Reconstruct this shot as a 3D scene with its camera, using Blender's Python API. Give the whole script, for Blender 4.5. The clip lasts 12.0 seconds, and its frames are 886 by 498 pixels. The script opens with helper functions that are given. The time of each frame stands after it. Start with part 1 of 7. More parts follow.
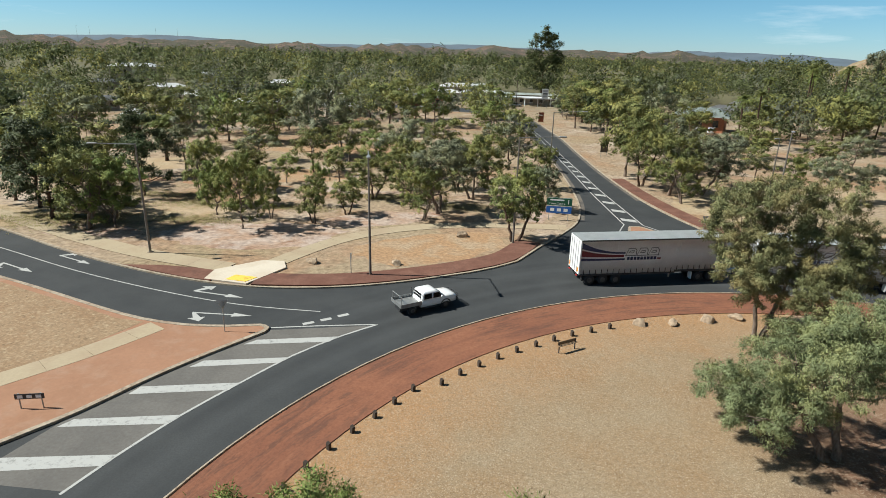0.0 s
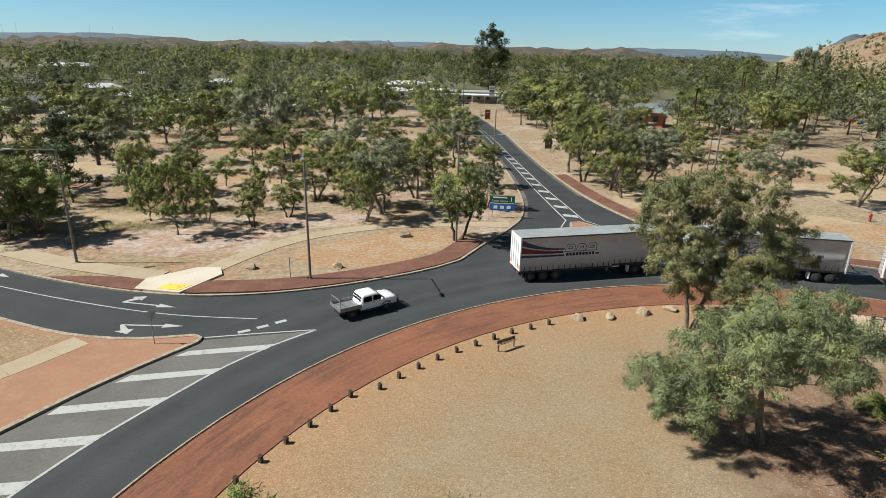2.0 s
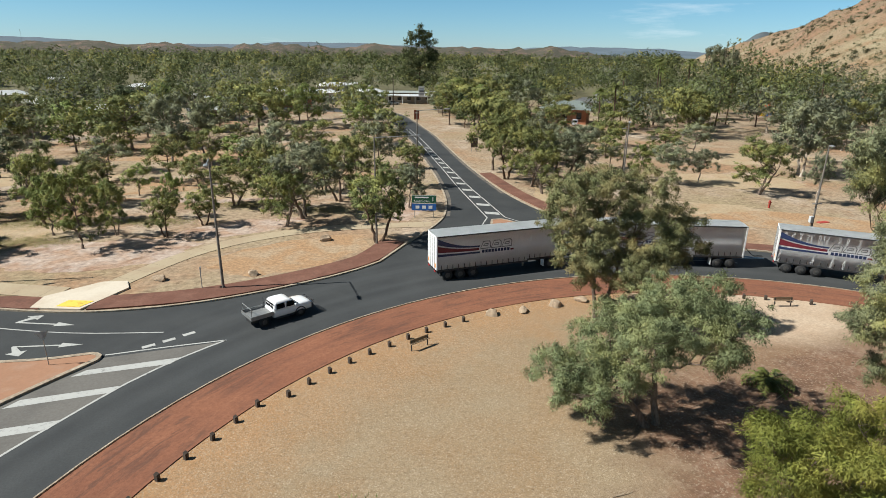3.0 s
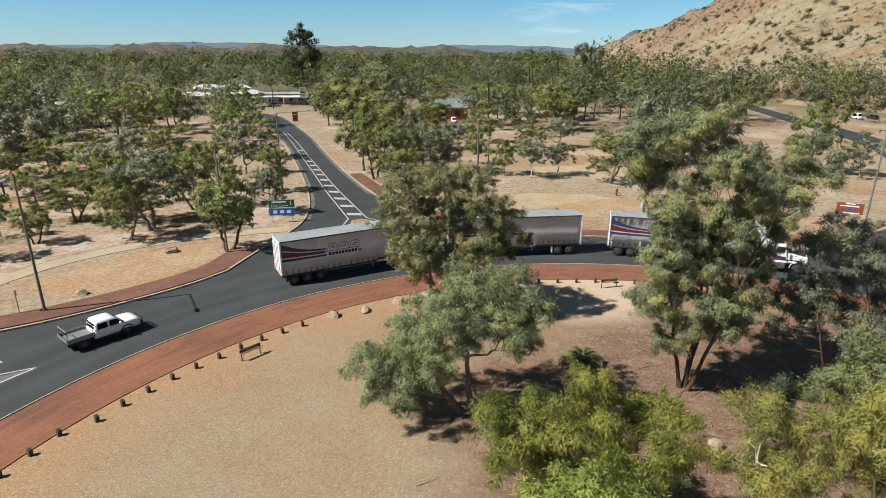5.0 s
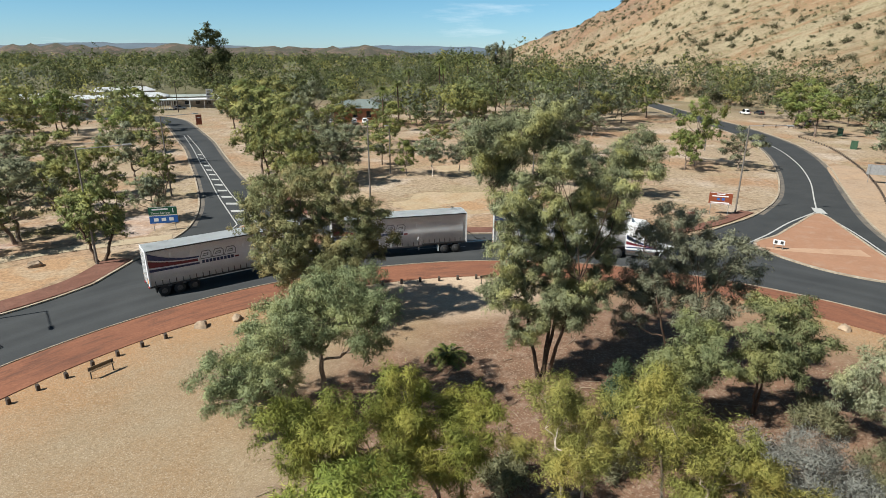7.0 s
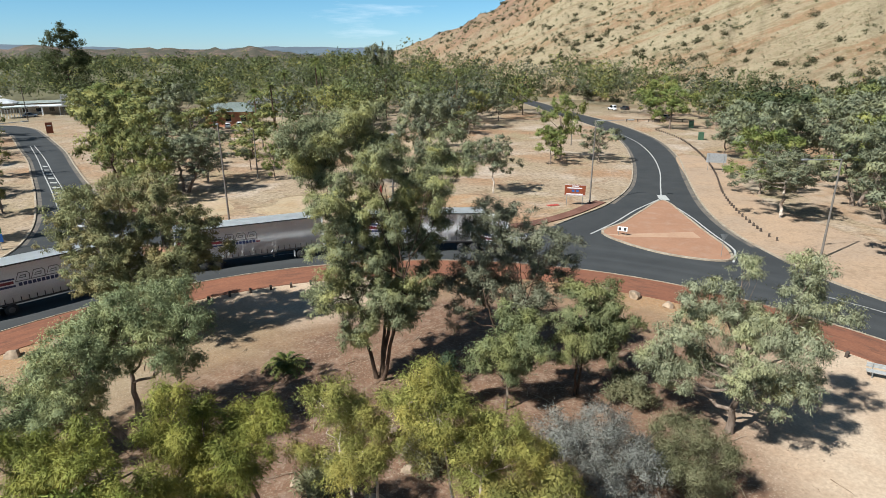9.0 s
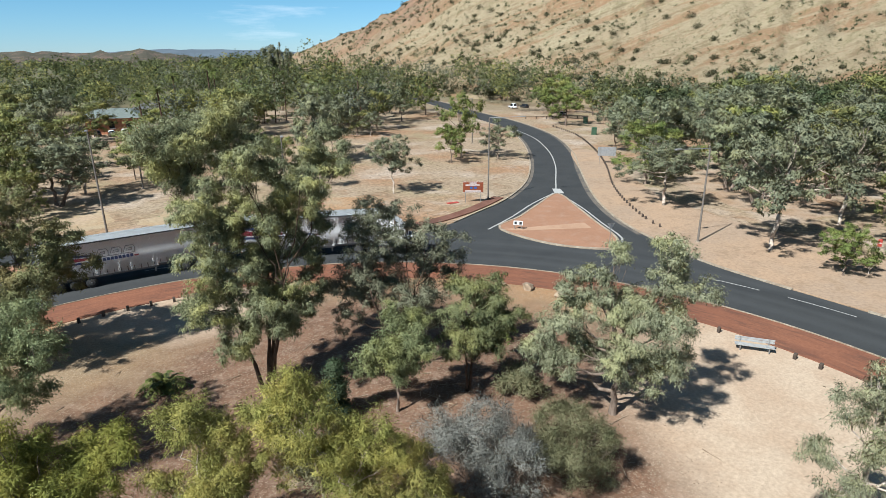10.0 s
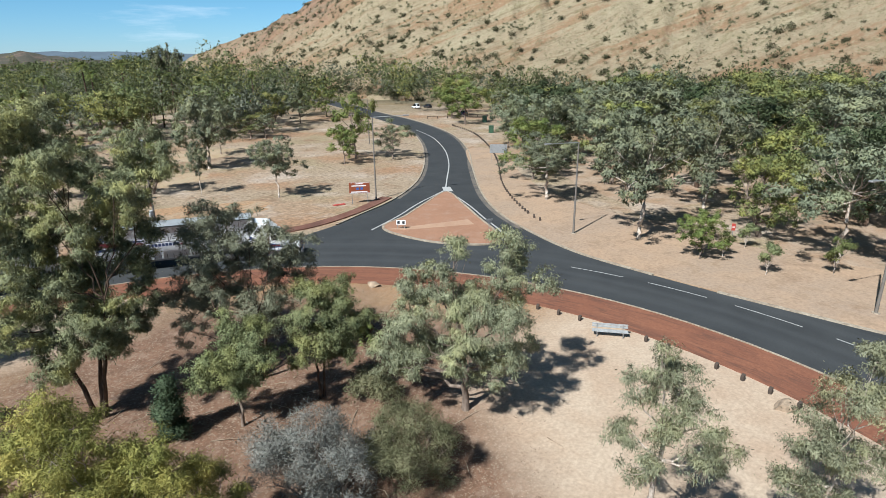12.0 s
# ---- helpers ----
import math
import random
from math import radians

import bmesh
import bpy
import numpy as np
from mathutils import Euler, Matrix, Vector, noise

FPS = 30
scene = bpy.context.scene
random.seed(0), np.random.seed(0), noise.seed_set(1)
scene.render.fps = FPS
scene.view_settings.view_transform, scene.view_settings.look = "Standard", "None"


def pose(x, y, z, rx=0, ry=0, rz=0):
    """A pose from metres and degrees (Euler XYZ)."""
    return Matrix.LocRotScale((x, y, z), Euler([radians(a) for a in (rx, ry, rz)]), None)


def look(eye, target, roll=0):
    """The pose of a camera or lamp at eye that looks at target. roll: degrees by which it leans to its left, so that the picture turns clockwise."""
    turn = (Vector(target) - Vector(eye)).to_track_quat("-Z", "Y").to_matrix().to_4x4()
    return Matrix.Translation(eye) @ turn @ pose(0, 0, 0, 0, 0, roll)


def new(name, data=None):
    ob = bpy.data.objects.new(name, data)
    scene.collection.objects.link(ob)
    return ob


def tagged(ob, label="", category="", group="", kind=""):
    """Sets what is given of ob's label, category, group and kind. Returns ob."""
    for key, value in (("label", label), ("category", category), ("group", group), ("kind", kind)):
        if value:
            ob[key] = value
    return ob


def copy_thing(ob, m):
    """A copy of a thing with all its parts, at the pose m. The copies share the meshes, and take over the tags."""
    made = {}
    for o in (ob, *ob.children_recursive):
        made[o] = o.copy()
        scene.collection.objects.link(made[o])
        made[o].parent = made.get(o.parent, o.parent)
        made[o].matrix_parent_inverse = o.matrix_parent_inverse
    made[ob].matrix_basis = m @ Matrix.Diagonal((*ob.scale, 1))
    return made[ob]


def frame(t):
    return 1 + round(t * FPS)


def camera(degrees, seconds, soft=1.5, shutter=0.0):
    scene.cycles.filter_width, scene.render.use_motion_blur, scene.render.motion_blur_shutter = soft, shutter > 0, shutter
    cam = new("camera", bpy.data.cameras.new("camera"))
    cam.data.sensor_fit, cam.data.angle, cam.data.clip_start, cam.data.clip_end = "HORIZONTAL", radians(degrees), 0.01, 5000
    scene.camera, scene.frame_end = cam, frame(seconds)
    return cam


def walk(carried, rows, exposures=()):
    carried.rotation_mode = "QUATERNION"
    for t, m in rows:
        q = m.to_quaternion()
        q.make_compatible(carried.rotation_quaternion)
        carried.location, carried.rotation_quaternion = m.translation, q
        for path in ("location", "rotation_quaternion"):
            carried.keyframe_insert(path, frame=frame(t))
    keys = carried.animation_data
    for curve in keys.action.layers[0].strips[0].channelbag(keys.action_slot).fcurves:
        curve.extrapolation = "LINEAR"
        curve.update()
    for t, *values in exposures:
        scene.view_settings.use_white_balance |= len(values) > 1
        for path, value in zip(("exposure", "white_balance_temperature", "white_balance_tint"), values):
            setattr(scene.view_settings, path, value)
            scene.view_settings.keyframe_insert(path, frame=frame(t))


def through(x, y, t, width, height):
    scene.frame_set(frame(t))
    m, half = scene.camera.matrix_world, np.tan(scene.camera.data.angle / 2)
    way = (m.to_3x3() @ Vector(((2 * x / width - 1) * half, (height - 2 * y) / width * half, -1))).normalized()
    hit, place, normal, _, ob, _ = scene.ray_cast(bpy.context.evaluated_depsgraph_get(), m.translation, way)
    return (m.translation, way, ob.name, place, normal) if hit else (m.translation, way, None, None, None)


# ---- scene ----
cam = camera(74.2, 12.0, 0.8)
PATH = [
    (0, (-1.345, 0.002, 20.493), (-1.427, 2.046, 19.801), 1.5),
    (0.5, (-1.408, 0.073, 20.536), (-1.465, 2.117, 19.842), 1.5),
    (1, (-1.302, 0.197, 20.565), (-1.337, 2.241, 19.868), 1.5),
    (1.5, (-0.84, 0.31, 20.595), (-0.841, 2.354, 19.898), 1.5),
    (2, (-0.021, 0.402, 20.68), (0.062, 2.445, 19.983), 1.3),
    (2.5, (1.126, 0.292, 20.721), (1.321, 2.328, 20.028), 0.9),
    (3, (2.403, 0.057, 20.784), (2.696, 2.082, 20.092), 0.7),
    (5, (8.002, -1.606, 21.101), (8.626, 0.342, 20.407), 0.2),
    (5.5, (9.319, -2.093, 21.139), (10.007, -0.166, 20.445), 0.2),
    (6, (10.551, -2.553, 21.14), (11.294, -0.647, 20.447), 0.1),
    (6.5, (11.72, -2.931, 21.106), (12.514, -1.046, 20.414), 0.1),
    (8.5, (15.881, -4.815, 21.014), (16.953, -3.071, 20.324), 0.1),
    (9, (17.197, -5.453, 20.985), (18.357, -3.766, 20.296), -0.1),
    (9.5, (18.239, -5.688, 20.847), (19.525, -4.094, 20.161), -0.4),
    (10, (19.172, -6.256, 20.658), (20.572, -4.76, 19.972), -0.5),
    (10.5, (20.201, -6.857, 20.479), (21.668, -5.427, 19.794), -0.5),
    (11, (21.198, -7.465, 20.345), (22.701, -6.074, 19.66), -0.5),
    (11.5, (22.082, -8.274, 20.282), (23.623, -6.923, 19.597), -0.5),
    (12, (22.897, -9.069, 20.231), (24.492, -7.784, 19.547), -0.7),
]
walk(cam, [(t, look(eye, target, roll)) for t, eye, target, roll in PATH],
     [(0, 0.38, 6520, 4.5), (3, 0.40, 6560, 6), (6.5, 0.47, 6560, 6.5), (9, 0.55, 6260, 6.5), (12, 0.46, 5960, 6.5)])

# ---- world, sun and exposure ----
SHADOW = Vector((1.0, 0.03, -1.04)).normalized()
world = bpy.data.worlds.new("sky")
scene.world = world
world.use_nodes = True
wn, wl = world.node_tree.nodes, world.node_tree.links
wn.clear()
sky = wn.new("ShaderNodeTexSky")
sky.sky_type, sky.sun_disc = "NISHITA", False
sky.sun_elevation, sky.sun_rotation = radians(46), radians(268)
sky.altitude, sky.air_density, sky.dust_density, sky.ozone_density = 600, 1.0, 0.0, 4.5
wgen = wn.new("ShaderNodeTexCoord")
wmap = wn.new("ShaderNodeMapping")
wmap.inputs["Scale"].default_value = (1.3, 4.0, 16.0)
wmap.inputs["Rotation"].default_value = (0.12, 0.05, 0.4)
wl.new(wgen.outputs["Generated"], wmap.inputs["Vector"])
wnoi = wn.new("ShaderNodeTexNoise")
wnoi.inputs["Scale"].default_value, wnoi.inputs["Detail"].default_value, wnoi.inputs["Roughness"].default_value = 1.1, 9, 0.62
wl.new(wmap.outputs["Vector"], wnoi.inputs["Vector"])
wrmp = wn.new("ShaderNodeMapRange")
wrmp.inputs["From Min"].default_value, wrmp.inputs["From Max"].default_value = 0.575, 0.86
wrmp.inputs["To Max"].default_value = 0.75
wl.new(wnoi.outputs["Fac"], wrmp.inputs["Value"])
wmix = wn.new("ShaderNodeMix")
wmix.data_type = "RGBA"
wl.new(wrmp.outputs["Result"], wmix.inputs["Factor"])
wtint = wn.new("ShaderNodeMix")
wtint.data_type, wtint.blend_type = "RGBA", "MULTIPLY"
wtint.inputs["Factor"].default_value = 1.0
wsep = wn.new("ShaderNodeSeparateXYZ")
wl.new(wgen.outputs["Generated"], wsep.inputs["Vector"])
wtone = wn.new("ShaderNodeValToRGB")
wtone.color_ramp.elements[0].color = (0.80, 1.10, 1.52, 1)
wtone.color_ramp.elements[1].color = (0.68, 0.83, 0.76, 1)
wtone.color_ramp.elements.new(0.13).color = (0.74, 1.16, 1.26, 1)
wtone.color_ramp.elements[2].position = 0.55
wl.new(wsep.outputs["Z"], wtone.inputs["Fac"])
wl.new(wtone.outputs["Color"], wtint.inputs["B"])
wl.new(sky.outputs["Color"], wtint.inputs["A"])
wl.new(wtint.outputs["Result"], wmix.inputs["A"])
wmix.inputs["B"].default_value = (13.5, 14.2, 15.0, 1)
wbg = wn.new("ShaderNodeBackground")
wbg.inputs["Strength"].default_value = 0.059
wl.new(wmix.outputs["Result"], wbg.inputs["Color"])
wout = wn.new("ShaderNodeOutputWorld")
wl.new(wbg.outputs["Background"], wout.inputs["Surface"])

sun = new("sun", bpy.data.lights.new("sun", "SUN"))
sun.data.energy, sun.data.angle, sun.data.color = 5.9, radians(0.53), (1.0, 0.985, 0.95)
sun.matrix_world = look((0, 0, 60), Vector((0, 0, 60)) + SHADOW)


# ---- materials ----
class Nodes:
    """A small helper that wires one node material."""

    def __init__(self, name):
        self.m = bpy.data.materials.new(name)
        self.m.use_nodes = True
        self.t = self.m.node_tree
        self.t.nodes.clear()
        self.out = self.add("ShaderNodeOutputMaterial")

    def add(self, kind, **values):
        n = self.t.nodes.new(kind)
        for k, v in values.items():
            n.inputs[k.replace("_", " ")].default_value = v
        return n

    def link(self, a, b):
        self.t.links.new(a, b)
        return b

    def position(self):
        return self.add("ShaderNodeNewGeometry").outputs["Position"]

    def local(self):
        return self.add("ShaderNodeTexCoord").outputs["Object"]

    def noise(self, vec, scale, detail=4, rough=0.55, warp=0.0):
        n = self.add("ShaderNodeTexNoise", Scale=scale, Detail=detail, Roughness=rough, Distortion=warp)
        self.link(vec, n.inputs["Vector"])
        return n.outputs["Fac"]

    def cells(self, vec, scale, output="Color"):
        n = self.add("ShaderNodeTexVoronoi", Scale=scale)
        self.link(vec, n.inputs["Vector"])
        return n.outputs[output]

    def ramp(self, fac, a, b, lo=0.0, hi=1.0):
        n = self.add("ShaderNodeMapRange", From_Min=a, From_Max=b, To_Min=lo, To_Max=hi)
        self.link(fac, n.inputs["Value"])
        return n.outputs["Result"]

    def math(self, op, a, b):
        n = self.add("ShaderNodeMath")
        n.operation = op
        for i, v in enumerate((a, b)):
            if isinstance(v, (int, float)):
                n.inputs[i].default_value = v
            else:
                self.link(v, n.inputs[i])
        return n.outputs[0]

    def mix(self, fac, a, b, how="MIX"):
        n = self.add("ShaderNodeMix")
        n.data_type, n.blend_type = "RGBA", how
        if isinstance(fac, (int, float)):
            n.inputs["Factor"].default_value = fac
        else:
            self.link(fac, n.inputs["Factor"])
        for key, v in (("A", a), ("B", b)):
            if isinstance(v, (tuple, list)):
                n.inputs[key].default_value = (*v[:3], 1)
            else:
                self.link(v, n.inputs[key])
        return n.outputs["Result"]

    def near(self, vec, place, r0, r1, wobble=None):
        n = self.add("ShaderNodeVectorMath")
        n.operation = "DISTANCE"
        self.link(vec, n.inputs[0])
        n.inputs[1].default_value = place
        d = n.outputs["Value"]
        if wobble is not None:
            d = self.math("ADD", d, wobble)
        return self.ramp(d, r0, r1, 1.0, 0.0)

    def finish(self, colour, rough=0.8, metal=0.0, bump=None, strength=0.3, dist=0.02, spec=0.5, coat=0.0):
        b = self.add("ShaderNodeBsdfPrincipled", Metallic=metal)
        b.inputs["Specular IOR Level"].default_value = spec
        b.inputs["Coat Weight"].default_value = coat
        if isinstance(rough, (int, float)):
            b.inputs["Roughness"].default_value = rough
        else:
            self.link(rough, b.inputs["Roughness"])
        if isinstance(colour, (tuple, list)):
            b.inputs["Base Color"].default_value = (*colour[:3], 1)
        else:
            self.link(colour, b.inputs["Base Color"])
        if bump is not None:
            n = self.add("ShaderNodeBump", Strength=strength, Distance=dist)
            self.link(bump, n.inputs["Height"])
            self.link(n.outputs["Normal"], b.inputs["Normal"])
        self.link(b.outputs["BSDF"], self.out.inputs["Surface"])
        return self.m


def plain(name, c, rough=0.6, metal=0.0, vary=0.25, scale=3.0, grain=40.0, coat=0.0, spec=0.5):
    """Painted, moulded or cast stuff: one colour with dirt at two scales."""
    n = Nodes(name)
    p = n.local()
    big, small = n.noise(p, scale, 5), n.noise(p, grain, 3)
    dark = tuple(v * (1 - vary) for v in c)
    col = n.mix(n.ramp(big, 0.35, 0.65), dark, c)
    col = n.mix(n.ramp(small, 0.35, 0.75, 0.0, 0.3), col, tuple(v * 0.6 for v in c))
    return n.finish(col, n.ramp(big, 0.3, 0.7, rough * 1.1, rough * 0.85), metal, small, 0.12, 0.005, spec, coat)


def earth(name, layers, grain=6.0, stones=None, bump=0.5, litter=None, soft=0.62, far=None):
    """Soil or gravel: layers of (colour, noise scale, from, to), grain, loose stones."""
    n = Nodes(name)
    p = n.position()
    col = layers[0][0]
    for c, s, a, b in layers[1:]:
        col = n.mix(n.ramp(n.noise(p, s, 8, 0.62, 0.4), a, b), col, c)
    g = n.noise(p, grain, 6, 0.7)
    col = n.mix(n.ramp(g, 0.3, 0.7, soft, 0.0), col, (0.05, 0.03, 0.02))
    if stones:
        tone, size, amount = stones
        v = n.cells(p, size)
        sep = n.add("ShaderNodeSeparateColor")
        n.link(v, sep.inputs["Color"])
        col = n.mix(n.ramp(sep.outputs["Red"], 1 - amount, 1.0, 0.0, 0.8), col, tone)
        col = n.mix(n.ramp(sep.outputs["Green"], 0.8, 1.0, 0.0, 0.5), col, (0.1, 0.06, 0.035))
    if litter:
        tone, size, a, b = litter
        col = n.mix(n.ramp(n.noise(p, size, 7, 0.75, 1.5), a, b), col, tone)
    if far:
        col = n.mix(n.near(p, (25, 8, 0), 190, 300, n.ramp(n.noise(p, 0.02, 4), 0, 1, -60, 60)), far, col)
    return n.finish(col, 0.95, 0, g, bump, 0.04, 0.2)


def leaf(name, c, c2, rough=0.65, through=0.2, tip=None, patch=0.45):
    """Foliage: every leaf has its own shade, every tree its own tone."""
    n = Nodes(name)
    island = n.add("ShaderNodeNewGeometry").outputs["Random Per Island"]
    info = n.add("ShaderNodeObjectInfo").outputs["Random"]
    sprig = n.noise(n.local(), 1.5 if patch > 0.1 else 0.35, 3, 0.6)
    col = n.mix(n.math("ADD", n.math("MULTIPLY", island, 0.2), n.ramp(sprig, 0.36, 0.64, 0.0, 0.8)), c, c2)
    if patch < 0.1:
        tone = n.ramp(n.noise(n.local(), 0.055, 3, 0.6), 0.36, 0.64, 0.62, 1.15)
        grey = n.add("ShaderNodeCombineColor")
        for k in ("Red", "Green", "Blue"):
            n.link(tone, grey.inputs[k])
        col = n.mix(1.0, col, grey.outputs["Color"], "MULTIPLY")
    if tip:
        col = n.mix(n.ramp(n.noise(n.local(), patch, 3), 0.48, 0.66), col, tip)
    hsv = n.add("ShaderNodeHueSaturation", Saturation=1.0)
    n.link(n.ramp(info, 0, 1, 0.49, 0.512), hsv.inputs["Hue"])
    n.link(n.ramp(info, 0, 1, 0.88, 1.14), hsv.inputs["Value"])
    n.link(col, hsv.inputs["Color"])
    b = n.add("ShaderNodeBsdfPrincipled", Roughness=rough)
    b.inputs["Specular IOR Level"].default_value = 0.2
    n.link(hsv.outputs["Color"], b.inputs["Base Color"])
    tr = n.add("ShaderNodeBsdfTranslucent")
    n.link(hsv.outputs["Color"], tr.inputs["Color"])
    mx = n.add("ShaderNodeMixShader", Fac=through)
    n.link(b.outputs["BSDF"], mx.inputs[1])
    n.link(tr.outputs["BSDF"], mx.inputs[2])
    n.link(mx.outputs["Shader"], n.out.inputs["Surface"])
    return n.m


def bark(name, c, c2):
    n = Nodes(name)
    p = n.local()
    mp = n.add("ShaderNodeMapping")
    mp.inputs["Scale"].default_value = (1, 1, 0.3)
    n.link(p, mp.inputs["Vector"])
    f = n.noise(mp.outputs["Vector"], 5, 6, 0.65)
    return n.finish(n.mix(n.ramp(f, 0.35, 0.65), c, c2), 0.9, 0, f, 0.5, 0.04, 0.2)


SAND = (0.405, 0.308, 0.208)
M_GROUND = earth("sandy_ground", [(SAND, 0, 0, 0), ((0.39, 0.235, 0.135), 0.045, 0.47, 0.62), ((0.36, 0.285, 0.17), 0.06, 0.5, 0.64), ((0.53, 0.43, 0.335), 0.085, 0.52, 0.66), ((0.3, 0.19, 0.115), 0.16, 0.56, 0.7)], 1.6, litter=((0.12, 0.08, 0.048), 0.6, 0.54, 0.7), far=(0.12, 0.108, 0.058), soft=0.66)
M_PALE = earth("pale_sand", [((0.37, 0.27, 0.19), 0, 0, 0), ((0.42, 0.29, 0.19), 0.12, 0.4, 0.6), ((0.34, 0.24, 0.16), 0.6, 0.5, 0.68), ((0.3, 0.205, 0.135), 0.25, 0.56, 0.7)], 3.0, soft=0.36, bump=0.25)
M_BRICK = earth("dark_red_paving", [((0.155, 0.07, 0.05), 0, 0, 0), ((0.2, 0.098, 0.07), 0.5, 0.42, 0.62), ((0.11, 0.055, 0.042), 0.3, 0.55, 0.7)], 5.0, bump=0.2, soft=0.4)
M_PINK = earth("pink_paving", [((0.32, 0.172, 0.106), 0, 0, 0), ((0.29, 0.155, 0.095), 0.25, 0.42, 0.66), ((0.33, 0.2, 0.135), 0.6, 0.5, 0.7)], 4.0, bump=0.06, soft=0.16)
M_PINKPATH = earth("pinkish_path", [((0.41, 0.262, 0.172), 0, 0, 0), ((0.37, 0.225, 0.145), 0.3, 0.45, 0.65)], 5.0, bump=0.06, soft=0.16)
M_DRY = earth("brown_dirt", [((0.33, 0.225, 0.135), 0, 0, 0), ((0.29, 0.18, 0.1), 0.25, 0.45, 0.68), ((0.4, 0.3, 0.19), 2.5, 0.5, 0.68), ((0.2, 0.14, 0.085), 3.5, 0.56, 0.7)], 5.0, soft=0.5)


def island_earth():
    """Gravel in the west of the roundabout, leaf litter under its trees, pale sand in the east."""
    n = Nodes("island_gravel")
    p = n.position()
    wob = n.ramp(n.noise(p, 0.12, 5, 0.6), 0, 1, -9, 9)
    gravel = n.mix(n.ramp(n.noise(p, 0.16, 6, 0.6), 0.4, 0.66), (0.295, 0.222, 0.14), (0.278, 0.177, 0.094))
    ring = n.add("ShaderNodeVectorMath")
    ring.operation = "DISTANCE"
    n.link(p, ring.inputs[0])
    ring.inputs[1].default_value = (25.2, 8.5, 0)
    rust = n.ramp(n.math("ADD", ring.outputs["Value"], n.ramp(n.noise(p, 0.35, 6, 0.65), 0, 1, -5, 5)), 31.0, 37.5, 0, 0.85)
    gravel = n.mix(rust, gravel, (0.37, 0.2, 0.092))
    gravel = n.mix(n.ramp(n.noise(p, 13.0, 3, 0.6), 0.5, 0.66, 0, 0.8), gravel, (0.44, 0.36, 0.26))
    gravel = n.mix(n.ramp(n.noise(p, 9.0, 5, 0.75), 0.55, 0.66, 0, 0.75), gravel, (0.13, 0.085, 0.05))
    gravel = n.mix(n.ramp(n.noise(p, 17.0, 3, 0.6), 0.52, 0.66, 0, 0.75), gravel, (0.14, 0.09, 0.05))
    litter = n.mix(n.ramp(n.noise(p, 0.5, 7, 0.7), 0.4, 0.62), (0.205, 0.117, 0.074), (0.135, 0.076, 0.048))
    litter = n.mix(n.ramp(n.noise(p, 0.9, 6, 0.7), 0.5, 0.64, 0, 0.55), litter, (0.29, 0.2, 0.145))
    litter = n.mix(n.ramp(n.noise(p, 7.0, 4, 0.7), 0.54, 0.64, 0, 0.7), litter, (0.36, 0.285, 0.21))
    litter = n.mix(n.ramp(n.noise(p, 3.3, 5, 0.75), 0.54, 0.68, 0, 0.7), litter, (0.1, 0.055, 0.035))
    sand = n.mix(n.ramp(n.noise(p, 0.22, 6, 0.65), 0.4, 0.65), (0.5, 0.388, 0.282), (0.44, 0.318, 0.22))
    col = n.mix(n.near(p, (36.5, 17, 0), 17, 24, wob), gravel, litter)
    col = n.mix(n.near(p, (57, -3, 0), 12, 17, n.math("MULTIPLY", wob, 0.5)), col, sand)
    col = n.mix(n.near(p, (36, 44, 0), 6, 10, n.math("MULTIPLY", wob, 0.45)), col, sand)
    g = n.noise(p, 5.0, 6, 0.7)
    col = n.mix(n.ramp(g, 0.3, 0.65, 0.36, 0.0), col, (0.06, 0.035, 0.02))
    return n.finish(col, 0.95, 0, g, 0.6, 0.05, 0.2)


M_ISLAND = island_earth()


def swept_gravel():
    """Rust-red gravel, swept into darker streaks by wheels that run round the ring."""
    n = Nodes("red_gravel")
    p = n.position()
    sep = n.add("ShaderNodeSeparateXYZ")
    n.link(p, sep.inputs["Vector"])
    dx, dy = n.math("SUBTRACT", sep.outputs["X"], 25.2), n.math("SUBTRACT", sep.outputs["Y"], 8.5)
    rad = n.math("SQRT", n.math("ADD", n.math("MULTIPLY", dx, dx), n.math("MULTIPLY", dy, dy)), 0)
    turn = n.math("MULTIPLY", n.math("ARCTAN2", dy, dx), 40.0)
    com = n.add("ShaderNodeCombineXYZ")
    n.link(n.math("MULTIPLY", turn, 0.16), com.inputs["X"])
    n.link(rad, com.inputs["Y"])
    streak = n.noise(com.outputs["Vector"], 0.9, 7, 0.65, 0.6)
    col = n.mix(n.ramp(n.noise(p, 0.14, 6, 0.6), 0.4, 0.65), (0.245, 0.104, 0.06), (0.212, 0.088, 0.052))
    col = n.mix(n.ramp(streak, 0.5, 0.68, 0, 0.6), col, (0.13, 0.06, 0.042))
    col = n.mix(n.ramp(streak, 0.3, 0.44, 0.6, 0.0), col, (0.3, 0.138, 0.08))
    crust = n.math("MULTIPLY", n.ramp(n.noise(com.outputs["Vector"], 2.2, 8, 0.75, 0.8), 0.47, 0.6, 0, 0.7), n.ramp(n.noise(p, 0.22, 4), 0.36, 0.52))
    col = n.mix(crust, col, (0.1, 0.055, 0.04))
    g = n.noise(p, 6.0, 6, 0.75)
    col = n.mix(n.ramp(g, 0.32, 0.62, 0.5, 0.0), col, (0.09, 0.035, 0.022))
    return n.finish(col, 0.95, 0, g, 0.4, 0.04, 0.2)


M_RED = swept_gravel()
M_LITTER = leaf("dry_leaf_litter", (0.13, 0.08, 0.05), (0.37, 0.29, 0.21), 0.9, 0.05)


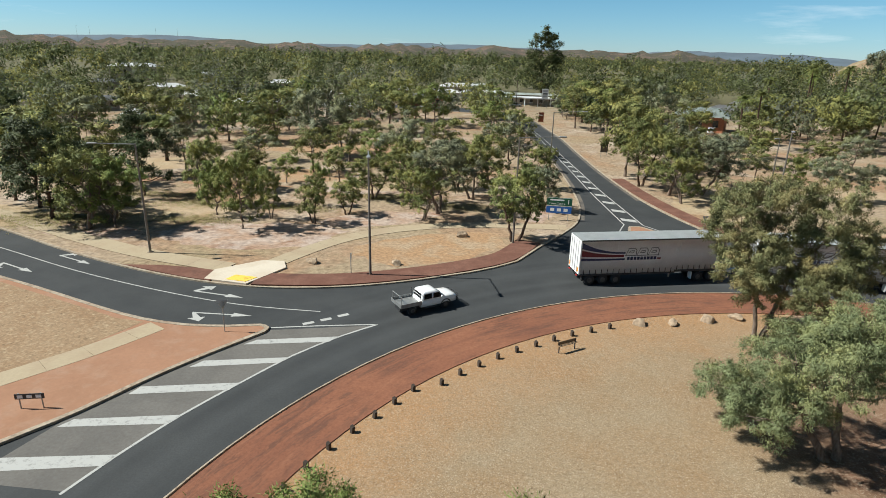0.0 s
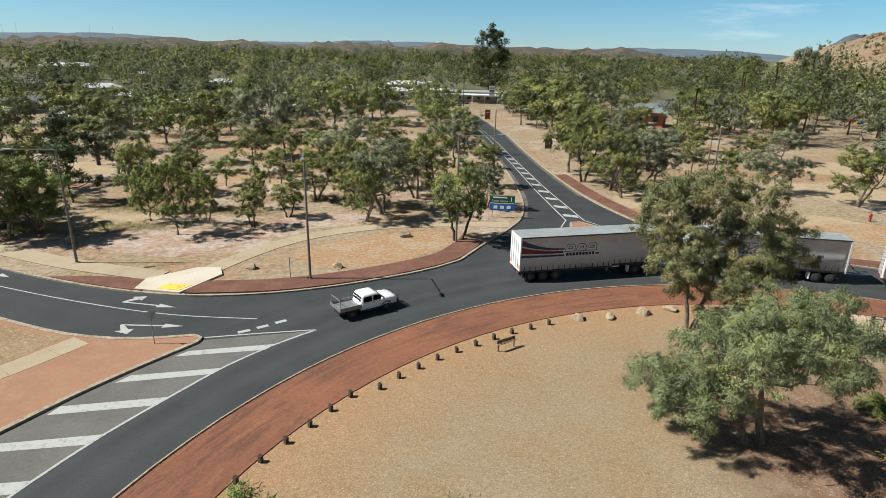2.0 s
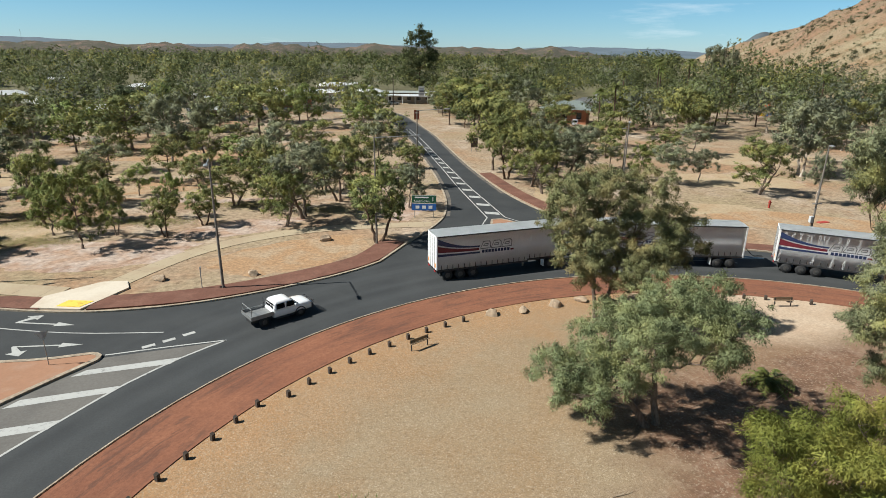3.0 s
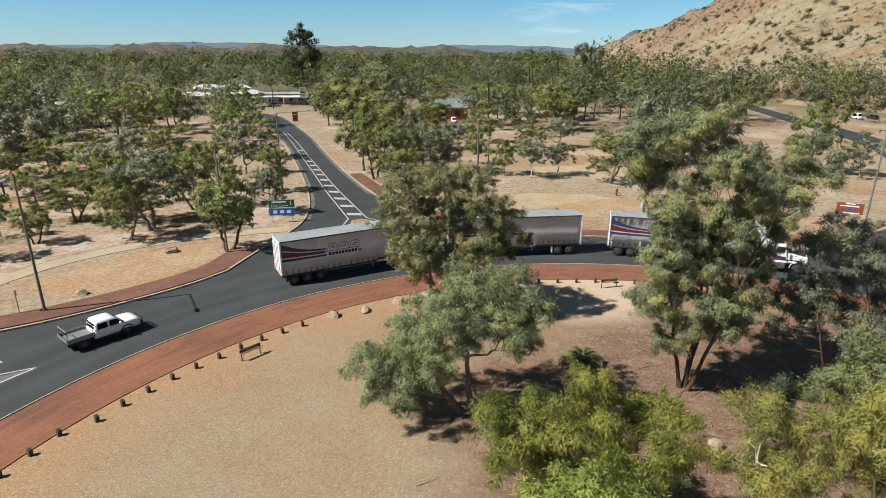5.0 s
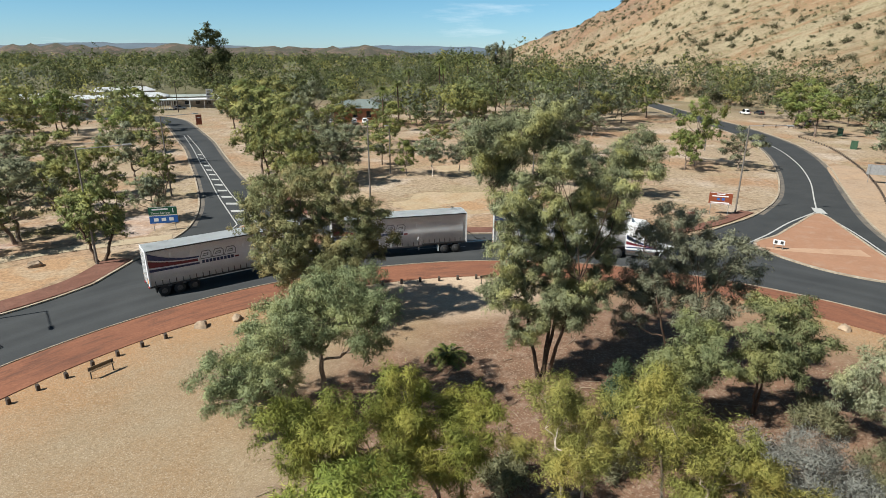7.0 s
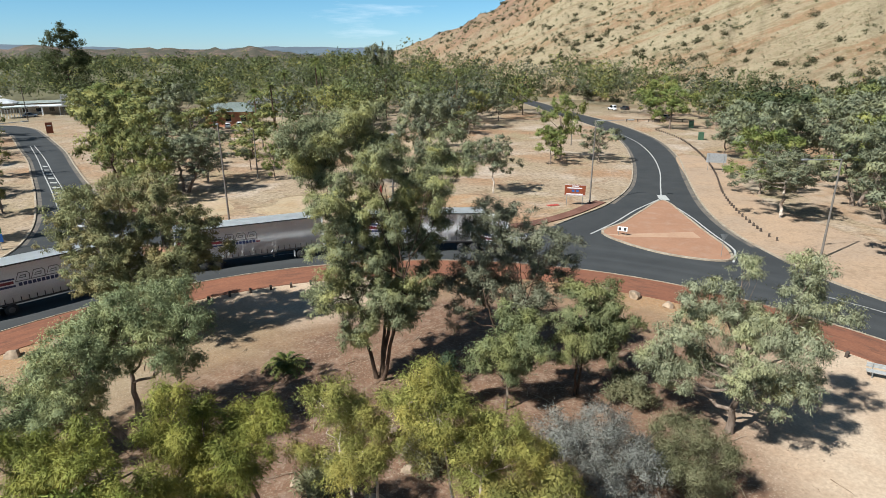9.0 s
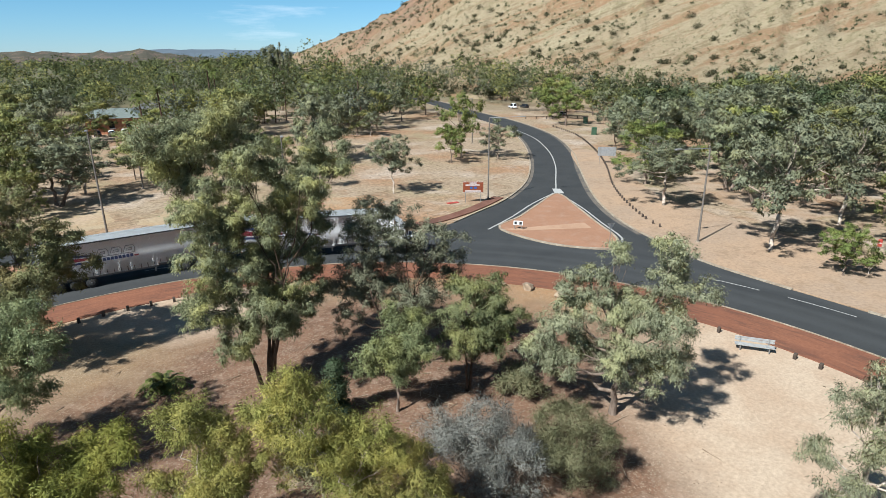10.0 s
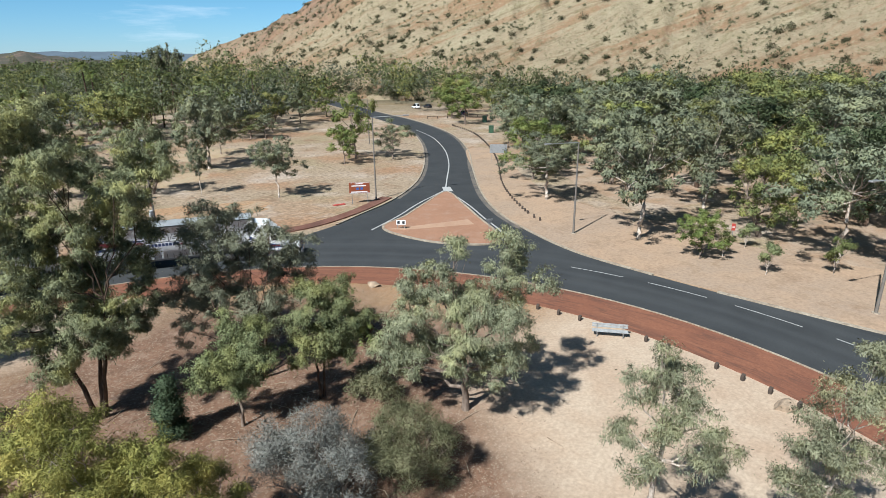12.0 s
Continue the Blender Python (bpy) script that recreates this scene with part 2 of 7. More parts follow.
def asphalt():
    n = Nodes("asphalt")
    p = n.position()
    mp = n.add("ShaderNodeVectorMath")
    mp.operation = "DISTANCE"
    n.link(p, mp.inputs[0])
    mp.inputs[1].default_value = (25.2, 8.5, 0)
    lane = n.noise(p, 0.25, 5, 0.6)
    wheel = n.add("ShaderNodeTexNoise", Scale=0.55, Detail=1.0)
    wheel.noise_dimensions = "1D"
    n.link(mp.outputs["Value"], wheel.inputs["W"])
    col = n.mix(n.ramp(lane, 0.35, 0.65), (0.035, 0.037, 0.038), (0.049, 0.051, 0.051))
    ring = n.ramp(mp.outputs["Value"], 51.0, 54.5, 1.0, 0.0)
    col = n.mix(n.math("MULTIPLY", n.ramp(wheel.outputs["Fac"], 0.36, 0.7, 0, 0.4), ring), col, (0.07, 0.073, 0.074))
    g = n.noise(p, 9.0, 5, 0.7)
    col = n.mix(n.ramp(g, 0.3, 0.7, 0.4, 0.0), col, (0.018, 0.018, 0.019))
    return n.finish(col, 0.85, 0, g, 0.25, 0.02, 0.3)


M_ROAD = asphalt()
M_KERB = earth("concrete_kerb", [((0.45, 0.38, 0.29), 0, 0, 0), ((0.35, 0.27, 0.195), 0.8, 0.42, 0.65)], 4.0, bump=0.2)
M_JOINT = earth("path_joint_sand", [((0.3, 0.235, 0.155), 0, 0, 0), ((0.25, 0.185, 0.12), 0.8, 0.42, 0.65)], 5.0)
M_CONC = earth("new_concrete", [((0.56, 0.49, 0.395), 0, 0, 0), ((0.51, 0.43, 0.335), 0.35, 0.45, 0.65)], 5.0, bump=0.08, soft=0.14)
M_PATH = earth("concrete_path", [((0.38, 0.308, 0.208), 0, 0, 0), ((0.345, 0.265, 0.178), 0.3, 0.45, 0.65)], 5.0, bump=0.08, soft=0.16)


def worn_paint(name, c):
    n = Nodes(name)
    p = n.position()
    f = n.noise(p, 2.2, 8, 0.75)
    return n.finish(n.mix(n.ramp(f, 0.52, 0.72), c, tuple(v * 0.45 for v in c)), 0.8, 0, f, 0.1, 0.005, 0.3)


M_LINE = worn_paint("white_road_paint", (0.37, 0.365, 0.345))
M_YELLOW = worn_paint("yellow_paint", (0.72, 0.47, 0.08))

L_GREY = leaf("grey_green_leaves", (0.108, 0.125, 0.059), (0.276, 0.306, 0.157), through=0.2, tip=(0.324, 0.323, 0.141))
L_PALEGUM = leaf("pale_gum_leaves", (0.161, 0.166, 0.099), (0.343, 0.340, 0.215), through=0.18, tip=(0.364, 0.349, 0.186))
L_PARK = leaf("park_eucalypt_leaves", (0.083, 0.097, 0.033), (0.228, 0.242, 0.090), through=0.2, tip=(0.299, 0.276, 0.085))
L_PARKGREY = leaf("park_gum_leaves", (0.094, 0.105, 0.063), (0.257, 0.270, 0.173), through=0.2, tip=(0.277, 0.277, 0.147))
L_ISLE = leaf("small_tree_leaves", (0.114, 0.133, 0.061), (0.281, 0.300, 0.144), through=0.18, tip=(0.319, 0.317, 0.119))
L_DARK = leaf("dark_leaves", (0.042, 0.06, 0.026), (0.095, 0.116, 0.053))
L_BLUE = leaf("blue_green_leaves", (0.118, 0.130, 0.072), (0.313, 0.325, 0.180), through=0.2, tip=(0.395, 0.377, 0.146))
L_RUSTY = leaf("rust_tinged_leaves", (0.139, 0.151, 0.069), (0.330, 0.343, 0.162), through=0.2, tip=(0.345, 0.298, 0.128))
L_DUSK = leaf("dusky_grey_leaves", (0.146, 0.150, 0.097), (0.291, 0.295, 0.194), through=0.16)
L_LIME = leaf("bright_green_leaves", (0.101, 0.131, 0.035), (0.222, 0.263, 0.080), through=0.2, tip=(0.261, 0.266, 0.079))
L_WOOD = leaf("woodland_leaves", (0.076, 0.091, 0.036), (0.174, 0.186, 0.080), 0.7, 0.3, tip=(0.233, 0.211, 0.065), patch=0.07)
L_WOODGREY = leaf("grey_woodland_leaves", (0.096, 0.110, 0.072), (0.214, 0.224, 0.161), 0.7, 0.3, tip=(0.133, 0.148, 0.061), patch=0.07)
L_WOODDARK = leaf("dark_woodland_leaves", (0.050, 0.066, 0.023), (0.127, 0.141, 0.055), 0.7, 0.3, patch=0.07)
L_WATTLE = leaf("wattle_leaves", (0.138, 0.136, 0.037), (0.304, 0.288, 0.084), 0.6, 0.16, tip=(0.367, 0.301, 0.084))
L_GREENWATTLE = leaf("green_wattle_leaves", (0.114, 0.134, 0.028), (0.273, 0.298, 0.065), 0.6, 0.16, tip=(0.324, 0.313, 0.066))
L_SILVER = leaf("silver_leaves", (0.150, 0.146, 0.126), (0.255, 0.250, 0.221), 0.65, 0.1)
L_OLIVE = leaf("olive_leaves", (0.155, 0.157, 0.081), (0.271, 0.254, 0.143), 0.6, 0.25)
L_SCRUB = leaf("hillside_bush_leaves", (0.055, 0.055, 0.027), (0.121, 0.109, 0.056))
L_HILLSCRUB = leaf("hillside_scrub_leaves", (0.075, 0.08, 0.04), (0.15, 0.148, 0.078))
L_TUSSOCK = leaf("tussock_leaves", (0.15, 0.135, 0.07), (0.25, 0.225, 0.125))
L_TURF = leaf("dry_turf_blades", (0.19, 0.165, 0.07), (0.30, 0.26, 0.125), 0.7, 0.2)
L_CYP = leaf("cypress_leaves", (0.045, 0.07, 0.036), (0.1, 0.13, 0.068), 0.6, 0.2)
L_PALM = leaf("palm_leaves", (0.085, 0.11, 0.03), (0.18, 0.19, 0.06), 0.4, 0.25)
B_DARK = bark("dark_bark", (0.12, 0.075, 0.05), (0.045, 0.03, 0.022))
B_PALE = bark("pale_bark", (0.55, 0.47, 0.39), (0.27, 0.2, 0.15))
B_GREY = bark("grey_bark", (0.24, 0.185, 0.145), (0.1, 0.072, 0.055))
M_STEEL = plain("galvanised_steel", (0.36, 0.36, 0.35), 0.5, 0.6, 0.2)
M_POLE = plain("dark_lamp_pole", (0.19, 0.165, 0.14), 0.6, 0.1)
M_WHITE = plain("white_paint", (0.78, 0.78, 0.77), 0.4, 0, 0.08, 1.2)
M_BLACK = plain("black_rubber", (0.022, 0.022, 0.023), 0.8)
M_TIMBER = plain("weathered_timber", (0.07, 0.05, 0.037), 0.9)
M_ROCK = plain("sandstone", (0.4, 0.295, 0.2), 0.95, 0, 0.5, 2.5, 14)
M_GLASS = plain("dark_glass", (0.012, 0.015, 0.018), 0.06, 0, 0.1)


# ---- mesh helpers ----
def part(name, bm, material, parent=None, label="", smooth=False):
    """One bmesh as one mesh object, under a thing or a part."""
    me = bpy.data.meshes.new(name)
    bm.to_mesh(me)
    bm.free()
    me.materials.append(material)
    if smooth:
        me.polygons.foreach_set("use_smooth", [True] * len(me.polygons))
    ob = new(name, me)
    ob.parent = parent
    return tagged(ob, label) if label else ob


def raw(name, verts, faces, material, parent=None, smooth=False):
    me = bpy.data.meshes.new(name)
    me.from_pydata(verts, [], faces)
    me.materials.append(material)
    if smooth:
        me.polygons.foreach_set("use_smooth", [True] * len(me.polygons))
    ob = new(name, me)
    ob.parent = parent
    return ob


def empty(name, m=None):
    ob = new(name)
    if m is not None:
        ob.matrix_basis = m
    return ob


def box(bm, x0, x1, y0, y1, z0, z1, bevel=0.0):
    r = bmesh.ops.create_cube(bm, size=1)
    vs = r["verts"]
    for v in vs:
        v.co = Vector(((x0 + x1) / 2 + v.co.x * (x1 - x0), (y0 + y1) / 2 + v.co.y * (y1 - y0), (z0 + z1) / 2 + v.co.z * (z1 - z0)))
    if bevel:
        es = list({e for v in vs for e in v.link_edges})
        bmesh.ops.bevel(bm, geom=es, offset=bevel, segments=1, affect="EDGES")
    return bm


def boxed(*a, **k):
    return box(bmesh.new(), *a, **k)


def rod(bm, a, b, r0, r1=None, sides=8, caps=True):
    a, b = Vector(a), Vector(b)
    r1 = r0 if r1 is None else r1
    d = b - a
    m = Matrix.Translation((a + b) / 2) @ d.to_track_quat("Z", "Y").to_matrix().to_4x4()
    bmesh.ops.create_cone(bm, cap_ends=caps, segments=sides, radius1=r0, radius2=r1, depth=d.length, matrix=m)
    return bm


def slab(name, outline, z0, z1, material, parent=None, holes=()):
    """A flat plate with the given outline, and with sides."""
    bm = bmesh.new()
    edges = []
    for loop in (outline, *holes):
        vs = [bm.verts.new((x, y, z1)) for x, y in loop]
        edges += [bm.edges.new((vs[i], vs[(i + 1) % len(vs)])) for i in range(len(vs))]
    bmesh.ops.triangle_fill(bm, use_beauty=True, edges=edges)
    for f in bm.faces:
        if f.normal.z < 0:
            f.normal_flip()
    if z1 - z0 > 0:
        rim = [e for e in bm.edges if e.is_boundary]
        r = bmesh.ops.extrude_edge_only(bm, edges=rim)
        for v in r["geom"]:
            if isinstance(v, bmesh.types.BMVert):
                v.co.z = z0
        bmesh.ops.recalc_face_normals(bm, faces=bm.faces)
    return part(name, bm, material, parent)


def smooth_line(pts, step=1.5, closed=False):
    """Points along a smooth curve through pts."""
    P = [Vector((*p, 0)) if len(p) == 2 else Vector(p) for p in pts]
    n = len(P)
    out = []
    for i in range(n if closed else n - 1):
        g = lambda k: P[k % n] if closed else P[max(0, min(n - 1, k))]
        p0, p1, p2, p3 = g(i - 1), g(i), g(i + 1), g(i + 2)
        m = max(1, int((p2 - p1).length / step))
        for j in range(m):
            t = j / m
            out.append(0.5 * (2 * p1 + (p2 - p0) * t + (2 * p0 - 5 * p1 + 4 * p2 - p3) * t * t + (3 * p1 - p0 - 3 * p2 + p3) * t ** 3))
    if not closed:
        out.append(P[-1])
    return [(v.x, v.y) for v in out]


def strip(name, line, left, right, z0, z1, material, parent=None, closed=False):
    """A band along a line: left and right of it, from z0 up to z1."""
    n = len(line)
    vs, fs = [], []
    for i in range(n):
        a = line[(i - 1) % n] if closed or i else line[0]
        b = line[(i + 1) % n] if closed or i < n - 1 else line[-1]
        d = Vector((b[0] - a[0], b[1] - a[1])).normalized()
        nx, ny = -d.y, d.x
        x, y = line[i]
        for off, z in ((left, z0), (left, z1), (-right, z1), (-right, z0)):
            vs.append((x + nx * off, y + ny * off, z))
    m = n if closed else n - 1
    for i in range(m):
        a, b = 4 * i, 4 * ((i + 1) % n)
        for k in range(3):
            fs.append((a + k, a + k + 1, b + k + 1, b + k))
    return raw(name, vs, fs, material, parent)


def arc(r, a0, a1, n=None):
    n = n or max(3, int(abs(a1 - a0) / 2))
    return [(CX + r * math.cos(radians(a0 + (a1 - a0) * i / n)), CY + r * math.sin(radians(a0 + (a1 - a0) * i / n))) for i in range(n + 1)]


def structure(ob, label, category):
    return tagged(ob, label, category, kind="structure")


# ---- the ground, the ring road and its legs ----
CX, CY, RIN, ROUT, RAPR = 25.2, 8.5, 42.5, 52.2, 38.2


def land():
    """One sheet from the roundabout to the horizon, finer near the road, with low swells far out."""
    rad = [0, 15, 30, 45, 60, 75, 90, 110, 130, 160, 200, 260, 340, 450, 600, 800, 1100, 1500, 2100, 3000, 4200]
    seg = 72
    vs, fs = [(CX, CY, 0)], []
    for r in rad[1:]:
        for k in range(seg):
            a = 2 * math.pi * k / seg
            x, y = CX + r * math.cos(a), CY + r * math.sin(a)
            z = 0.0 if r < 340 else (noise.noise((x / 90, y / 90, 0)) * min(1.2, (r - 340) / 120))
            vs.append((x, y, z))
    for k in range(seg):
        fs.append((0, 1 + k, 1 + (k + 1) % seg))
    for i in range(len(rad) - 2):
        for k in range(seg):
            a, b = 1 + i * seg, 1 + (i + 1) * seg
            fs.append((a + k, b + k, b + (k + 1) % seg, a + (k + 1) % seg))
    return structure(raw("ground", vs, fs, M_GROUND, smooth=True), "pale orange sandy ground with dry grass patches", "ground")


land()

A_LEFT = [(4.1, 57.3), (7.6, 63.5), (10.9, 68.9), (13.3, 74.5), (14.9, 84.6), (15.4, 101), (15.2, 120), (14.8, 140), (13.4, 160), (12.2, 180), (10.2, 197), (4, 207), (-8, 214), (-34, 222), (-80, 233)]
A_RIGHT = [(-80, 246), (-32, 235), (-5, 228), (10, 219), (17, 205), (19.4, 186), (20.8, 168), (22.0, 150), (22.4, 128), (23.1, 106), (24.6, 86.5), (27.3, 74.5), (30.5, 66.5), (34.5, 61.0)]
B_LEFT = [(69.5, 45.5), (75, 46.8), (84.2, 49.2), (96.8, 55.6), (113.8, 68.7), (131.5, 85.3), (146.5, 103), (158.5, 124), (170, 147), (184, 173), (196, 197), (206, 220)]
B_RIGHT = [(214, 216), (204, 193), (192, 169), (178.5, 143.5), (168, 121), (157, 102), (144.4, 84.8), (127.6, 68.0), (109.4, 53.4), (95.1, 41.5), (86.8, 33), (82.0, 26.0), (77.6, 17.0), (75.8, 8)]
C_TOP = [(-130, 92), (-90, 77), (-70, 68.5), (-55, 61.8), (-43.8, 55.9), (-35.6, 52.0), (-27.2, 49.0), (-19.8, 47.7), (-13, 48.4), (-6.9, 50.4), (-1.0, 53.4)]
D_OUT = [(75.0, 2), (74.4, -5), (74.2, -12), (77, -22), (85, -34), (95, -44)]
OUTER = (smooth_line(C_TOP) + smooth_line(A_LEFT) + smooth_line(A_RIGHT) + arc(ROUT, 79, 44.5) + smooth_line(B_LEFT) + smooth_line(B_RIGHT)
         + smooth_line(D_OUT) + [(88, -48), (72, -32)] + arc(ROUT, -40, -176) + [(-75, -6), (-140, 20)])
structure(slab("road", OUTER, 0.012, 0.012, M_ROAD, holes=[arc(RIN, 0, 358, 179)]), "dark grey asphalt ring road with three legs", "road")
structure(slab("roundabout_ground", arc(RIN - 0.15, 0, 357, 119), 0.0, 0.05, M_ISLAND), "gravel and leaf litter on the roundabout island", "ground")
structure(strip("red_gravel_apron", arc(40.25, 0, 357, 119), 2.2, 2.05, 0.0, 0.1, M_RED, closed=True), "rust-red gravel apron round the roundabout island", "verge")
structure(strip("kerb", arc(RIN, 0, 357, 119), 0.045, 0.055, 0.0, 0.1, M_KERB, closed=True), "low cream concrete kerb of the island", "kerb")
for nm, ln in (("kerb", C_TOP), ("kerb", A_LEFT), ("kerb", A_RIGHT), ("kerb", B_LEFT), ("kerb", B_RIGHT), ("kerb", D_OUT)):
    structure(strip(nm, smooth_line(ln), 0.16, 0.1, 0.0, 0.15, M_KERB), "cream concrete kerb along the road", "kerb")
structure(strip("kerb", smooth_line([(-1.3, 53.2), (1.6, 55.1), (4.2, 57.4)]), 0.16, 0.1, 0.0, 0.148, M_KERB), "cream concrete kerb along the road", "kerb")
structure(strip("kerb", arc(ROUT, 79, 44.5), 0.16, 0.1, 0.0, 0.15, M_KERB), "cream concrete kerb along the ring road", "kerb")
# paved verges and paths behind the outer kerbs
structure(slab("paved_verge", [(-34.4, 51.75), (-30.6, 50.45), (-27.2, 49.32), (-24.5, 48.72), (-24.4, 51.15), (-27.5, 51.75), (-31, 52.05)], 0.0, 0.13, M_BRICK), "dark red paved wedge between the kerb and the footpath", "paving")
structure(strip("paved_verge", smooth_line([(-20.6, 47.95), (-19.8, 47.9), (-13, 48.6), (-6.9, 50.6), (-1.0, 53.6), (4.1, 57.5), (7.4, 63.5)]), 3.1, -0.3, 0.0, 0.13, M_BRICK), "dark red brick-paved verge behind the kerb", "paving")
structure(strip("paved_verge", smooth_line([(23.2, 102), (24.9, 86.7), (27.6, 74.7), (30.8, 66.7), (34.7, 61.2), (43, 57.5), (52, 54)]), 2.6, -0.3, 0.0, 0.13, M_BRICK), "dark red brick-paved verge behind the kerb", "paving")
structure(strip("paved_verge", smooth_line([(57, 50.5), (66, 46.8), (75, 47.1), (84.2, 49.5)]), 2.0, -0.3, 0.0, 0.13, M_BRICK), "dark red brick-paved verge behind the kerb", "paving")
structure(slab("kerb_ramp", [(-25.2, 49.0), (-21.0, 48.2), (-18.7, 52.7), (-19.4, 54.4), (-21.6, 54.4), (-25.2, 51.4)], 0.0, 0.16, M_CONC), "pale concrete ramp from the kerb to the path", "path")
structure(slab("tactile_paving", [(-23.2, 49.0), (-21.2, 48.6), (-20.5, 49.8), (-22.7, 50.2)], 0.16, 0.185, M_YELLOW), "yellow tactile paving at the crossing", "paving")
structure(slab("sandy_verge", smooth_line([(76.1, 8), (77.9, 17), (82.3, 26), (87.1, 33.3), (95.4, 41.8), (109.7, 53.7), (127.9, 68.3), (131, 63), (112, 45), (101, 33), (95, 20), (92, 8), (90, -8), (100, -40), (95.3, -44), (85.3, -34), (77.3, -22), (74.5, -12), (74.7, -5), (75.3, 2)], 3.0, True), 0.0, 0.06, M_PALE), "pale sandy verge beside the road", "verge")

def patch(name, cx, cy, rx, ry, turn, z, material, label, seed):
    c, s = math.cos(radians(turn)), math.sin(radians(turn))
    pts = []
    for k in range(60):
        a = 2 * math.pi * k / 60
        f = 1 + 0.28 * noise.noise((math.cos(a) * 1.6, math.sin(a) * 1.6, seed)) + 0.14 * noise.noise((math.cos(a) * 5, math.sin(a) * 5, seed))
        u, v = rx * f * math.cos(a), ry * f * math.sin(a)
        pts.append((cx + c * u - s * v, cy + s * u + c * v))
    return structure(slab(name, pts, z, z, material), label, "ground")


def path_slabs(name, pts, left, right, z1, label, long=1.8):
    """A concrete path cast in slabs, with open joints."""
    ln = smooth_line(pts, 0.45)
    root = structure(strip(name, ln, left - 0.02, right - 0.02, 0.0, z1 - 0.014, M_JOINT), label, "path")
    k = max(2, round(long / 0.45))
    for i in range(0, len(ln) - 2, k):
        q = ln[i:i + k + 1]
        if len(q) < 3:
            continue
        a, b, c, d = (Vector(v) for v in (q[0], q[1], q[-2], q[-1]))
        q[0], q[-1] = tuple(a + (b - a).normalized() * 0.014), tuple(d + (c - d).normalized() * 0.014)
        strip("slab", q, left, right, z1 - 0.014, z1, M_PATH, root)
    return root


path_slabs("footpath", [(-130, 94), (-70, 71), (-43.8, 58.3), (-34, 54.0), (-24.6, 51.2)], 2.4, 0, 0.06, "pale beige concrete footpath beside the road", 2.7)
path_slabs("footpath", [(-20.4, 53.9), (-18.3, 58), (-15.5, 62.3), (-11.5, 66.0), (-6, 68.8), (0, 70.3), (6, 70.6), (11.2, 70.6)], 1.1, 1.1, 0.045, "pale concrete footpath curving through the park")
M_CLAY = earth("pale_clay", [((0.501, 0.396, 0.327), 0, 0, 0), ((0.434, 0.292, 0.206), 0.3, 0.42, 0.58), ((0.300, 0.172, 0.112), 0.25, 0.56, 0.68)], 1.5)
M_RUST = earth("orange_sand", [((0.427, 0.264, 0.145), 0, 0, 0), ((0.444, 0.326, 0.211), 0.25, 0.45, 0.62)], 2.5)
M_STRAW = earth("dry_grass", [((0.43, 0.335, 0.215), 0, 0, 0), ((0.40, 0.285, 0.17), 0.3, 0.42, 0.62), ((0.46, 0.345, 0.235), 0.2, 0.52, 0.64)], 2.2, soft=0.45)
for i_, (px_, py_, rx_, ry_, tu_) in enumerate(((-26, 63, 11, 5, 8), (-12, 72, 7, 3, 20), (-44, 62, 6, 3, -15), (-18, 88, 9, 4, 10), (8, 78, 3, 5, 0))):
    patch("bare_clay", px_, py_, rx_, ry_, tu_, 0.006, M_CLAY, "pale pinkish bare clay with dark stains", i_ + 1.5)
for i_, (px_, py_, rx_, ry_, tu_) in enumerate(((-5.5, 61.0, 9, 4.6, 33), (-33, 96, 14, 6, 5), (-30, 126, 20, 8, 0), (60, 66, 12, 5, -25))):
    patch("orange_sand", px_, py_, rx_, ry_, tu_, 0.012, M_RUST, "orange sandy bare ground", i_ + 11.5)
for i_, (px_, py_, rx_, ry_, tu_) in enumerate(((50, 72, 10, 6, -20), (66, 92, 12, 6, -25), (-38, 72, 9, 5, 5), (-14, 92, 10, 5, 10), (84, 112, 16, 7, 0), (-50, 104, 14, 6, 0), (-57, 67, 8, 5, -10), (34, 84, 5, 9, 0))):
    patch("dry_grass", px_, py_, rx_, ry_, tu_, 0.009, M_STRAW, "straw-coloured dry grass on sandy ground", i_ + 21.5)

M_REDDIRT = earth("red_dirt", [((0.37, 0.225, 0.135), 0, 0, 0), ((0.31, 0.16, 0.09), 0.25, 0.45, 0.65), ((0.40, 0.255, 0.16), 0.4, 0.5, 0.66)], 2.5, soft=0.4)
for i_, (px_, py_, rx_, ry_, tu_) in enumerate(((-58, 90, 9, 2.2, -4), (-38, 88, 8, 1.8, -3), (-21, 122, 9, 3.5, -25))):
    patch("red_dirt", px_, py_, rx_, ry_, tu_, 0.016 + 0.003 * i_, M_REDDIRT, "reddish bare dirt with darker streaks", i_ + 31.5)

# dust blown onto the edges of the asphalt
M_DUST = earth("dusty_asphalt", [((0.15, 0.132, 0.112), 0, 0, 0), ((0.085, 0.08, 0.074), 0.35, 0.46, 0.62), ((0.19, 0.155, 0.12), 0.8, 0.54, 0.68)], 5.0, bump=0.1, soft=0.3)
for ln in (A_LEFT[3:], A_RIGHT[:-3], B_LEFT[2:], B_RIGHT[:-2]):
    structure(strip("road_edge", smooth_line(ln), -0.11, 0.75, 0.012, 0.0165, M_DUST), "dusty edge of the asphalt along the kerb", "road")

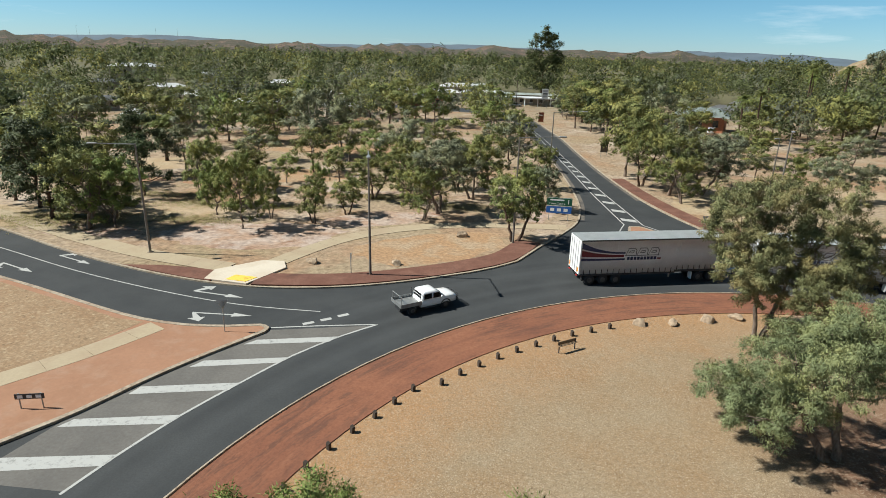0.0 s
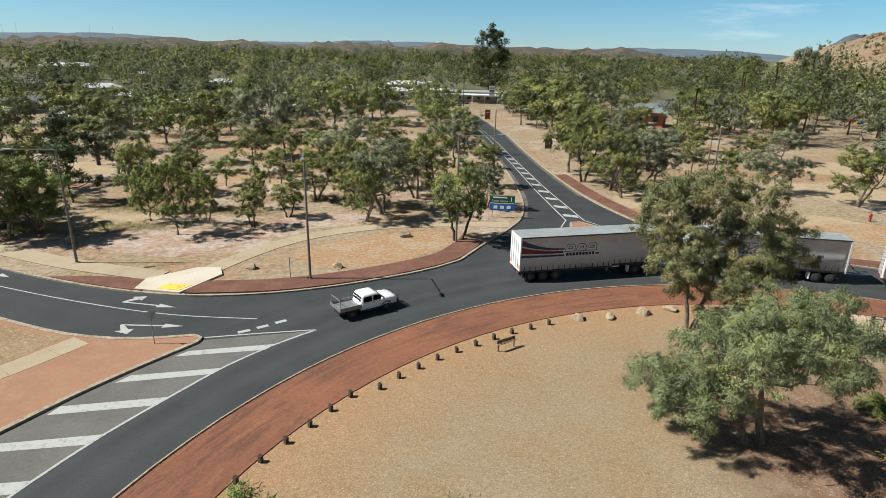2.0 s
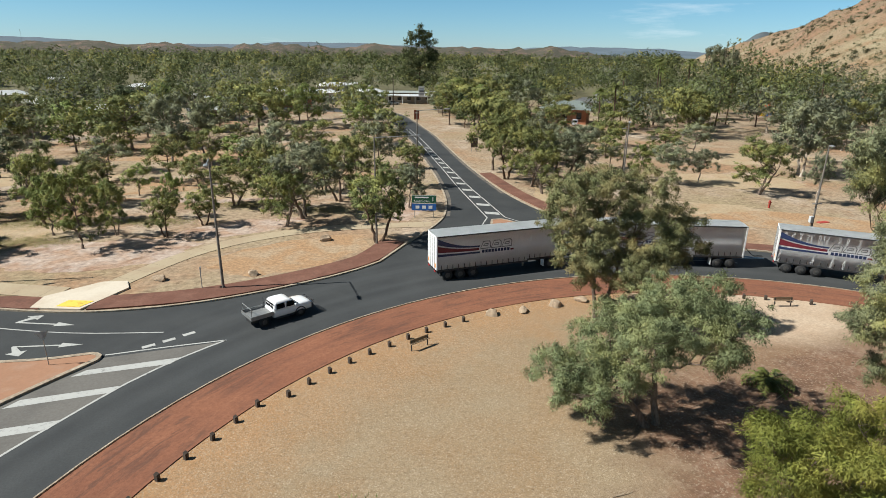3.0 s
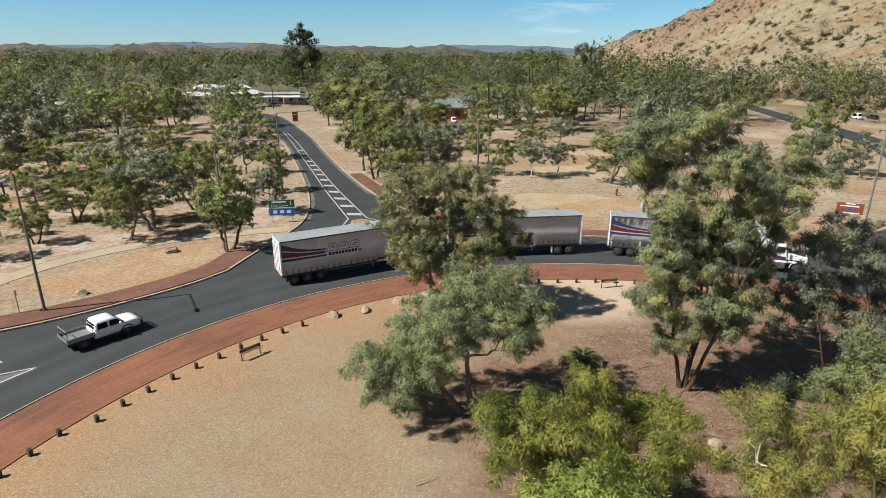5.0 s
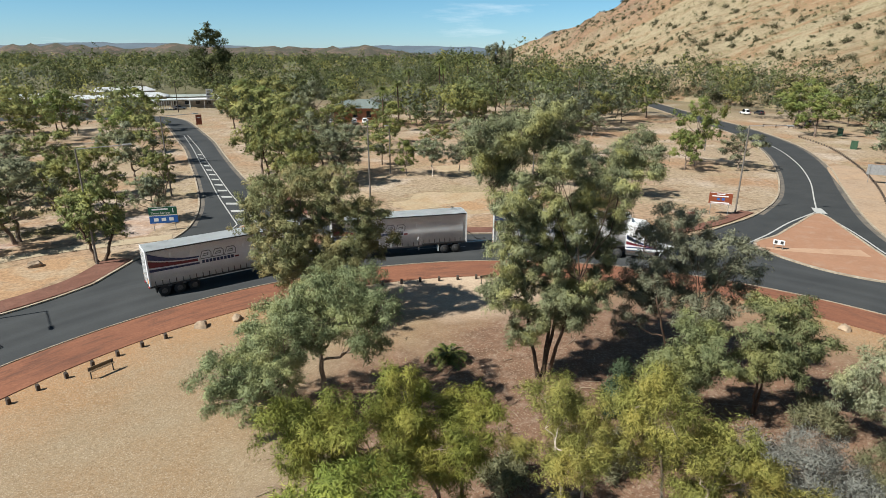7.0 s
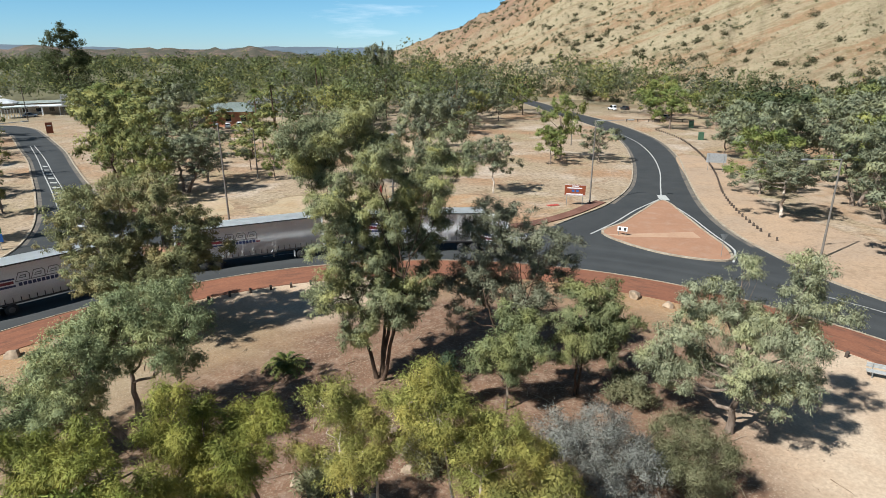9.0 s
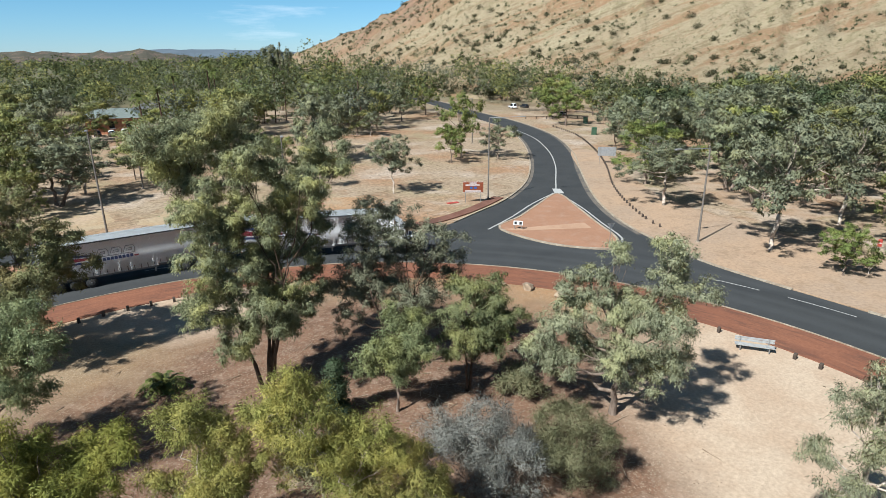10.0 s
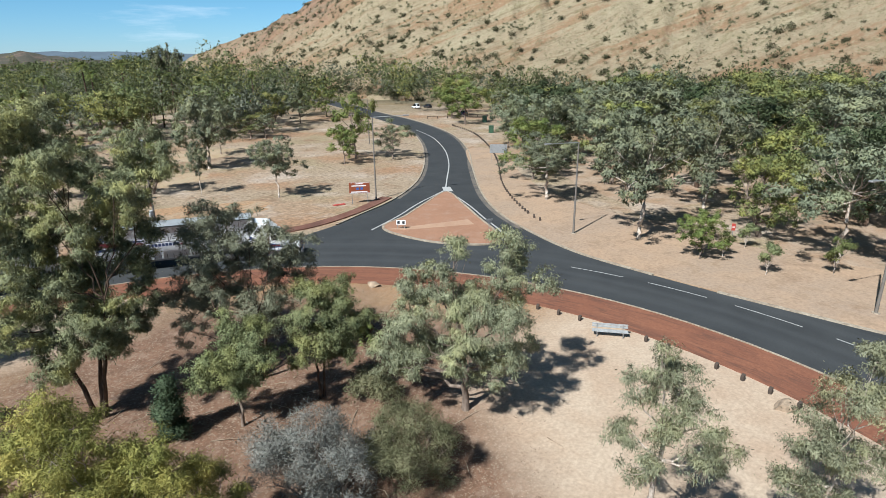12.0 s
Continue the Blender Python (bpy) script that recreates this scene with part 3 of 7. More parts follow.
# the splitter islands
C_ISL = smooth_line([(-27.6, 22.6), (-25.8, 25.2), (-23.6, 28.2), (-21.4, 32.1), (-19.4, 35.1), (-17.1, 38.2)], 1.0) + smooth_line([(-16.35, 39.2), (-16.3, 39.8), (-16.9, 40.15)], 0.3) + smooth_line([(-19.3, 39.7), (-22.4, 39.6), (-26.3, 40.3), (-30.5, 41.9), (-36.6, 44.6), (-43.3, 47.4), (-60, 54), (-100, 68)], 1.5) + [(-100, 30), (-55, 10), (-33, 12)]
structure(slab("splitter_island", C_ISL, 0.0, 0.14, M_PINK), "pink paved traffic island with a concrete kerb", "island")
structure(slab("brown_dirt", [(-25.9, 39.85), (-28.4, 40.3), (-30.7, 41.35), (-36.8, 43.95), (-43.5, 46.8), (-60, 53.3), (-99, 67.2), (-99, 31), (-55, 11), (-45.6, 13.8), (-36.0, 25.5), (-30.7, 32.1), (-27.9, 35.6)], 0.12, 0.147, M_DRY), "bare brown dirt on the traffic island", "ground")
path_slabs("footpath", [(-44.6, 13.2), (-35.2, 25.0), (-30.0, 31.5), (-27.2, 35.0), (-24.5, 39.3)], 0.95, 0.95, 0.155, "pale concrete footpath across the traffic island", 2.7)
structure(strip("kerb", C_ISL[:-3], 0.12, 0.22, 0.0, 0.17, M_KERB), "concrete kerb of the traffic island", "kerb")
B_ISL = smooth_line([(71.2, 31.5), (74.6, 25.6), (78.4, 27.6), (82.5, 33.0), (87, 38.8), (91.8, 45.6), (84.5, 43.6), (77.5, 41.2), (71.8, 39.6)], 1.0, True)
structure(slab("splitter_island", B_ISL, 0.0, 0.14, M_PINK), "pink paved triangular traffic island", "island")
structure(slab("footpath", [(71.5, 38.9), (72.9, 36.8), (79.6, 31.6), (81.0, 33.6)], 0.12, 0.146, M_PINKPATH), "pale concrete path across the traffic island", "path")
structure(strip("kerb", B_ISL, 0.1, 0.2, 0.0, 0.17, M_KERB, closed=True), "pale kerb of the triangular traffic island", "kerb")
A_ISL = smooth_line([(18.2, 65.5), (20.2, 62.6), (28.6, 60.4), (27.8, 63.4), (23.6, 67.8), (20.4, 71.8), (19.2, 71.6)], 0.7, True)
structure(slab("splitter_island", A_ISL, 0.0, 0.14, M_PINK), "small pink paved traffic island", "island")
structure(strip("kerb", A_ISL, 0.1, 0.2, 0.0, 0.17, M_KERB, closed=True), "pale kerb of the small traffic island", "kerb")

M_DUSTY = earth("dusty_litter", [((0.40, 0.30, 0.215), 0, 0, 0), ((0.34, 0.225, 0.14), 0.2, 0.42, 0.62), ((0.27, 0.2, 0.13), 0.5, 0.52, 0.66)], 2.5, soft=0.4)
M_OLD = earth("worn_asphalt", [((0.15, 0.142, 0.13), 0, 0, 0), ((0.125, 0.119, 0.11), 0.3, 0.42, 0.62)], 5.0, bump=0.1, soft=0.3)
structure(slab("worn_asphalt", [(-25.4, 22.3), (-20.2, 22.0), (-17.5, 28.5), (-15.3, 32.4), (-13.1, 36), (-10.5, 39.1), (-8.2, 41.2), (-16.2, 39.6), (-19.4, 35.0), (-23.6, 28.1)], 0.0, 0.0155, M_OLD), "worn grey asphalt between the chevron bars", "road")
patch("leaf_litter", 104, -4, 24, 9, 20, 0.011, M_DUSTY, "brown leaf litter and dirt under the trees", 31.5)
patch("leaf_litter", 112, 26, 14, 8, 60, 0.011, M_DUSTY, "brown leaf litter and dirt under the trees", 32.5)

# ---- road markings ----
def line_mark(pts, w=0.14, label="white painted line on the asphalt", step=1.5, closed=False):
    return structure(strip("road_marking", smooth_line(pts, step, closed), w / 2, w / 2, 0.012, 0.018, M_LINE, closed=closed), label, "marking")


def quad_mark(pts, label="white painted bar on the asphalt", material=None):
    return structure(slab("road_marking", pts, 0.0225, 0.0225, material or M_LINE), label, "marking")


line_mark([(-20.2, 21.8), (-19.2, 24.6), (-17.5, 28.5), (-15.3, 32.4), (-13.1, 36), (-10.5, 39.1), (-8, 41.4)], 0.17)
line_mark([(-16, 40.05), (-12, 40.8), (-8, 41.4)], 0.15)
for bar in (((-25.0, 23.0), (-19.4, 23.9), (-19.2, 24.8), (-25.6, 24.0)), ((-23.8, 26.8), (-17.9, 27.6), (-17.5, 28.5), (-23.3, 27.6)), ((-21.7, 30.3), (-15.8, 31.3), (-15.4, 32.2), (-21.4, 31.2)),
            ((-19.5, 33.8), (-13.7, 34.9), (-13.2, 35.7), (-18.9, 34.7)), ((-17.1, 37.2), (-11.1, 38.2), (-10.5, 39.1), (-16.4, 38.0))):
    quad_mark(list(bar), "broad white chevron bar beside the traffic island")
line_mark([(-70, 64.5), (-50, 55.6), (-38, 50.0), (-28, 46.2), (-20, 44.0), (-13, 43.3)], 0.12)
for x, y, a in ((-13.4, 41.1, 30), (-12.2, 41.9, 32), (-11.0, 42.8, 34)):
    c, s = math.cos(radians(a)), math.sin(radians(a))
    quad_mark([(x + c * u - s * v, y + s * u + c * v) for u, v in ((-0.45, -0.2), (0.45, -0.2), (0.45, 0.2), (-0.45, 0.2))], "short white give-way dash")


def arrow_mark(x, y, a, side):
    """A lane arrow that points ahead and, near its foot, to one side."""
    c, s = math.cos(radians(a)), math.sin(radians(a))
    for pts in ([(0, -0.09), (3.3, -0.09), (3.3, -0.36), (4.9, 0.0), (3.3, 0.36), (3.3, 0.09), (0, 0.09)],
                [(0.0, 0.09), (0.35, 0.09), (1.0, 0.75), (1.35, 0.62), (1.25, 1.5), (0.1, 1.1), (0.5, 0.95)]):
        quad_mark([(x + c * u - s * v * side, y + s * u + c * v * side) for u, v in pts], "white painted lane arrow")


arrow_mark(-42.1, 53.8, -25, 1)
arrow_mark(-46.0, 51.2, -25, -1)
arrow_mark(-25.0, 46.4, -12, 1)
arrow_mark(-23.1, 42.1, -2, -1)
# the median of the north leg
ML = [(18.8, 73), (18.4, 81), (17.9, 92), (17.6, 106), (17.1, 122), (16.6, 142), (15.6, 165)]
MR = [(21.2, 73), (20.6, 81), (19.8, 92), (19.2, 106), (18.5, 122), (17.8, 142), (16.4, 165)]
line_mark(ML, 0.16)
line_mark(MR, 0.16)
line_mark([(18.8, 73), (17.4, 69.6), (15.5, 64), (13.5, 58.1)], 0.16)
line_mark([(13.5, 58.1), (15.2, 58.8), (17.2, 59.7)], 0.13)
quad_mark([(17.25, 68.4), (15.0, 59.5), (15.7, 59.75), (17.4, 66.2)], "white give-way triangle painted on the asphalt")
quad_mark([(15.05, 59.2), (17.1, 59.95), (17.2, 60.6), (15.75, 59.95)], "white give-way triangle painted on the asphalt")
line_mark([(21.2, 73), (23.4, 69.4), (25.4, 65.5)], 0.16)
for k in range(13):
    y = 74.5 + k * 4.7
    f = np.interp(y, [p[1] for p in ML], [p[0] for p in ML]), np.interp(y, [p[1] for p in MR], [p[0] for p in MR])
    quad_mark([(f[0] + 0.3, y + 0.4), (f[1] - 0.25, y - 0.3), (f[1] - 0.25, y + 0.9), (f[0] + 0.3, y + 1.6)], "white chevron bar in the painted median")
# the east leg
line_mark([(92.2, 46.2), (100, 52.0), (112, 61.0), (125, 72.5), (138, 86.5), (148, 101)], 0.2)
line_mark([(70.5, 40.4), (77.2, 42.2), (84.2, 44.6), (92.2, 46.6)], 0.22)
line_mark([(75, 24.9), (78.9, 27.0), (83, 32.4), (87.6, 38.4), (92.6, 46.0)], 0.22)
quad_mark([(93, 45.2), (95.2, 47.6), (94.4, 48.6), (92.3, 46.6)])
for k in range(5):
    a = 8 - k * 9.0
    line_mark(arc(48.5, a, a - 6.2), 0.1)
line_mark(arc(47.4, 78, 70), 0.12)


# ---- distant hills ----
def hill_rock(name="hill_scrub", dim=(1, 1, 1), bush=0.55):
    """Pale dry grass and red stony ground, with rock bands and dark tussocks."""
    n = Nodes(name)
    p = n.position()
    sep = n.add("ShaderNodeSeparateXYZ")
    n.link(p, sep.inputs["Vector"])
    col = n.mix(n.ramp(n.noise(p, 0.015, 8, 0.65), 0.42, 0.6), (0.395, 0.32, 0.228), (0.36, 0.275, 0.195))
    tilt = n.add("ShaderNodeCombineXYZ")
    for axis, way in (("X", (0.006, -0.0104, 0.0)), ("Y", (-0.016, 0.028, 0.085)), ("Z", (0.008, 0.004, 0.0))):
        dot = n.add("ShaderNodeVectorMath")
        dot.operation = "DOT_PRODUCT"
        n.link(p, dot.inputs[0])
        dot.inputs[1].default_value = way
        n.link(dot.outputs["Value"], tilt.inputs[axis])
    layer = n.noise(tilt.outputs["Vector"], 1.0, 9, 0.66, 0.9)
    col = n.mix(n.ramp(layer, 0.51, 0.58, 0, 0.85), col, (0.34, 0.205, 0.13))
    col = n.mix(n.ramp(layer, 0.36, 0.46, 0.6, 0.0), col, (0.44, 0.385, 0.27))
    ledge = n.noise(tilt.outputs["Vector"], 4.0, 9, 0.7, 0.6)
    col = n.mix(n.ramp(ledge, 0.53, 0.62, 0, 0.65), col, (0.23, 0.165, 0.105))
    col = n.mix(n.ramp(n.noise(p, 0.09, 8, 0.7, 0.5), 0.54, 0.68, 0, 0.55), col, (0.25, 0.215, 0.12))
    col = n.mix(n.ramp(n.noise(p, 0.45, 6, 0.72), 0.52, 0.64, 0, 0.5), col, (0.46, 0.40, 0.285))
    high = n.math("ADD", n.math("ADD", sep.outputs["Z"], n.ramp(sep.outputs["Y"], 170, 400, 0, 68)), n.ramp(n.noise(p, 0.03, 6), 0, 1, -45, 45))
    col = n.mix(n.ramp(high, 76, 116, 0, 0.86), col, n.mix(n.ramp(ledge, 0.38, 0.6), (0.15, 0.095, 0.08), (0.43, 0.25, 0.185)))
    col = n.mix(n.ramp(n.noise(p, 0.33, 8, 0.75), bush, bush + 0.1, 0, 0.65), col, (0.185, 0.165, 0.09))
    col = n.mix(n.ramp(n.noise(p, 0.8, 4, 0.7), 0.57, 0.66, 0, 0.6), col, (0.19, 0.17, 0.1))
    col = n.mix(1.0, col, dim, "MULTIPLY")
    rock = n.math("ADD", n.noise(p, 0.3, 9, 0.78), n.math("MULTIPLY", ledge, 0.8))
    return n.finish(col, 0.95, 0, rock, 0.9, 1.4, 0.1)


M_HILL = hill_rock(dim=(0.725, 0.715, 0.645))
HX, HY = 20.0, -5.0


def hill_shape(az):
    """Distance of the foot, distance and height of the crest of the range, by bearing."""
    b = np.interp(az, [-80, -20, 20, 35, 45, 52, 57, 61, 62], [235, 230, 235, 250, 285, 340, 440, 600, 640])
    w = np.interp(az, [-80, 20, 45, 62], [320, 290, 175, 150])
    e = np.interp(az, [-80, -30, 0, 30, 39, 44, 47, 49, 52.3, 54.8, 57.2, 60.5, 62], [16, 17, 17, 14.0, 9.8, 7.0, 5.7, 4.7, 3.3, 2.2, 1.0, 0.1, -1.2])
    return b, b + w, 20 + (b + w) * math.tan(radians(e))


def range_height(az, f):
    b, c, h = hill_shape(az)
    r = b + (c - b) * f
    x, y = HX + r * math.cos(radians(az)), HY + r * math.sin(radians(az))
    s = (1 - math.cos(math.pi * min(f, 1.0))) / 2 if f < 1 else 1 - (f - 1) * 0.7
    s = 0.55 * min(f, 1) + 0.45 * s if f < 1 else s
    k = min(1.0, max(0.12, h / 120))
    n1 = k * noise.fractal((x / 130, y / 130, 3.1), 1.0, 2.1, 5) * 12 * min(1, f * 2.2)
    n2 = k * abs(noise.noise((az / 3.1, f * 0.7, 5))) * 18 * min(1, f * 2) + k * abs(noise.noise((x / 22, y / 22, 1))) * 6 * min(1, f * 3)
    crag = noise.ridged_multi_fractal((x / 38, y / 38, 7), 0.8, 2.2, 5, 1.0, 2.0) * (1.2 + 2.4 * max(0, min(1, f * 1.6 - 0.5))) * min(1, f * 3)
    step = (noise.noise((x / 60, y / 60, 2)) * 3 + h * s) / 9.0
    crag += (abs(step - math.floor(step) - 0.5) * 4.0 - 1.0) * max(0, min(1, f * 1.5 - 0.35)) * (0.4 + noise.noise((x / 45, y / 45, 11)))
    return x, y, max(-2, 1 + h * s + n1 - n2 + crag * k if f > 0 else -2)


HILL = {}


def on_hill(az, f):
    """A place on the face of the range."""
    i, j = (az + 80) / 142 * 430, f / 1.35 * 100
    a, b = int(i), int(j)
    u, v, q = i - a, j - b, HILL["grid"]
    return (q[a, b] * (1 - u) + q[a + 1, b] * u) * (1 - v) + (q[a, b + 1] * (1 - u) + q[a + 1, b + 1] * u) * v


def hill_range():
    cols, rows = 430, 100
    vs, fs = [], []
    for i in range(cols + 1):
        az = -80 + 142 * i / cols
        for j in range(rows + 1):
            vs.append(range_height(az, 1.35 * j / rows))
    for i in range(cols):
        for j in range(rows):
            a = i * (rows + 1) + j
            fs.append((a, a + rows + 1, a + rows + 2, a + 1))
    ob = raw("hill", vs, fs, M_HILL, smooth=True)
    HILL["grid"] = np.array(vs).reshape(cols + 1, rows + 1, 3)
    return structure(ob, "steep rocky range with pale grass and red rock", "hill")


hill_range()


def far_ridge(name, az0, az1, dist, base, amp, seed, material, label, freq=9.0, ramp=8.0, rough=7.0):
    vs, fs = [], []
    cols = 160
    prof = [(-260, 0.0), (-120, 0.45), (0, 1.0), (140, 0.6), (320, 0.0)]
    for i in range(cols + 1):
        az = az0 + (az1 - az0) * i / cols
        edge = min(1, ramp * min(i, cols - i) / cols)
        h = (base + amp * noise.fractal((az / freq, seed, 0), 0.9, 2.0, 5)) * edge
        for off, f in prof:
            r = dist + off + 70 * noise.noise((az / 5, seed + 3, off / 300))
            z = h * f + (rough * noise.noise((az * 1.7, off / 90, seed)) if 0 < f else -3)
            vs.append((r * math.cos(radians(az)), r * math.sin(radians(az)), z))
    m = len(prof)
    for i in range(cols):
        for j in range(m - 1):
            a = i * m + j
            fs.append((a, a + m, a + m + 1, a + 1))
    return structure(raw(name, vs, fs, material, smooth=True), label, "hill")


# Distance haze, and shade on the nearer ridge, are put into these colours.
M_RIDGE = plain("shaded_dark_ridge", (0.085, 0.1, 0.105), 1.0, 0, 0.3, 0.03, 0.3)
M_HAZEBLUE = plain("haze_tinted_range", (0.10, 0.13, 0.16), 1.0, 0, 0.2, 0.01, 0.1)


def far_scrub(name, stone, bush):
    """Scrub and bare stone on hills far off."""
    n = Nodes(name)
    p = n.position()
    col = n.mix(n.ramp(n.noise(p, 0.012, 8, 0.7), 0.4, 0.62), stone, tuple(v * 0.72 for v in stone))
    col = n.mix(n.ramp(n.noise(p, 0.025, 9, 0.85), 0.42, 0.5, 0, 0.9), col, bush)
    return n.finish(col, 1.0, 0, n.noise(p, 0.04, 8, 0.75), 0.8, 5.0, 0.1)


M_BROWN = far_scrub("low_hill_scrub", (0.19, 0.132, 0.105), (0.07, 0.07, 0.052))
far_ridge("far_hills", 60, 152, 1500, 29, 10, 2.0, M_BROWN, "low brown rocky hills on the horizon", 5.0)
far_ridge("dark_ridge", 48.5, 59.0, 1150, 55, 3, 4.0, M_RIDGE, "dark ridge behind the range, with bluish haze in its colour", 3.0, 2.6, 2.0)
far_ridge("far_range", 50, 185, 3300, 46, 20, 7.0, M_HAZEBLUE, "range far away on the horizon, with blue-grey haze in its colour", 14.0)


# ---- trees ----
def tube(vs, fs, line, radii, sides=6):
    base = len(vs)
    for i, p in enumerate(line):
        d = (line[min(i + 1, len(line) - 1)] - line[max(i - 1, 0)]).normalized()
        q = d.to_track_quat("Z", "Y")
        for k in range(sides):
            a = 2 * math.pi * k / sides
            vs.append(p + q @ Vector((math.cos(a) * radii[i], math.sin(a) * radii[i], 0)))
    for i in range(len(line) - 1):
        for k in range(sides):
            a, b = base + i * sides, base + (i + 1) * sides
            fs.append((a + k, a + (k + 1) % sides, b + (k + 1) % sides, b + k))


def bent(a, b, rng, wander, n=5, sag=0.0):
    a, b = Vector(a), Vector(b)
    out = []
    for i in range(n + 1):
        t = i / n
        p = a.lerp(b, t)
        w = wander * math.sin(math.pi * t) if i < n else 0
        p += Vector((rng.normal() * w, rng.normal() * w, rng.normal() * w * 0.4 + sag * math.sin(math.pi * t)))
        out.append(p)
    return out


def leaf_mesh(name, centres, radii, per, length, width, droop, rng, mats, flat=0.8, outs=None, loose=0.3):
    """Many single leaves round the cluster centres, as one mesh; they turn their faces out of the clump that they grow on."""
    n = len(centres) * per
    c = np.repeat(np.array(centres), per, 0)
    r = np.repeat(np.array(radii), per)[:, None]
    off = rng.normal(size=(n, 3)) * 0.5
    off[:, 2] *= flat
    p = c + off * r
    d = off * 0.9 + rng.normal(size=(n, 3)) * 0.55
    d[:, 2] -= droop
    d /= np.linalg.norm(d, axis=1)[:, None] + 1e-6
    face = rng.normal(size=(n, 3))
    if outs is not None:
        face = np.repeat(np.array(outs), per, 0) * 0.6 + off * 0.5 + face * 0.7
    s = np.cross(d, face)
    s /= np.linalg.norm(s, axis=1)[:, None] + 1e-6
    ln = (length * rng.uniform(0.6, 1.3, n))[:, None]
    wd = (width * rng.uniform(0.7, 1.3, n))[:, None]
    o = np.repeat(np.array(outs, float), per, 0) if outs is not None else np.zeros((n, 3))
    nor = o * 0.75 + off * 0.8 + np.array((0, 0, 0.12)) + rng.normal(size=(n, 3)) * loose
    nor /= np.linalg.norm(nor, axis=1)[:, None] + 1e-6
    turned = np.einsum("ij,ij->i", np.cross(s, d), nor) < 0
    s[turned] *= -1
    v = np.stack([p - s * wd / 2, p + s * wd / 2, p + d * ln], 1).reshape(-1, 3)
    v[:, 2] = np.maximum(v[:, 2], 0.05)
    me = bpy.data.meshes.new(name)
    me.vertices.add(3 * n)
    me.vertices.foreach_set("co", v.ravel())
    me.loops.add(3 * n)
    me.loops.foreach_set("vertex_index", np.arange(3 * n, dtype=np.int32))
    me.polygons.add(n)
    me.polygons.foreach_set("loop_start", np.arange(0, 3 * n, 3, dtype=np.int32))
    me.update()
    me.validate()
    me.attributes.new("custom_normal", "FLOAT_VECTOR", "POINT").data.foreach_set("vector", np.repeat(nor, 3, 0).astype(np.float32).ravel())
    me.materials.append(mats)
    return me


def make_tree(name, label, seed, h, w, base, lobes, clusters, per, length, width, droop, foliage, wood,
              trunks=1, thick=0.2, lean=(0, 0), m=None, group="", blob=0.6, spread=0.88, top=1.0, twigs=9, plan=None, loose=0.45):
    """A tree or shrub: tapered trunk with forking limbs, and a crown of single leaves in clumps with gaps between.
    plan: clumps of the crown as (x, y, z, radius) from the foot, where the tree has a shape of its own."""
    rng = np.random.default_rng(seed)
    root = empty(name, m)
    tagged(root, label, "shrub" if "shrub" in name else "tree", group)
    z0 = base * h
    L = []
    lobes = int(lobes * 1.45)
    for i in range(0 if plan else lobes):
        a = i * 2.399 + rng.uniform(-0.4, 0.4)
        f = (i + 0.6) / lobes
        rr = w / 2 * spread * (math.sqrt(f) if i else 0.1) * rng.uniform(0.75, 1.1)
        lr = w * rng.uniform(0.13, 0.215) * (1.15 if i == 0 else 1)
        hi = h - lr * 0.75 - (rr / (w / 2)) ** 2 * (h - z0) * 0.34 * top - rng.uniform(0, 0.12) * h
        lo = z0 + lr * 0.6
        zz = max(lo, hi if i % 2 == 0 else lo + (hi - lo) * rng.uniform(0.0, 0.7))
        L.append((Vector((rr * math.cos(a) + lean[0] * zz / h, rr * math.sin(a) + lean[1] * zz / h, zz)), lr))
    if plan:
        L = [(Vector(q[:3]), q[3]) for q in plan]
    # every clump carries smaller sprays on its outside, with gaps between them
    sprays = []
    for k, (c, lr) in enumerate(L):
        for _ in range(int(5 + (7.0 if plan else 3.0) * lr)):
            d = rng.normal(size=3)
            d[2] = d[2] * 0.85 + (0.15 if plan else 0.28)
            d /= np.linalg.norm(d)
            q = lr * rng.uniform(0.45, 1.0)
            sprays.append((k, d, np.array((c.x, c.y, c.z)) + d * q * np.array((1, 1, 0.9)), (0.26 + 0.22 * lr) * rng.uniform(0.75, 1.25)))
    share = np.cumsum([q[3] ** 2 for q in sprays])
    C, R, owner, outs = [], [], [], []
    for i in range(clusters):
        k, d, c, sr = sprays[min(len(sprays) - 1, int(np.searchsorted(share, rng.uniform(0, share[-1]))))]
        g = rng.normal(size=3)
        g /= np.linalg.norm(g)
        p = c + g * sr * rng.uniform(0.25, 0.95) * np.array((1, 1, 0.75))
        C.append((p[0], p[1], max(0.25, p[2])))
        R.append(blob * rng.uniform(0.5, 1.0))
        outs.append(tuple(d * 0.55 + g * 0.6 + np.array((0, 0, 0.25))))
        owner.append(k)
    vs, fs, nodes = [], [], []
    mid = sum((c for c, lr in L), Vector()) / len(L)
    low = min(c.z - lr * 0.6 for c, lr in L)
    fan = 0.42 if plan and trunks > 2 else 0.28
    for s in range(trunks):
        a = s * 2.1 + rng.uniform(0, 1)
        foot = Vector((math.cos(a), math.sin(a), 0)) * (0.0 if trunks == 1 else thick * 1.6)
        tip = Vector((mid.x * 0.8 + foot.x * w * fan / max(thick, 0.1) * 0.5, mid.y * 0.8 + foot.y * w * fan / max(thick, 0.1) * 0.5, low + 0.62 * (mid.z - low)))
        ln = bent(foot - Vector((0, 0, 0.15)), tip, rng, w * 0.008 + 0.02, 8)
        rad = [thick * (1.35 if i == 0 else 1 - 0.55 * i / 8) for i in range(9)]
        tube(vs, fs, ln, rad, 8)
        for i in range(3, 9):
            nodes.append((ln[i], rad[i]))
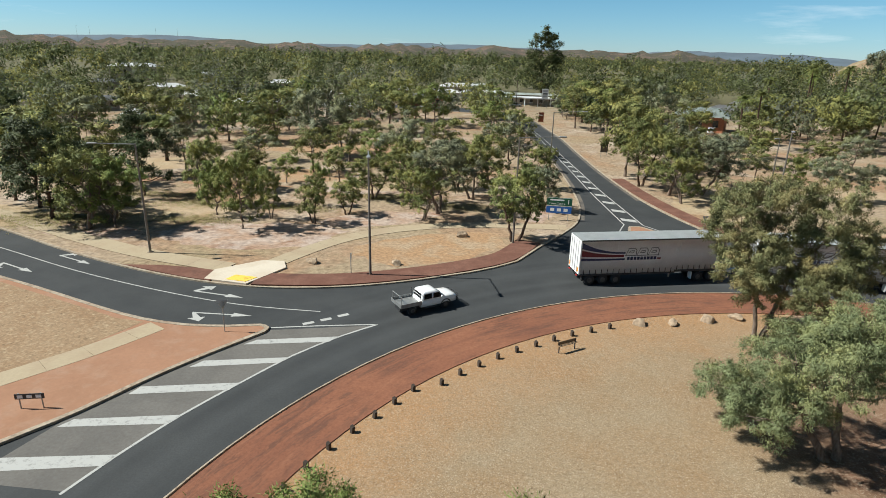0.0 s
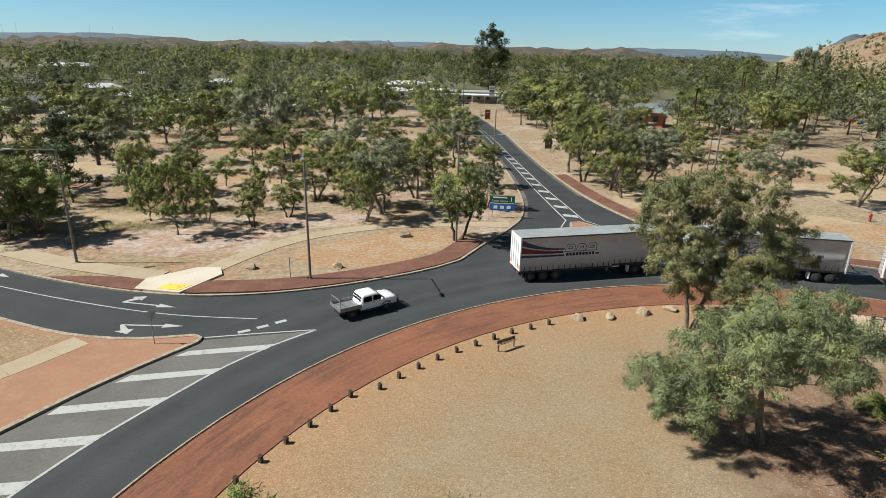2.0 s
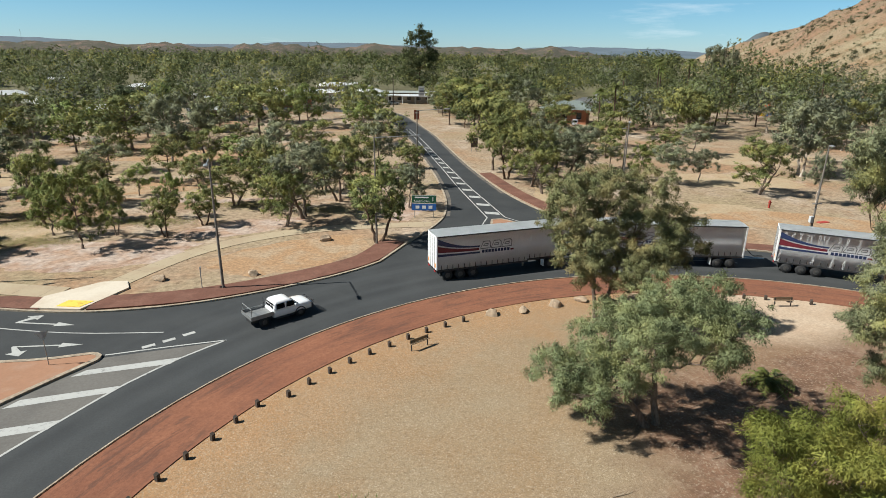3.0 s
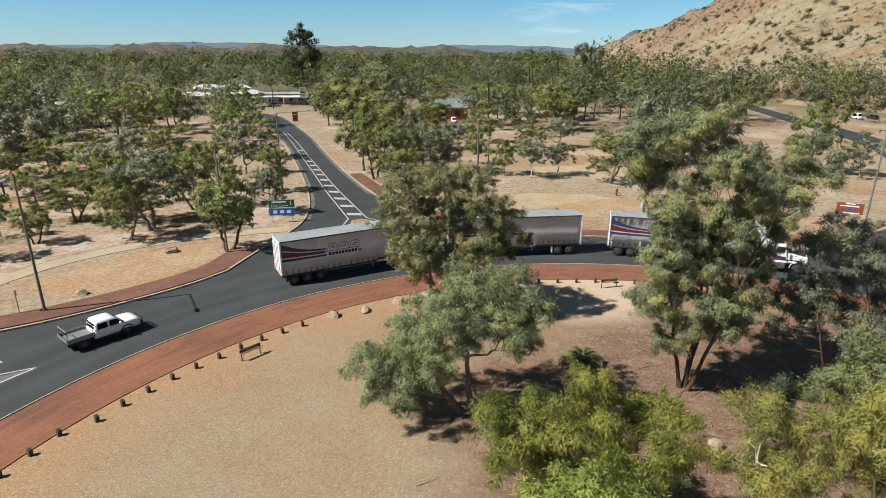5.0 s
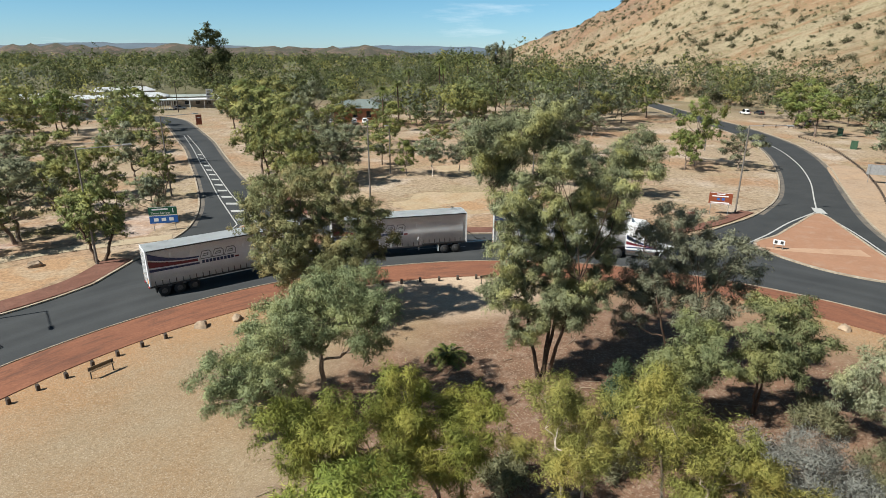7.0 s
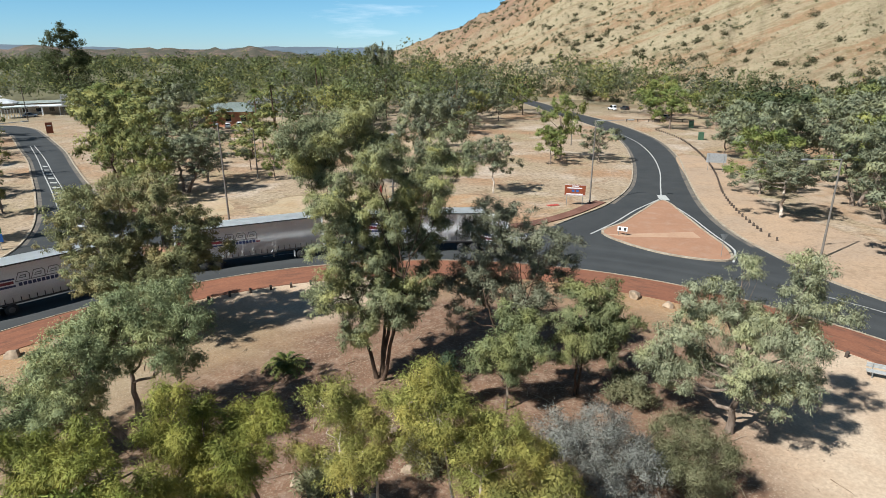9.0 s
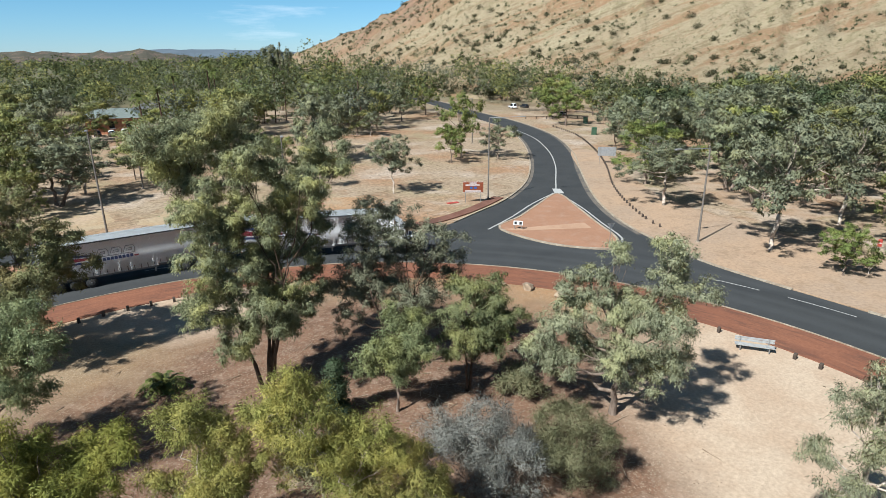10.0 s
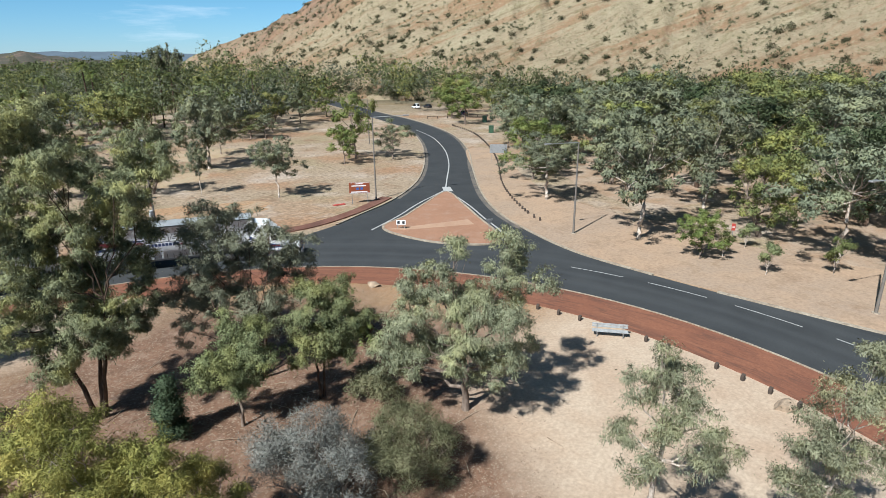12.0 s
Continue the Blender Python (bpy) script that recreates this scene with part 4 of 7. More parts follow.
    for k in sorted(range(len(L)), key=lambda k: (L[k][0] - mid).length + 0.3 * L[k][0].z):
        c, lr = L[k]
        f, fr = min(nodes, key=lambda q: (q[0] - c).length + 1.2 * max(0, q[0].z - c.z + 0.3) + 0.15 / q[1])
        nn = 6 if twigs > 5 else 3
        ln = bent(f, c, rng, (c - f).length * 0.05, nn, -0.06 * (c - f).length)
        t0 = min(fr * 0.72, thick * 0.55)
        tube(vs, fs, ln, [t0 * (1 - 0.72 * i / nn) for i in range(nn + 1)], 6 if twigs > 5 else 4)
        for i in ((2, 4, 5) if nn == 6 else (1, 2)):
            nodes.append((ln[i], t0 * (1 - 0.72 * i / nn)))
        mine = [Vector(C[i]) for i in range(clusters) if owner[i] == k]
        for q in (mine[:: max(1, len(mine) // twigs)] if twigs else []):
            st = ln[int(rng.integers(nn // 2, nn + 1))]
            tw = max(0.012, t0 * 0.26)
            tube(vs, fs, bent(st, q, rng, 0.08 * (q - st).length, 3), [tw, tw * 0.7, tw * 0.5, tw * 0.2], 3)
    raw("trunk", [tuple(v) for v in vs], fs, wood, root, True)
    crown = new("crown", leaf_mesh("crown", C, R, per, length, width, droop, rng, foliage, outs=[(0.85 * q[0], 0.85 * q[1], 0.85 * q[2]) for q in outs] if plan else outs, loose=loose))
    crown.parent = root
    return root


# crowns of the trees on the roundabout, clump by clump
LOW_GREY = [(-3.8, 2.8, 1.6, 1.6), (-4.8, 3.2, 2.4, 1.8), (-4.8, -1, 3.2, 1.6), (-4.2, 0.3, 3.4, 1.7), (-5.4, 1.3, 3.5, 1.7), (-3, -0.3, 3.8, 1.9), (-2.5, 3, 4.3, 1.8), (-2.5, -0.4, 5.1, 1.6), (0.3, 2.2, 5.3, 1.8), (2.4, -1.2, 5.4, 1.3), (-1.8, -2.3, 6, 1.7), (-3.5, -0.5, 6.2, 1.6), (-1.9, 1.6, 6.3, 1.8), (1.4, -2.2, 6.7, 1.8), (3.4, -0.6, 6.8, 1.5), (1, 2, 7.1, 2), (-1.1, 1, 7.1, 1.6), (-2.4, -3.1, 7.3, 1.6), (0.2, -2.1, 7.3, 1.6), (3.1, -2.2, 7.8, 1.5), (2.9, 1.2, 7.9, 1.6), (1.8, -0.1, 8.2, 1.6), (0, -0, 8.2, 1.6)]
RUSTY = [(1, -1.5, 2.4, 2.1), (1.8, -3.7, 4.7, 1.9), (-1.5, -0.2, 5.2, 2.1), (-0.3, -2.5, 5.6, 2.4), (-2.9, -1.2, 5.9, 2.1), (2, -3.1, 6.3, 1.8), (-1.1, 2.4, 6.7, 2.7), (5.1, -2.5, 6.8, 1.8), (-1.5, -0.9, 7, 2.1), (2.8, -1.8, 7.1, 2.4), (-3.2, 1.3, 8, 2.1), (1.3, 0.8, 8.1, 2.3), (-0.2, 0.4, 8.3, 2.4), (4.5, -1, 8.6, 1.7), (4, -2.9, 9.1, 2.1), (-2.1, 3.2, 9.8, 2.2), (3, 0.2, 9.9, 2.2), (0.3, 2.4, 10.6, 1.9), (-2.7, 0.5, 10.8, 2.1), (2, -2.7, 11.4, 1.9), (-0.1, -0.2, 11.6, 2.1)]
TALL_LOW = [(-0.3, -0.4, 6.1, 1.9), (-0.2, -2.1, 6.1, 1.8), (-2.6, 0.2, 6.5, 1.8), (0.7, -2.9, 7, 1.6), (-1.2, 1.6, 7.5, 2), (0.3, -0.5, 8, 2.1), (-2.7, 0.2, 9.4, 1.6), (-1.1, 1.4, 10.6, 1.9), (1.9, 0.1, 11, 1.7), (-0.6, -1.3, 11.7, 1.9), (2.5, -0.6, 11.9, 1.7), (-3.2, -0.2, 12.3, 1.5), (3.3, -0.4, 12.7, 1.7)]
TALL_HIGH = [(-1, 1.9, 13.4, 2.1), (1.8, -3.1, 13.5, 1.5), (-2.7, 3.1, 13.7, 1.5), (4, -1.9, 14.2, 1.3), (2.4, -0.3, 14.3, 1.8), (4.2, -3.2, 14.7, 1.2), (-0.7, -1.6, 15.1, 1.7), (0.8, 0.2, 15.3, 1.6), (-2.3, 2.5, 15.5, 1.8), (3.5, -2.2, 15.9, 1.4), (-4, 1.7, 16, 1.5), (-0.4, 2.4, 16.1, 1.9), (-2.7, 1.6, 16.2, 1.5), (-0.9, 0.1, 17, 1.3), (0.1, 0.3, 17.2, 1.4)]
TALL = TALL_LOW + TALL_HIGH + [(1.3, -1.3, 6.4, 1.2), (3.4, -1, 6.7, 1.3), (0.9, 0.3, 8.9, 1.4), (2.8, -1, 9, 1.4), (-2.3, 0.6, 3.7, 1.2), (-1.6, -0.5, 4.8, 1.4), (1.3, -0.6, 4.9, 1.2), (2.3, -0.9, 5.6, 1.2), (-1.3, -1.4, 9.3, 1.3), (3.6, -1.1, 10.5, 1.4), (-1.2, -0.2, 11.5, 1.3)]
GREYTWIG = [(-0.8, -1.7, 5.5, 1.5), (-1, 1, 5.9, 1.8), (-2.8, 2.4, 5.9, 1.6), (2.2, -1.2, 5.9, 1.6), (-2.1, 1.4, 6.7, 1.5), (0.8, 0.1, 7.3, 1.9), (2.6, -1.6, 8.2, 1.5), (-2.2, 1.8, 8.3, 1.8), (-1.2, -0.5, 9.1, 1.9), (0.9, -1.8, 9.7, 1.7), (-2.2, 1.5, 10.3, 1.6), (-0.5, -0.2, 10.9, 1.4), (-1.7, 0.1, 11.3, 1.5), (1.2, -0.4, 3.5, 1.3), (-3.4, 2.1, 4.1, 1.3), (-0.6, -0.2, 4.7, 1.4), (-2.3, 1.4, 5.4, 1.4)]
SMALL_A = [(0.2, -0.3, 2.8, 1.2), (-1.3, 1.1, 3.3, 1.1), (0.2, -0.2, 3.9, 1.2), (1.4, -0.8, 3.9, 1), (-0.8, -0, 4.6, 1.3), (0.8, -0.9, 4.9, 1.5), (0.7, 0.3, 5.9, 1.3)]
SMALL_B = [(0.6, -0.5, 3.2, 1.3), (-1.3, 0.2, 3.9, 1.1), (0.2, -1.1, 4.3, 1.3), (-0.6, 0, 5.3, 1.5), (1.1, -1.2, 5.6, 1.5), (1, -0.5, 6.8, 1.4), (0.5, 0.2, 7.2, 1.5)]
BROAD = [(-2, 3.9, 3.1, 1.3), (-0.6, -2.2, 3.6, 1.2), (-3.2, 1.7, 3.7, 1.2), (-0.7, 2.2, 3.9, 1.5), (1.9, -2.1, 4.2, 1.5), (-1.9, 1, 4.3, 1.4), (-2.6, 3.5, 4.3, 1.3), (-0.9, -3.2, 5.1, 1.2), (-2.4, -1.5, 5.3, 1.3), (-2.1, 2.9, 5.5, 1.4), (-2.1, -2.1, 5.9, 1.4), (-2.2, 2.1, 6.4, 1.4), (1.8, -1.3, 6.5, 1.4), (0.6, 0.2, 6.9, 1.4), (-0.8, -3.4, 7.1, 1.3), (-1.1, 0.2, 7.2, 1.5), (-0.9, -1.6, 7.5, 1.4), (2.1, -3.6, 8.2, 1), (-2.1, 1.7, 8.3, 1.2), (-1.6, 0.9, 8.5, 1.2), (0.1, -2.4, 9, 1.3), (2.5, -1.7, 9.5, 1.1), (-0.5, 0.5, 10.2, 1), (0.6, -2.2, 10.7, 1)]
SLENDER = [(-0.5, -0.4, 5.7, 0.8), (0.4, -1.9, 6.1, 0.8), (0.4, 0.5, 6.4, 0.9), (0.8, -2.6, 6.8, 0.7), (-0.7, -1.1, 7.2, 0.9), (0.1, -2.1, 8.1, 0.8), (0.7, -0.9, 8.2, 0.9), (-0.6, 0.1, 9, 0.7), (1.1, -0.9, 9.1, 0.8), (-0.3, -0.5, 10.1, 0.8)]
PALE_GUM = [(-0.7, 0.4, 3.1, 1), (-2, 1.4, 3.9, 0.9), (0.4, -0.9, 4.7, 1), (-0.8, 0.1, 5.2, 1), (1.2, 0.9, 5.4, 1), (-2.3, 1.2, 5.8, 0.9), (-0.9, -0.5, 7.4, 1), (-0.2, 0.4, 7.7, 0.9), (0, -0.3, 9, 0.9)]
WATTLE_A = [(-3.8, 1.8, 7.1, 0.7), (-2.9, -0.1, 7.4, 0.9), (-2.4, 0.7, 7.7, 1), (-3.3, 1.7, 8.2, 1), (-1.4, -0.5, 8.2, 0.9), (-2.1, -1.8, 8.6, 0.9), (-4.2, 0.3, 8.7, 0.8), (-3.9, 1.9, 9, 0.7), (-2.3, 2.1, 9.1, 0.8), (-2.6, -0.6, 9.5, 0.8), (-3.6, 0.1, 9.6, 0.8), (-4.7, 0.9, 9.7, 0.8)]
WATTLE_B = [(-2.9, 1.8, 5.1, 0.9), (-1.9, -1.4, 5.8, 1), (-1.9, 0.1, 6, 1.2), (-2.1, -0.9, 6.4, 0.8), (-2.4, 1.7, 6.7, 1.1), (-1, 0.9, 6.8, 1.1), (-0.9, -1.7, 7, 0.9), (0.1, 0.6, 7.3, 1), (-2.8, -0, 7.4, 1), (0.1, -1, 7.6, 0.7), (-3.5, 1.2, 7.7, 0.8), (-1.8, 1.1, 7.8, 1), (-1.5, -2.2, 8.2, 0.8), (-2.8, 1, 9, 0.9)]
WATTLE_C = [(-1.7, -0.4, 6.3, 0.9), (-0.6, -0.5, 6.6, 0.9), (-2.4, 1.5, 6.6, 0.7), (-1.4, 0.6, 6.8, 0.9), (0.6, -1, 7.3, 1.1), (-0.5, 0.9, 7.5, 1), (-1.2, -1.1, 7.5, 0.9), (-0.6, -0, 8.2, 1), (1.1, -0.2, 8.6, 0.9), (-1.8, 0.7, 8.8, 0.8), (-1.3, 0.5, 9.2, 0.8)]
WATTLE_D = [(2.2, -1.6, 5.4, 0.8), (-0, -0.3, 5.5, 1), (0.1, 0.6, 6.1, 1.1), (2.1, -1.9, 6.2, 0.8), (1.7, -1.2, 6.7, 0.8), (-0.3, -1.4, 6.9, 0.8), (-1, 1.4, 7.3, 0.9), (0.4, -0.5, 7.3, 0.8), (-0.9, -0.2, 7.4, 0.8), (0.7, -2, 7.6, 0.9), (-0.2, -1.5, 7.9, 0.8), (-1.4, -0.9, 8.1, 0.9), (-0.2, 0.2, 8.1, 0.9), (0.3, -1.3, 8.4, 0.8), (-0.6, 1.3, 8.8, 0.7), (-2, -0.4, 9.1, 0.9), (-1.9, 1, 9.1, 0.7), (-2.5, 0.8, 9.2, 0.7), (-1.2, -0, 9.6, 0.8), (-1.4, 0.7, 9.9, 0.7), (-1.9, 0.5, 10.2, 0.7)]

# trees on the roundabout island

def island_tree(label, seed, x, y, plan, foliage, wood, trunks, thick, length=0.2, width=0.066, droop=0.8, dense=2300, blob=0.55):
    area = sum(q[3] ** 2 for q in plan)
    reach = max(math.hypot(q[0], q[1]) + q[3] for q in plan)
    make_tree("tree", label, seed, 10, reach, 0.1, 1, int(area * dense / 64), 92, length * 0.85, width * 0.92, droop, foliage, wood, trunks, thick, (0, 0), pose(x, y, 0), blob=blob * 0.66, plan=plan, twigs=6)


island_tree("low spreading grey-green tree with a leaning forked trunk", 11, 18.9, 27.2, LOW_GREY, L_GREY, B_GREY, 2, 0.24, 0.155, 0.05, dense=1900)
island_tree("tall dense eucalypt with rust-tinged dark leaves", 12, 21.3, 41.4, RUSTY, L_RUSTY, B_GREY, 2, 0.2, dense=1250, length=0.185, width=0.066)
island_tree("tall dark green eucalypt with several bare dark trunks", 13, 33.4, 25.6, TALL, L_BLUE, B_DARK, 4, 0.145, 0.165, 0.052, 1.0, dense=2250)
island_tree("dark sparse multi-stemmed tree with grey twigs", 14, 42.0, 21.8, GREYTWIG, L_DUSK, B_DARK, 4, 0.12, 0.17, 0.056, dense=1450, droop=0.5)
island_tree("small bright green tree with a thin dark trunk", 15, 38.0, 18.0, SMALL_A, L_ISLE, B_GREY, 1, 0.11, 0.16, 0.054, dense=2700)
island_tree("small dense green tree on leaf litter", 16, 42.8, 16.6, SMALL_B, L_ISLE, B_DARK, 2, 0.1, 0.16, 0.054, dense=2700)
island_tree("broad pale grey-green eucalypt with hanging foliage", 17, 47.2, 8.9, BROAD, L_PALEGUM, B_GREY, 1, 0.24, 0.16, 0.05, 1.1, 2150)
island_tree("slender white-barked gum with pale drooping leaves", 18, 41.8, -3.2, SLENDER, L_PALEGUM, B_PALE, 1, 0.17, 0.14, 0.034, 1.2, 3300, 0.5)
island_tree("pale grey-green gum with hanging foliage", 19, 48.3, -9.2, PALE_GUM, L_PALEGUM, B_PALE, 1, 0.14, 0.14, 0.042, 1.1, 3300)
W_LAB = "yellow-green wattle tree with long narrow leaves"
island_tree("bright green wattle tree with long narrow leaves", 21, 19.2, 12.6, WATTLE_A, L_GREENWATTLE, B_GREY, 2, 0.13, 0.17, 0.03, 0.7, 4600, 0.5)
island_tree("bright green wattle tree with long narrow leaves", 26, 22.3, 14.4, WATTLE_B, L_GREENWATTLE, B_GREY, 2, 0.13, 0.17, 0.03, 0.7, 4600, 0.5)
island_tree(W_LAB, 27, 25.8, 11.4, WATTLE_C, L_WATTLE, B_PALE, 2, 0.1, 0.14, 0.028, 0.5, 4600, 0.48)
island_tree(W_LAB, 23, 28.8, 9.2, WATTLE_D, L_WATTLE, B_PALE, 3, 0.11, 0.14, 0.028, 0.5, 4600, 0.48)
make_tree("tree", W_LAB, 22, 11.8, 5.4, 0.16, 9, 300, 220, 0.17, 0.03, 0.65, L_GREENWATTLE, B_GREY, 2, 0.12, (0, 0), pose(15.6, 8.8, 0), blob=0.4, spread=0.82)
make_tree("tree", W_LAB, 24, 10.0, 6.4, 0.16, 10, 330, 250, 0.14, 0.03, 0.5, L_WATTLE, B_PALE, 2, 0.12, (0, 0), pose(27.4, 4.4, 0), blob=0.38, spread=0.84)
make_tree("shrub", "rounded silver-grey shrub with fine leaves", 31, 5.5, 6.8, 0.06, 12, 640, 90, 0.11, 0.032, -0.2, L_SILVER, B_GREY, 4, 0.05, (0, 0), pose(36.1, 9.2, 0), blob=0.5, spread=0.86)
make_tree("shrub", "rounded olive-green shrub with fine leaves", 32, 4.5, 5.6, 0.06, 10, 520, 90, 0.12, 0.03, -0.2, L_OLIVE, B_GREY, 4, 0.05, (0, 0), pose(40.6, 7.2, 0), blob=0.45, spread=0.86)
make_tree("shrub", "dark green conical cypress shrub", 33, 3.9, 1.9, 0.06, 9, 260, 60, 0.16, 0.06, -0.4, L_CYP, B_DARK, 1, 0.06, (0, 0), pose(35.0, 20.0, 0), blob=0.4, plan=[(0, 0, 0.6, 0.8), (0.25, 0.2, 1.2, 0.7), (-0.2, 0.1, 1.8, 0.6), (0.1, -0.1, 2.4, 0.5), (0, 0, 3.0, 0.38), (0, 0, 3.55, 0.24)])
for sx, sy, sh, sw, sd in ((31.5, 16.5, 2.2, 3.2, 34), (25.8, 17.5, 1.7, 2.6, 35), (44.8, 14.0, 2.0, 3.0, 36), (-7.4, 18.7, 4.3, 3.6, 37), (-10.4, 18.2, 3.7, 2.6, 38), (1.5, 19.4, 3.1, 2.0, 39), (33.0, 3.5, 3.4, 4.0, 40)):
    make_tree("shrub", "low green shrub on the roundabout island", sd, sh, sw, 0.1, 7, 130, 60, 0.2, 0.06, 0.1, L_LIME if sx < 5 else L_OLIVE, B_GREY, 2, 0.06, (0, 0), pose(sx, sy, 0), blob=0.5, spread=0.84)



ISLAND_TOP = 0.05


def fallen_litter():
    """Loose bark, dry leaves and twigs lying under the trees of the island."""
    rng = np.random.default_rng(44)
    n = 9000
    a, r = rng.uniform(0, 6.28, n), 19 * np.sqrt(rng.uniform(0, 1, n))
    x, y = 38 + 0.85 * r * np.cos(a), 16 + 0.85 * r * np.sin(a)
    ln, wd, t = rng.uniform(0.04, 0.2, n), rng.uniform(0.015, 0.05, n), rng.uniform(0, 6.28, n)
    vs, fs = [], []
    for i in range(n):
        c, s = math.cos(t[i]), math.sin(t[i])
        for u, v, w in ((-0.5, -0.5, 0.004), (0.5, -0.5, 0.01), (0.1, 0.5, 0.03)):
            vs.append((x[i] + c * u * ln[i] - s * v * wd[i], y[i] + s * u * ln[i] + c * v * wd[i], ISLAND_TOP + w))
        fs.append((3 * i, 3 * i + 1, 3 * i + 2))
    for i in range(140):
        q = (36 + 17 * rng.normal() * 0.5, 17 + 17 * rng.normal() * 0.5)
        e = rng.uniform(0, 6.28)
        L = rng.uniform(0.5, 2.2)
        tube(vs, fs, bent((q[0], q[1], ISLAND_TOP + 0.03), (q[0] + L * math.cos(e), q[1] + L * math.sin(e), ISLAND_TOP + rng.uniform(0.03, 0.25)), rng, 0.06, 3), [0.03, 0.025, 0.018, 0.008], 4)
    ob = raw("fallen_litter", vs, fs, M_LITTER)
    return tagged(ob, "dry bark, leaves and twigs fallen under the trees", "leaf litter", kind="stuff")


fallen_litter()


def dry_turf():
    """Thin olive-brown grass in drifts under the park trees."""
    rng = np.random.default_rng(47)
    C = []
    for cx, cy, rx, ry, n in ((-50.3, 66.5, 9, 4.5, 1500), (-35, 68, 5, 2.2, 450), (-23.5, 75.4, 5, 1.8, 420), (-13, 82.8, 6, 1.8, 450), (-37, 76, 7, 2.4, 600), (-46, 80, 9, 2.2, 600), (-3, 79, 5, 2, 350), (-8, 90, 8, 2.5, 500)):
        g = rng.normal(size=(n, 2)) * 0.55
        C += [(cx + rx * u, cy + ry * v, 0.05) for u, v in g]
    me = leaf_mesh("grass", C, [0.42] * len(C), 14, 0.14, 0.05, -0.7, rng, L_TURF, flat=0.08, outs=[(0, 0, 1)] * len(C), loose=0.2)
    return tagged(new("grass", me), "thin olive-brown grass on sandy park ground", "grass", kind="stuff")


dry_turf()

# park trees: built once in several forms, then repeated
park = []
for i, (fo, wo, ba, dr, lab) in enumerate((
        (L_PARK, B_GREY, 0.3, 0.7, "park eucalypt with an uneven olive-green crown"),
        (L_PARKGREY, B_PALE, 0.62, 0.8, "pale-trunked gum with a thin grey-green crown"),
        (L_PARK, B_DARK, 0.24, 0.9, "broad dark-trunked eucalypt with hanging leaves"),
        (L_LIME, B_GREY, 0.28, 0.6, "bright olive-green park tree"),
        (L_PARKGREY, B_GREY, 0.55, 0.7, "spreading grey-green park tree with open crown"),
        (L_DARK, B_DARK, 0.22, 0.5, "dense dark green park tree"))):
    park.append(make_tree("tree", lab, 50 + i, 10, 9, ba * 0.56, 13, 300, 46, 0.22, 0.13, dr, fo, wo, 1 if i % 2 else 2, 0.2, (0.4, 0), pose(0, 0, 0), "park trees", twigs=3, blob=0.46, spread=0.74, top=1.35, loose=0.1))
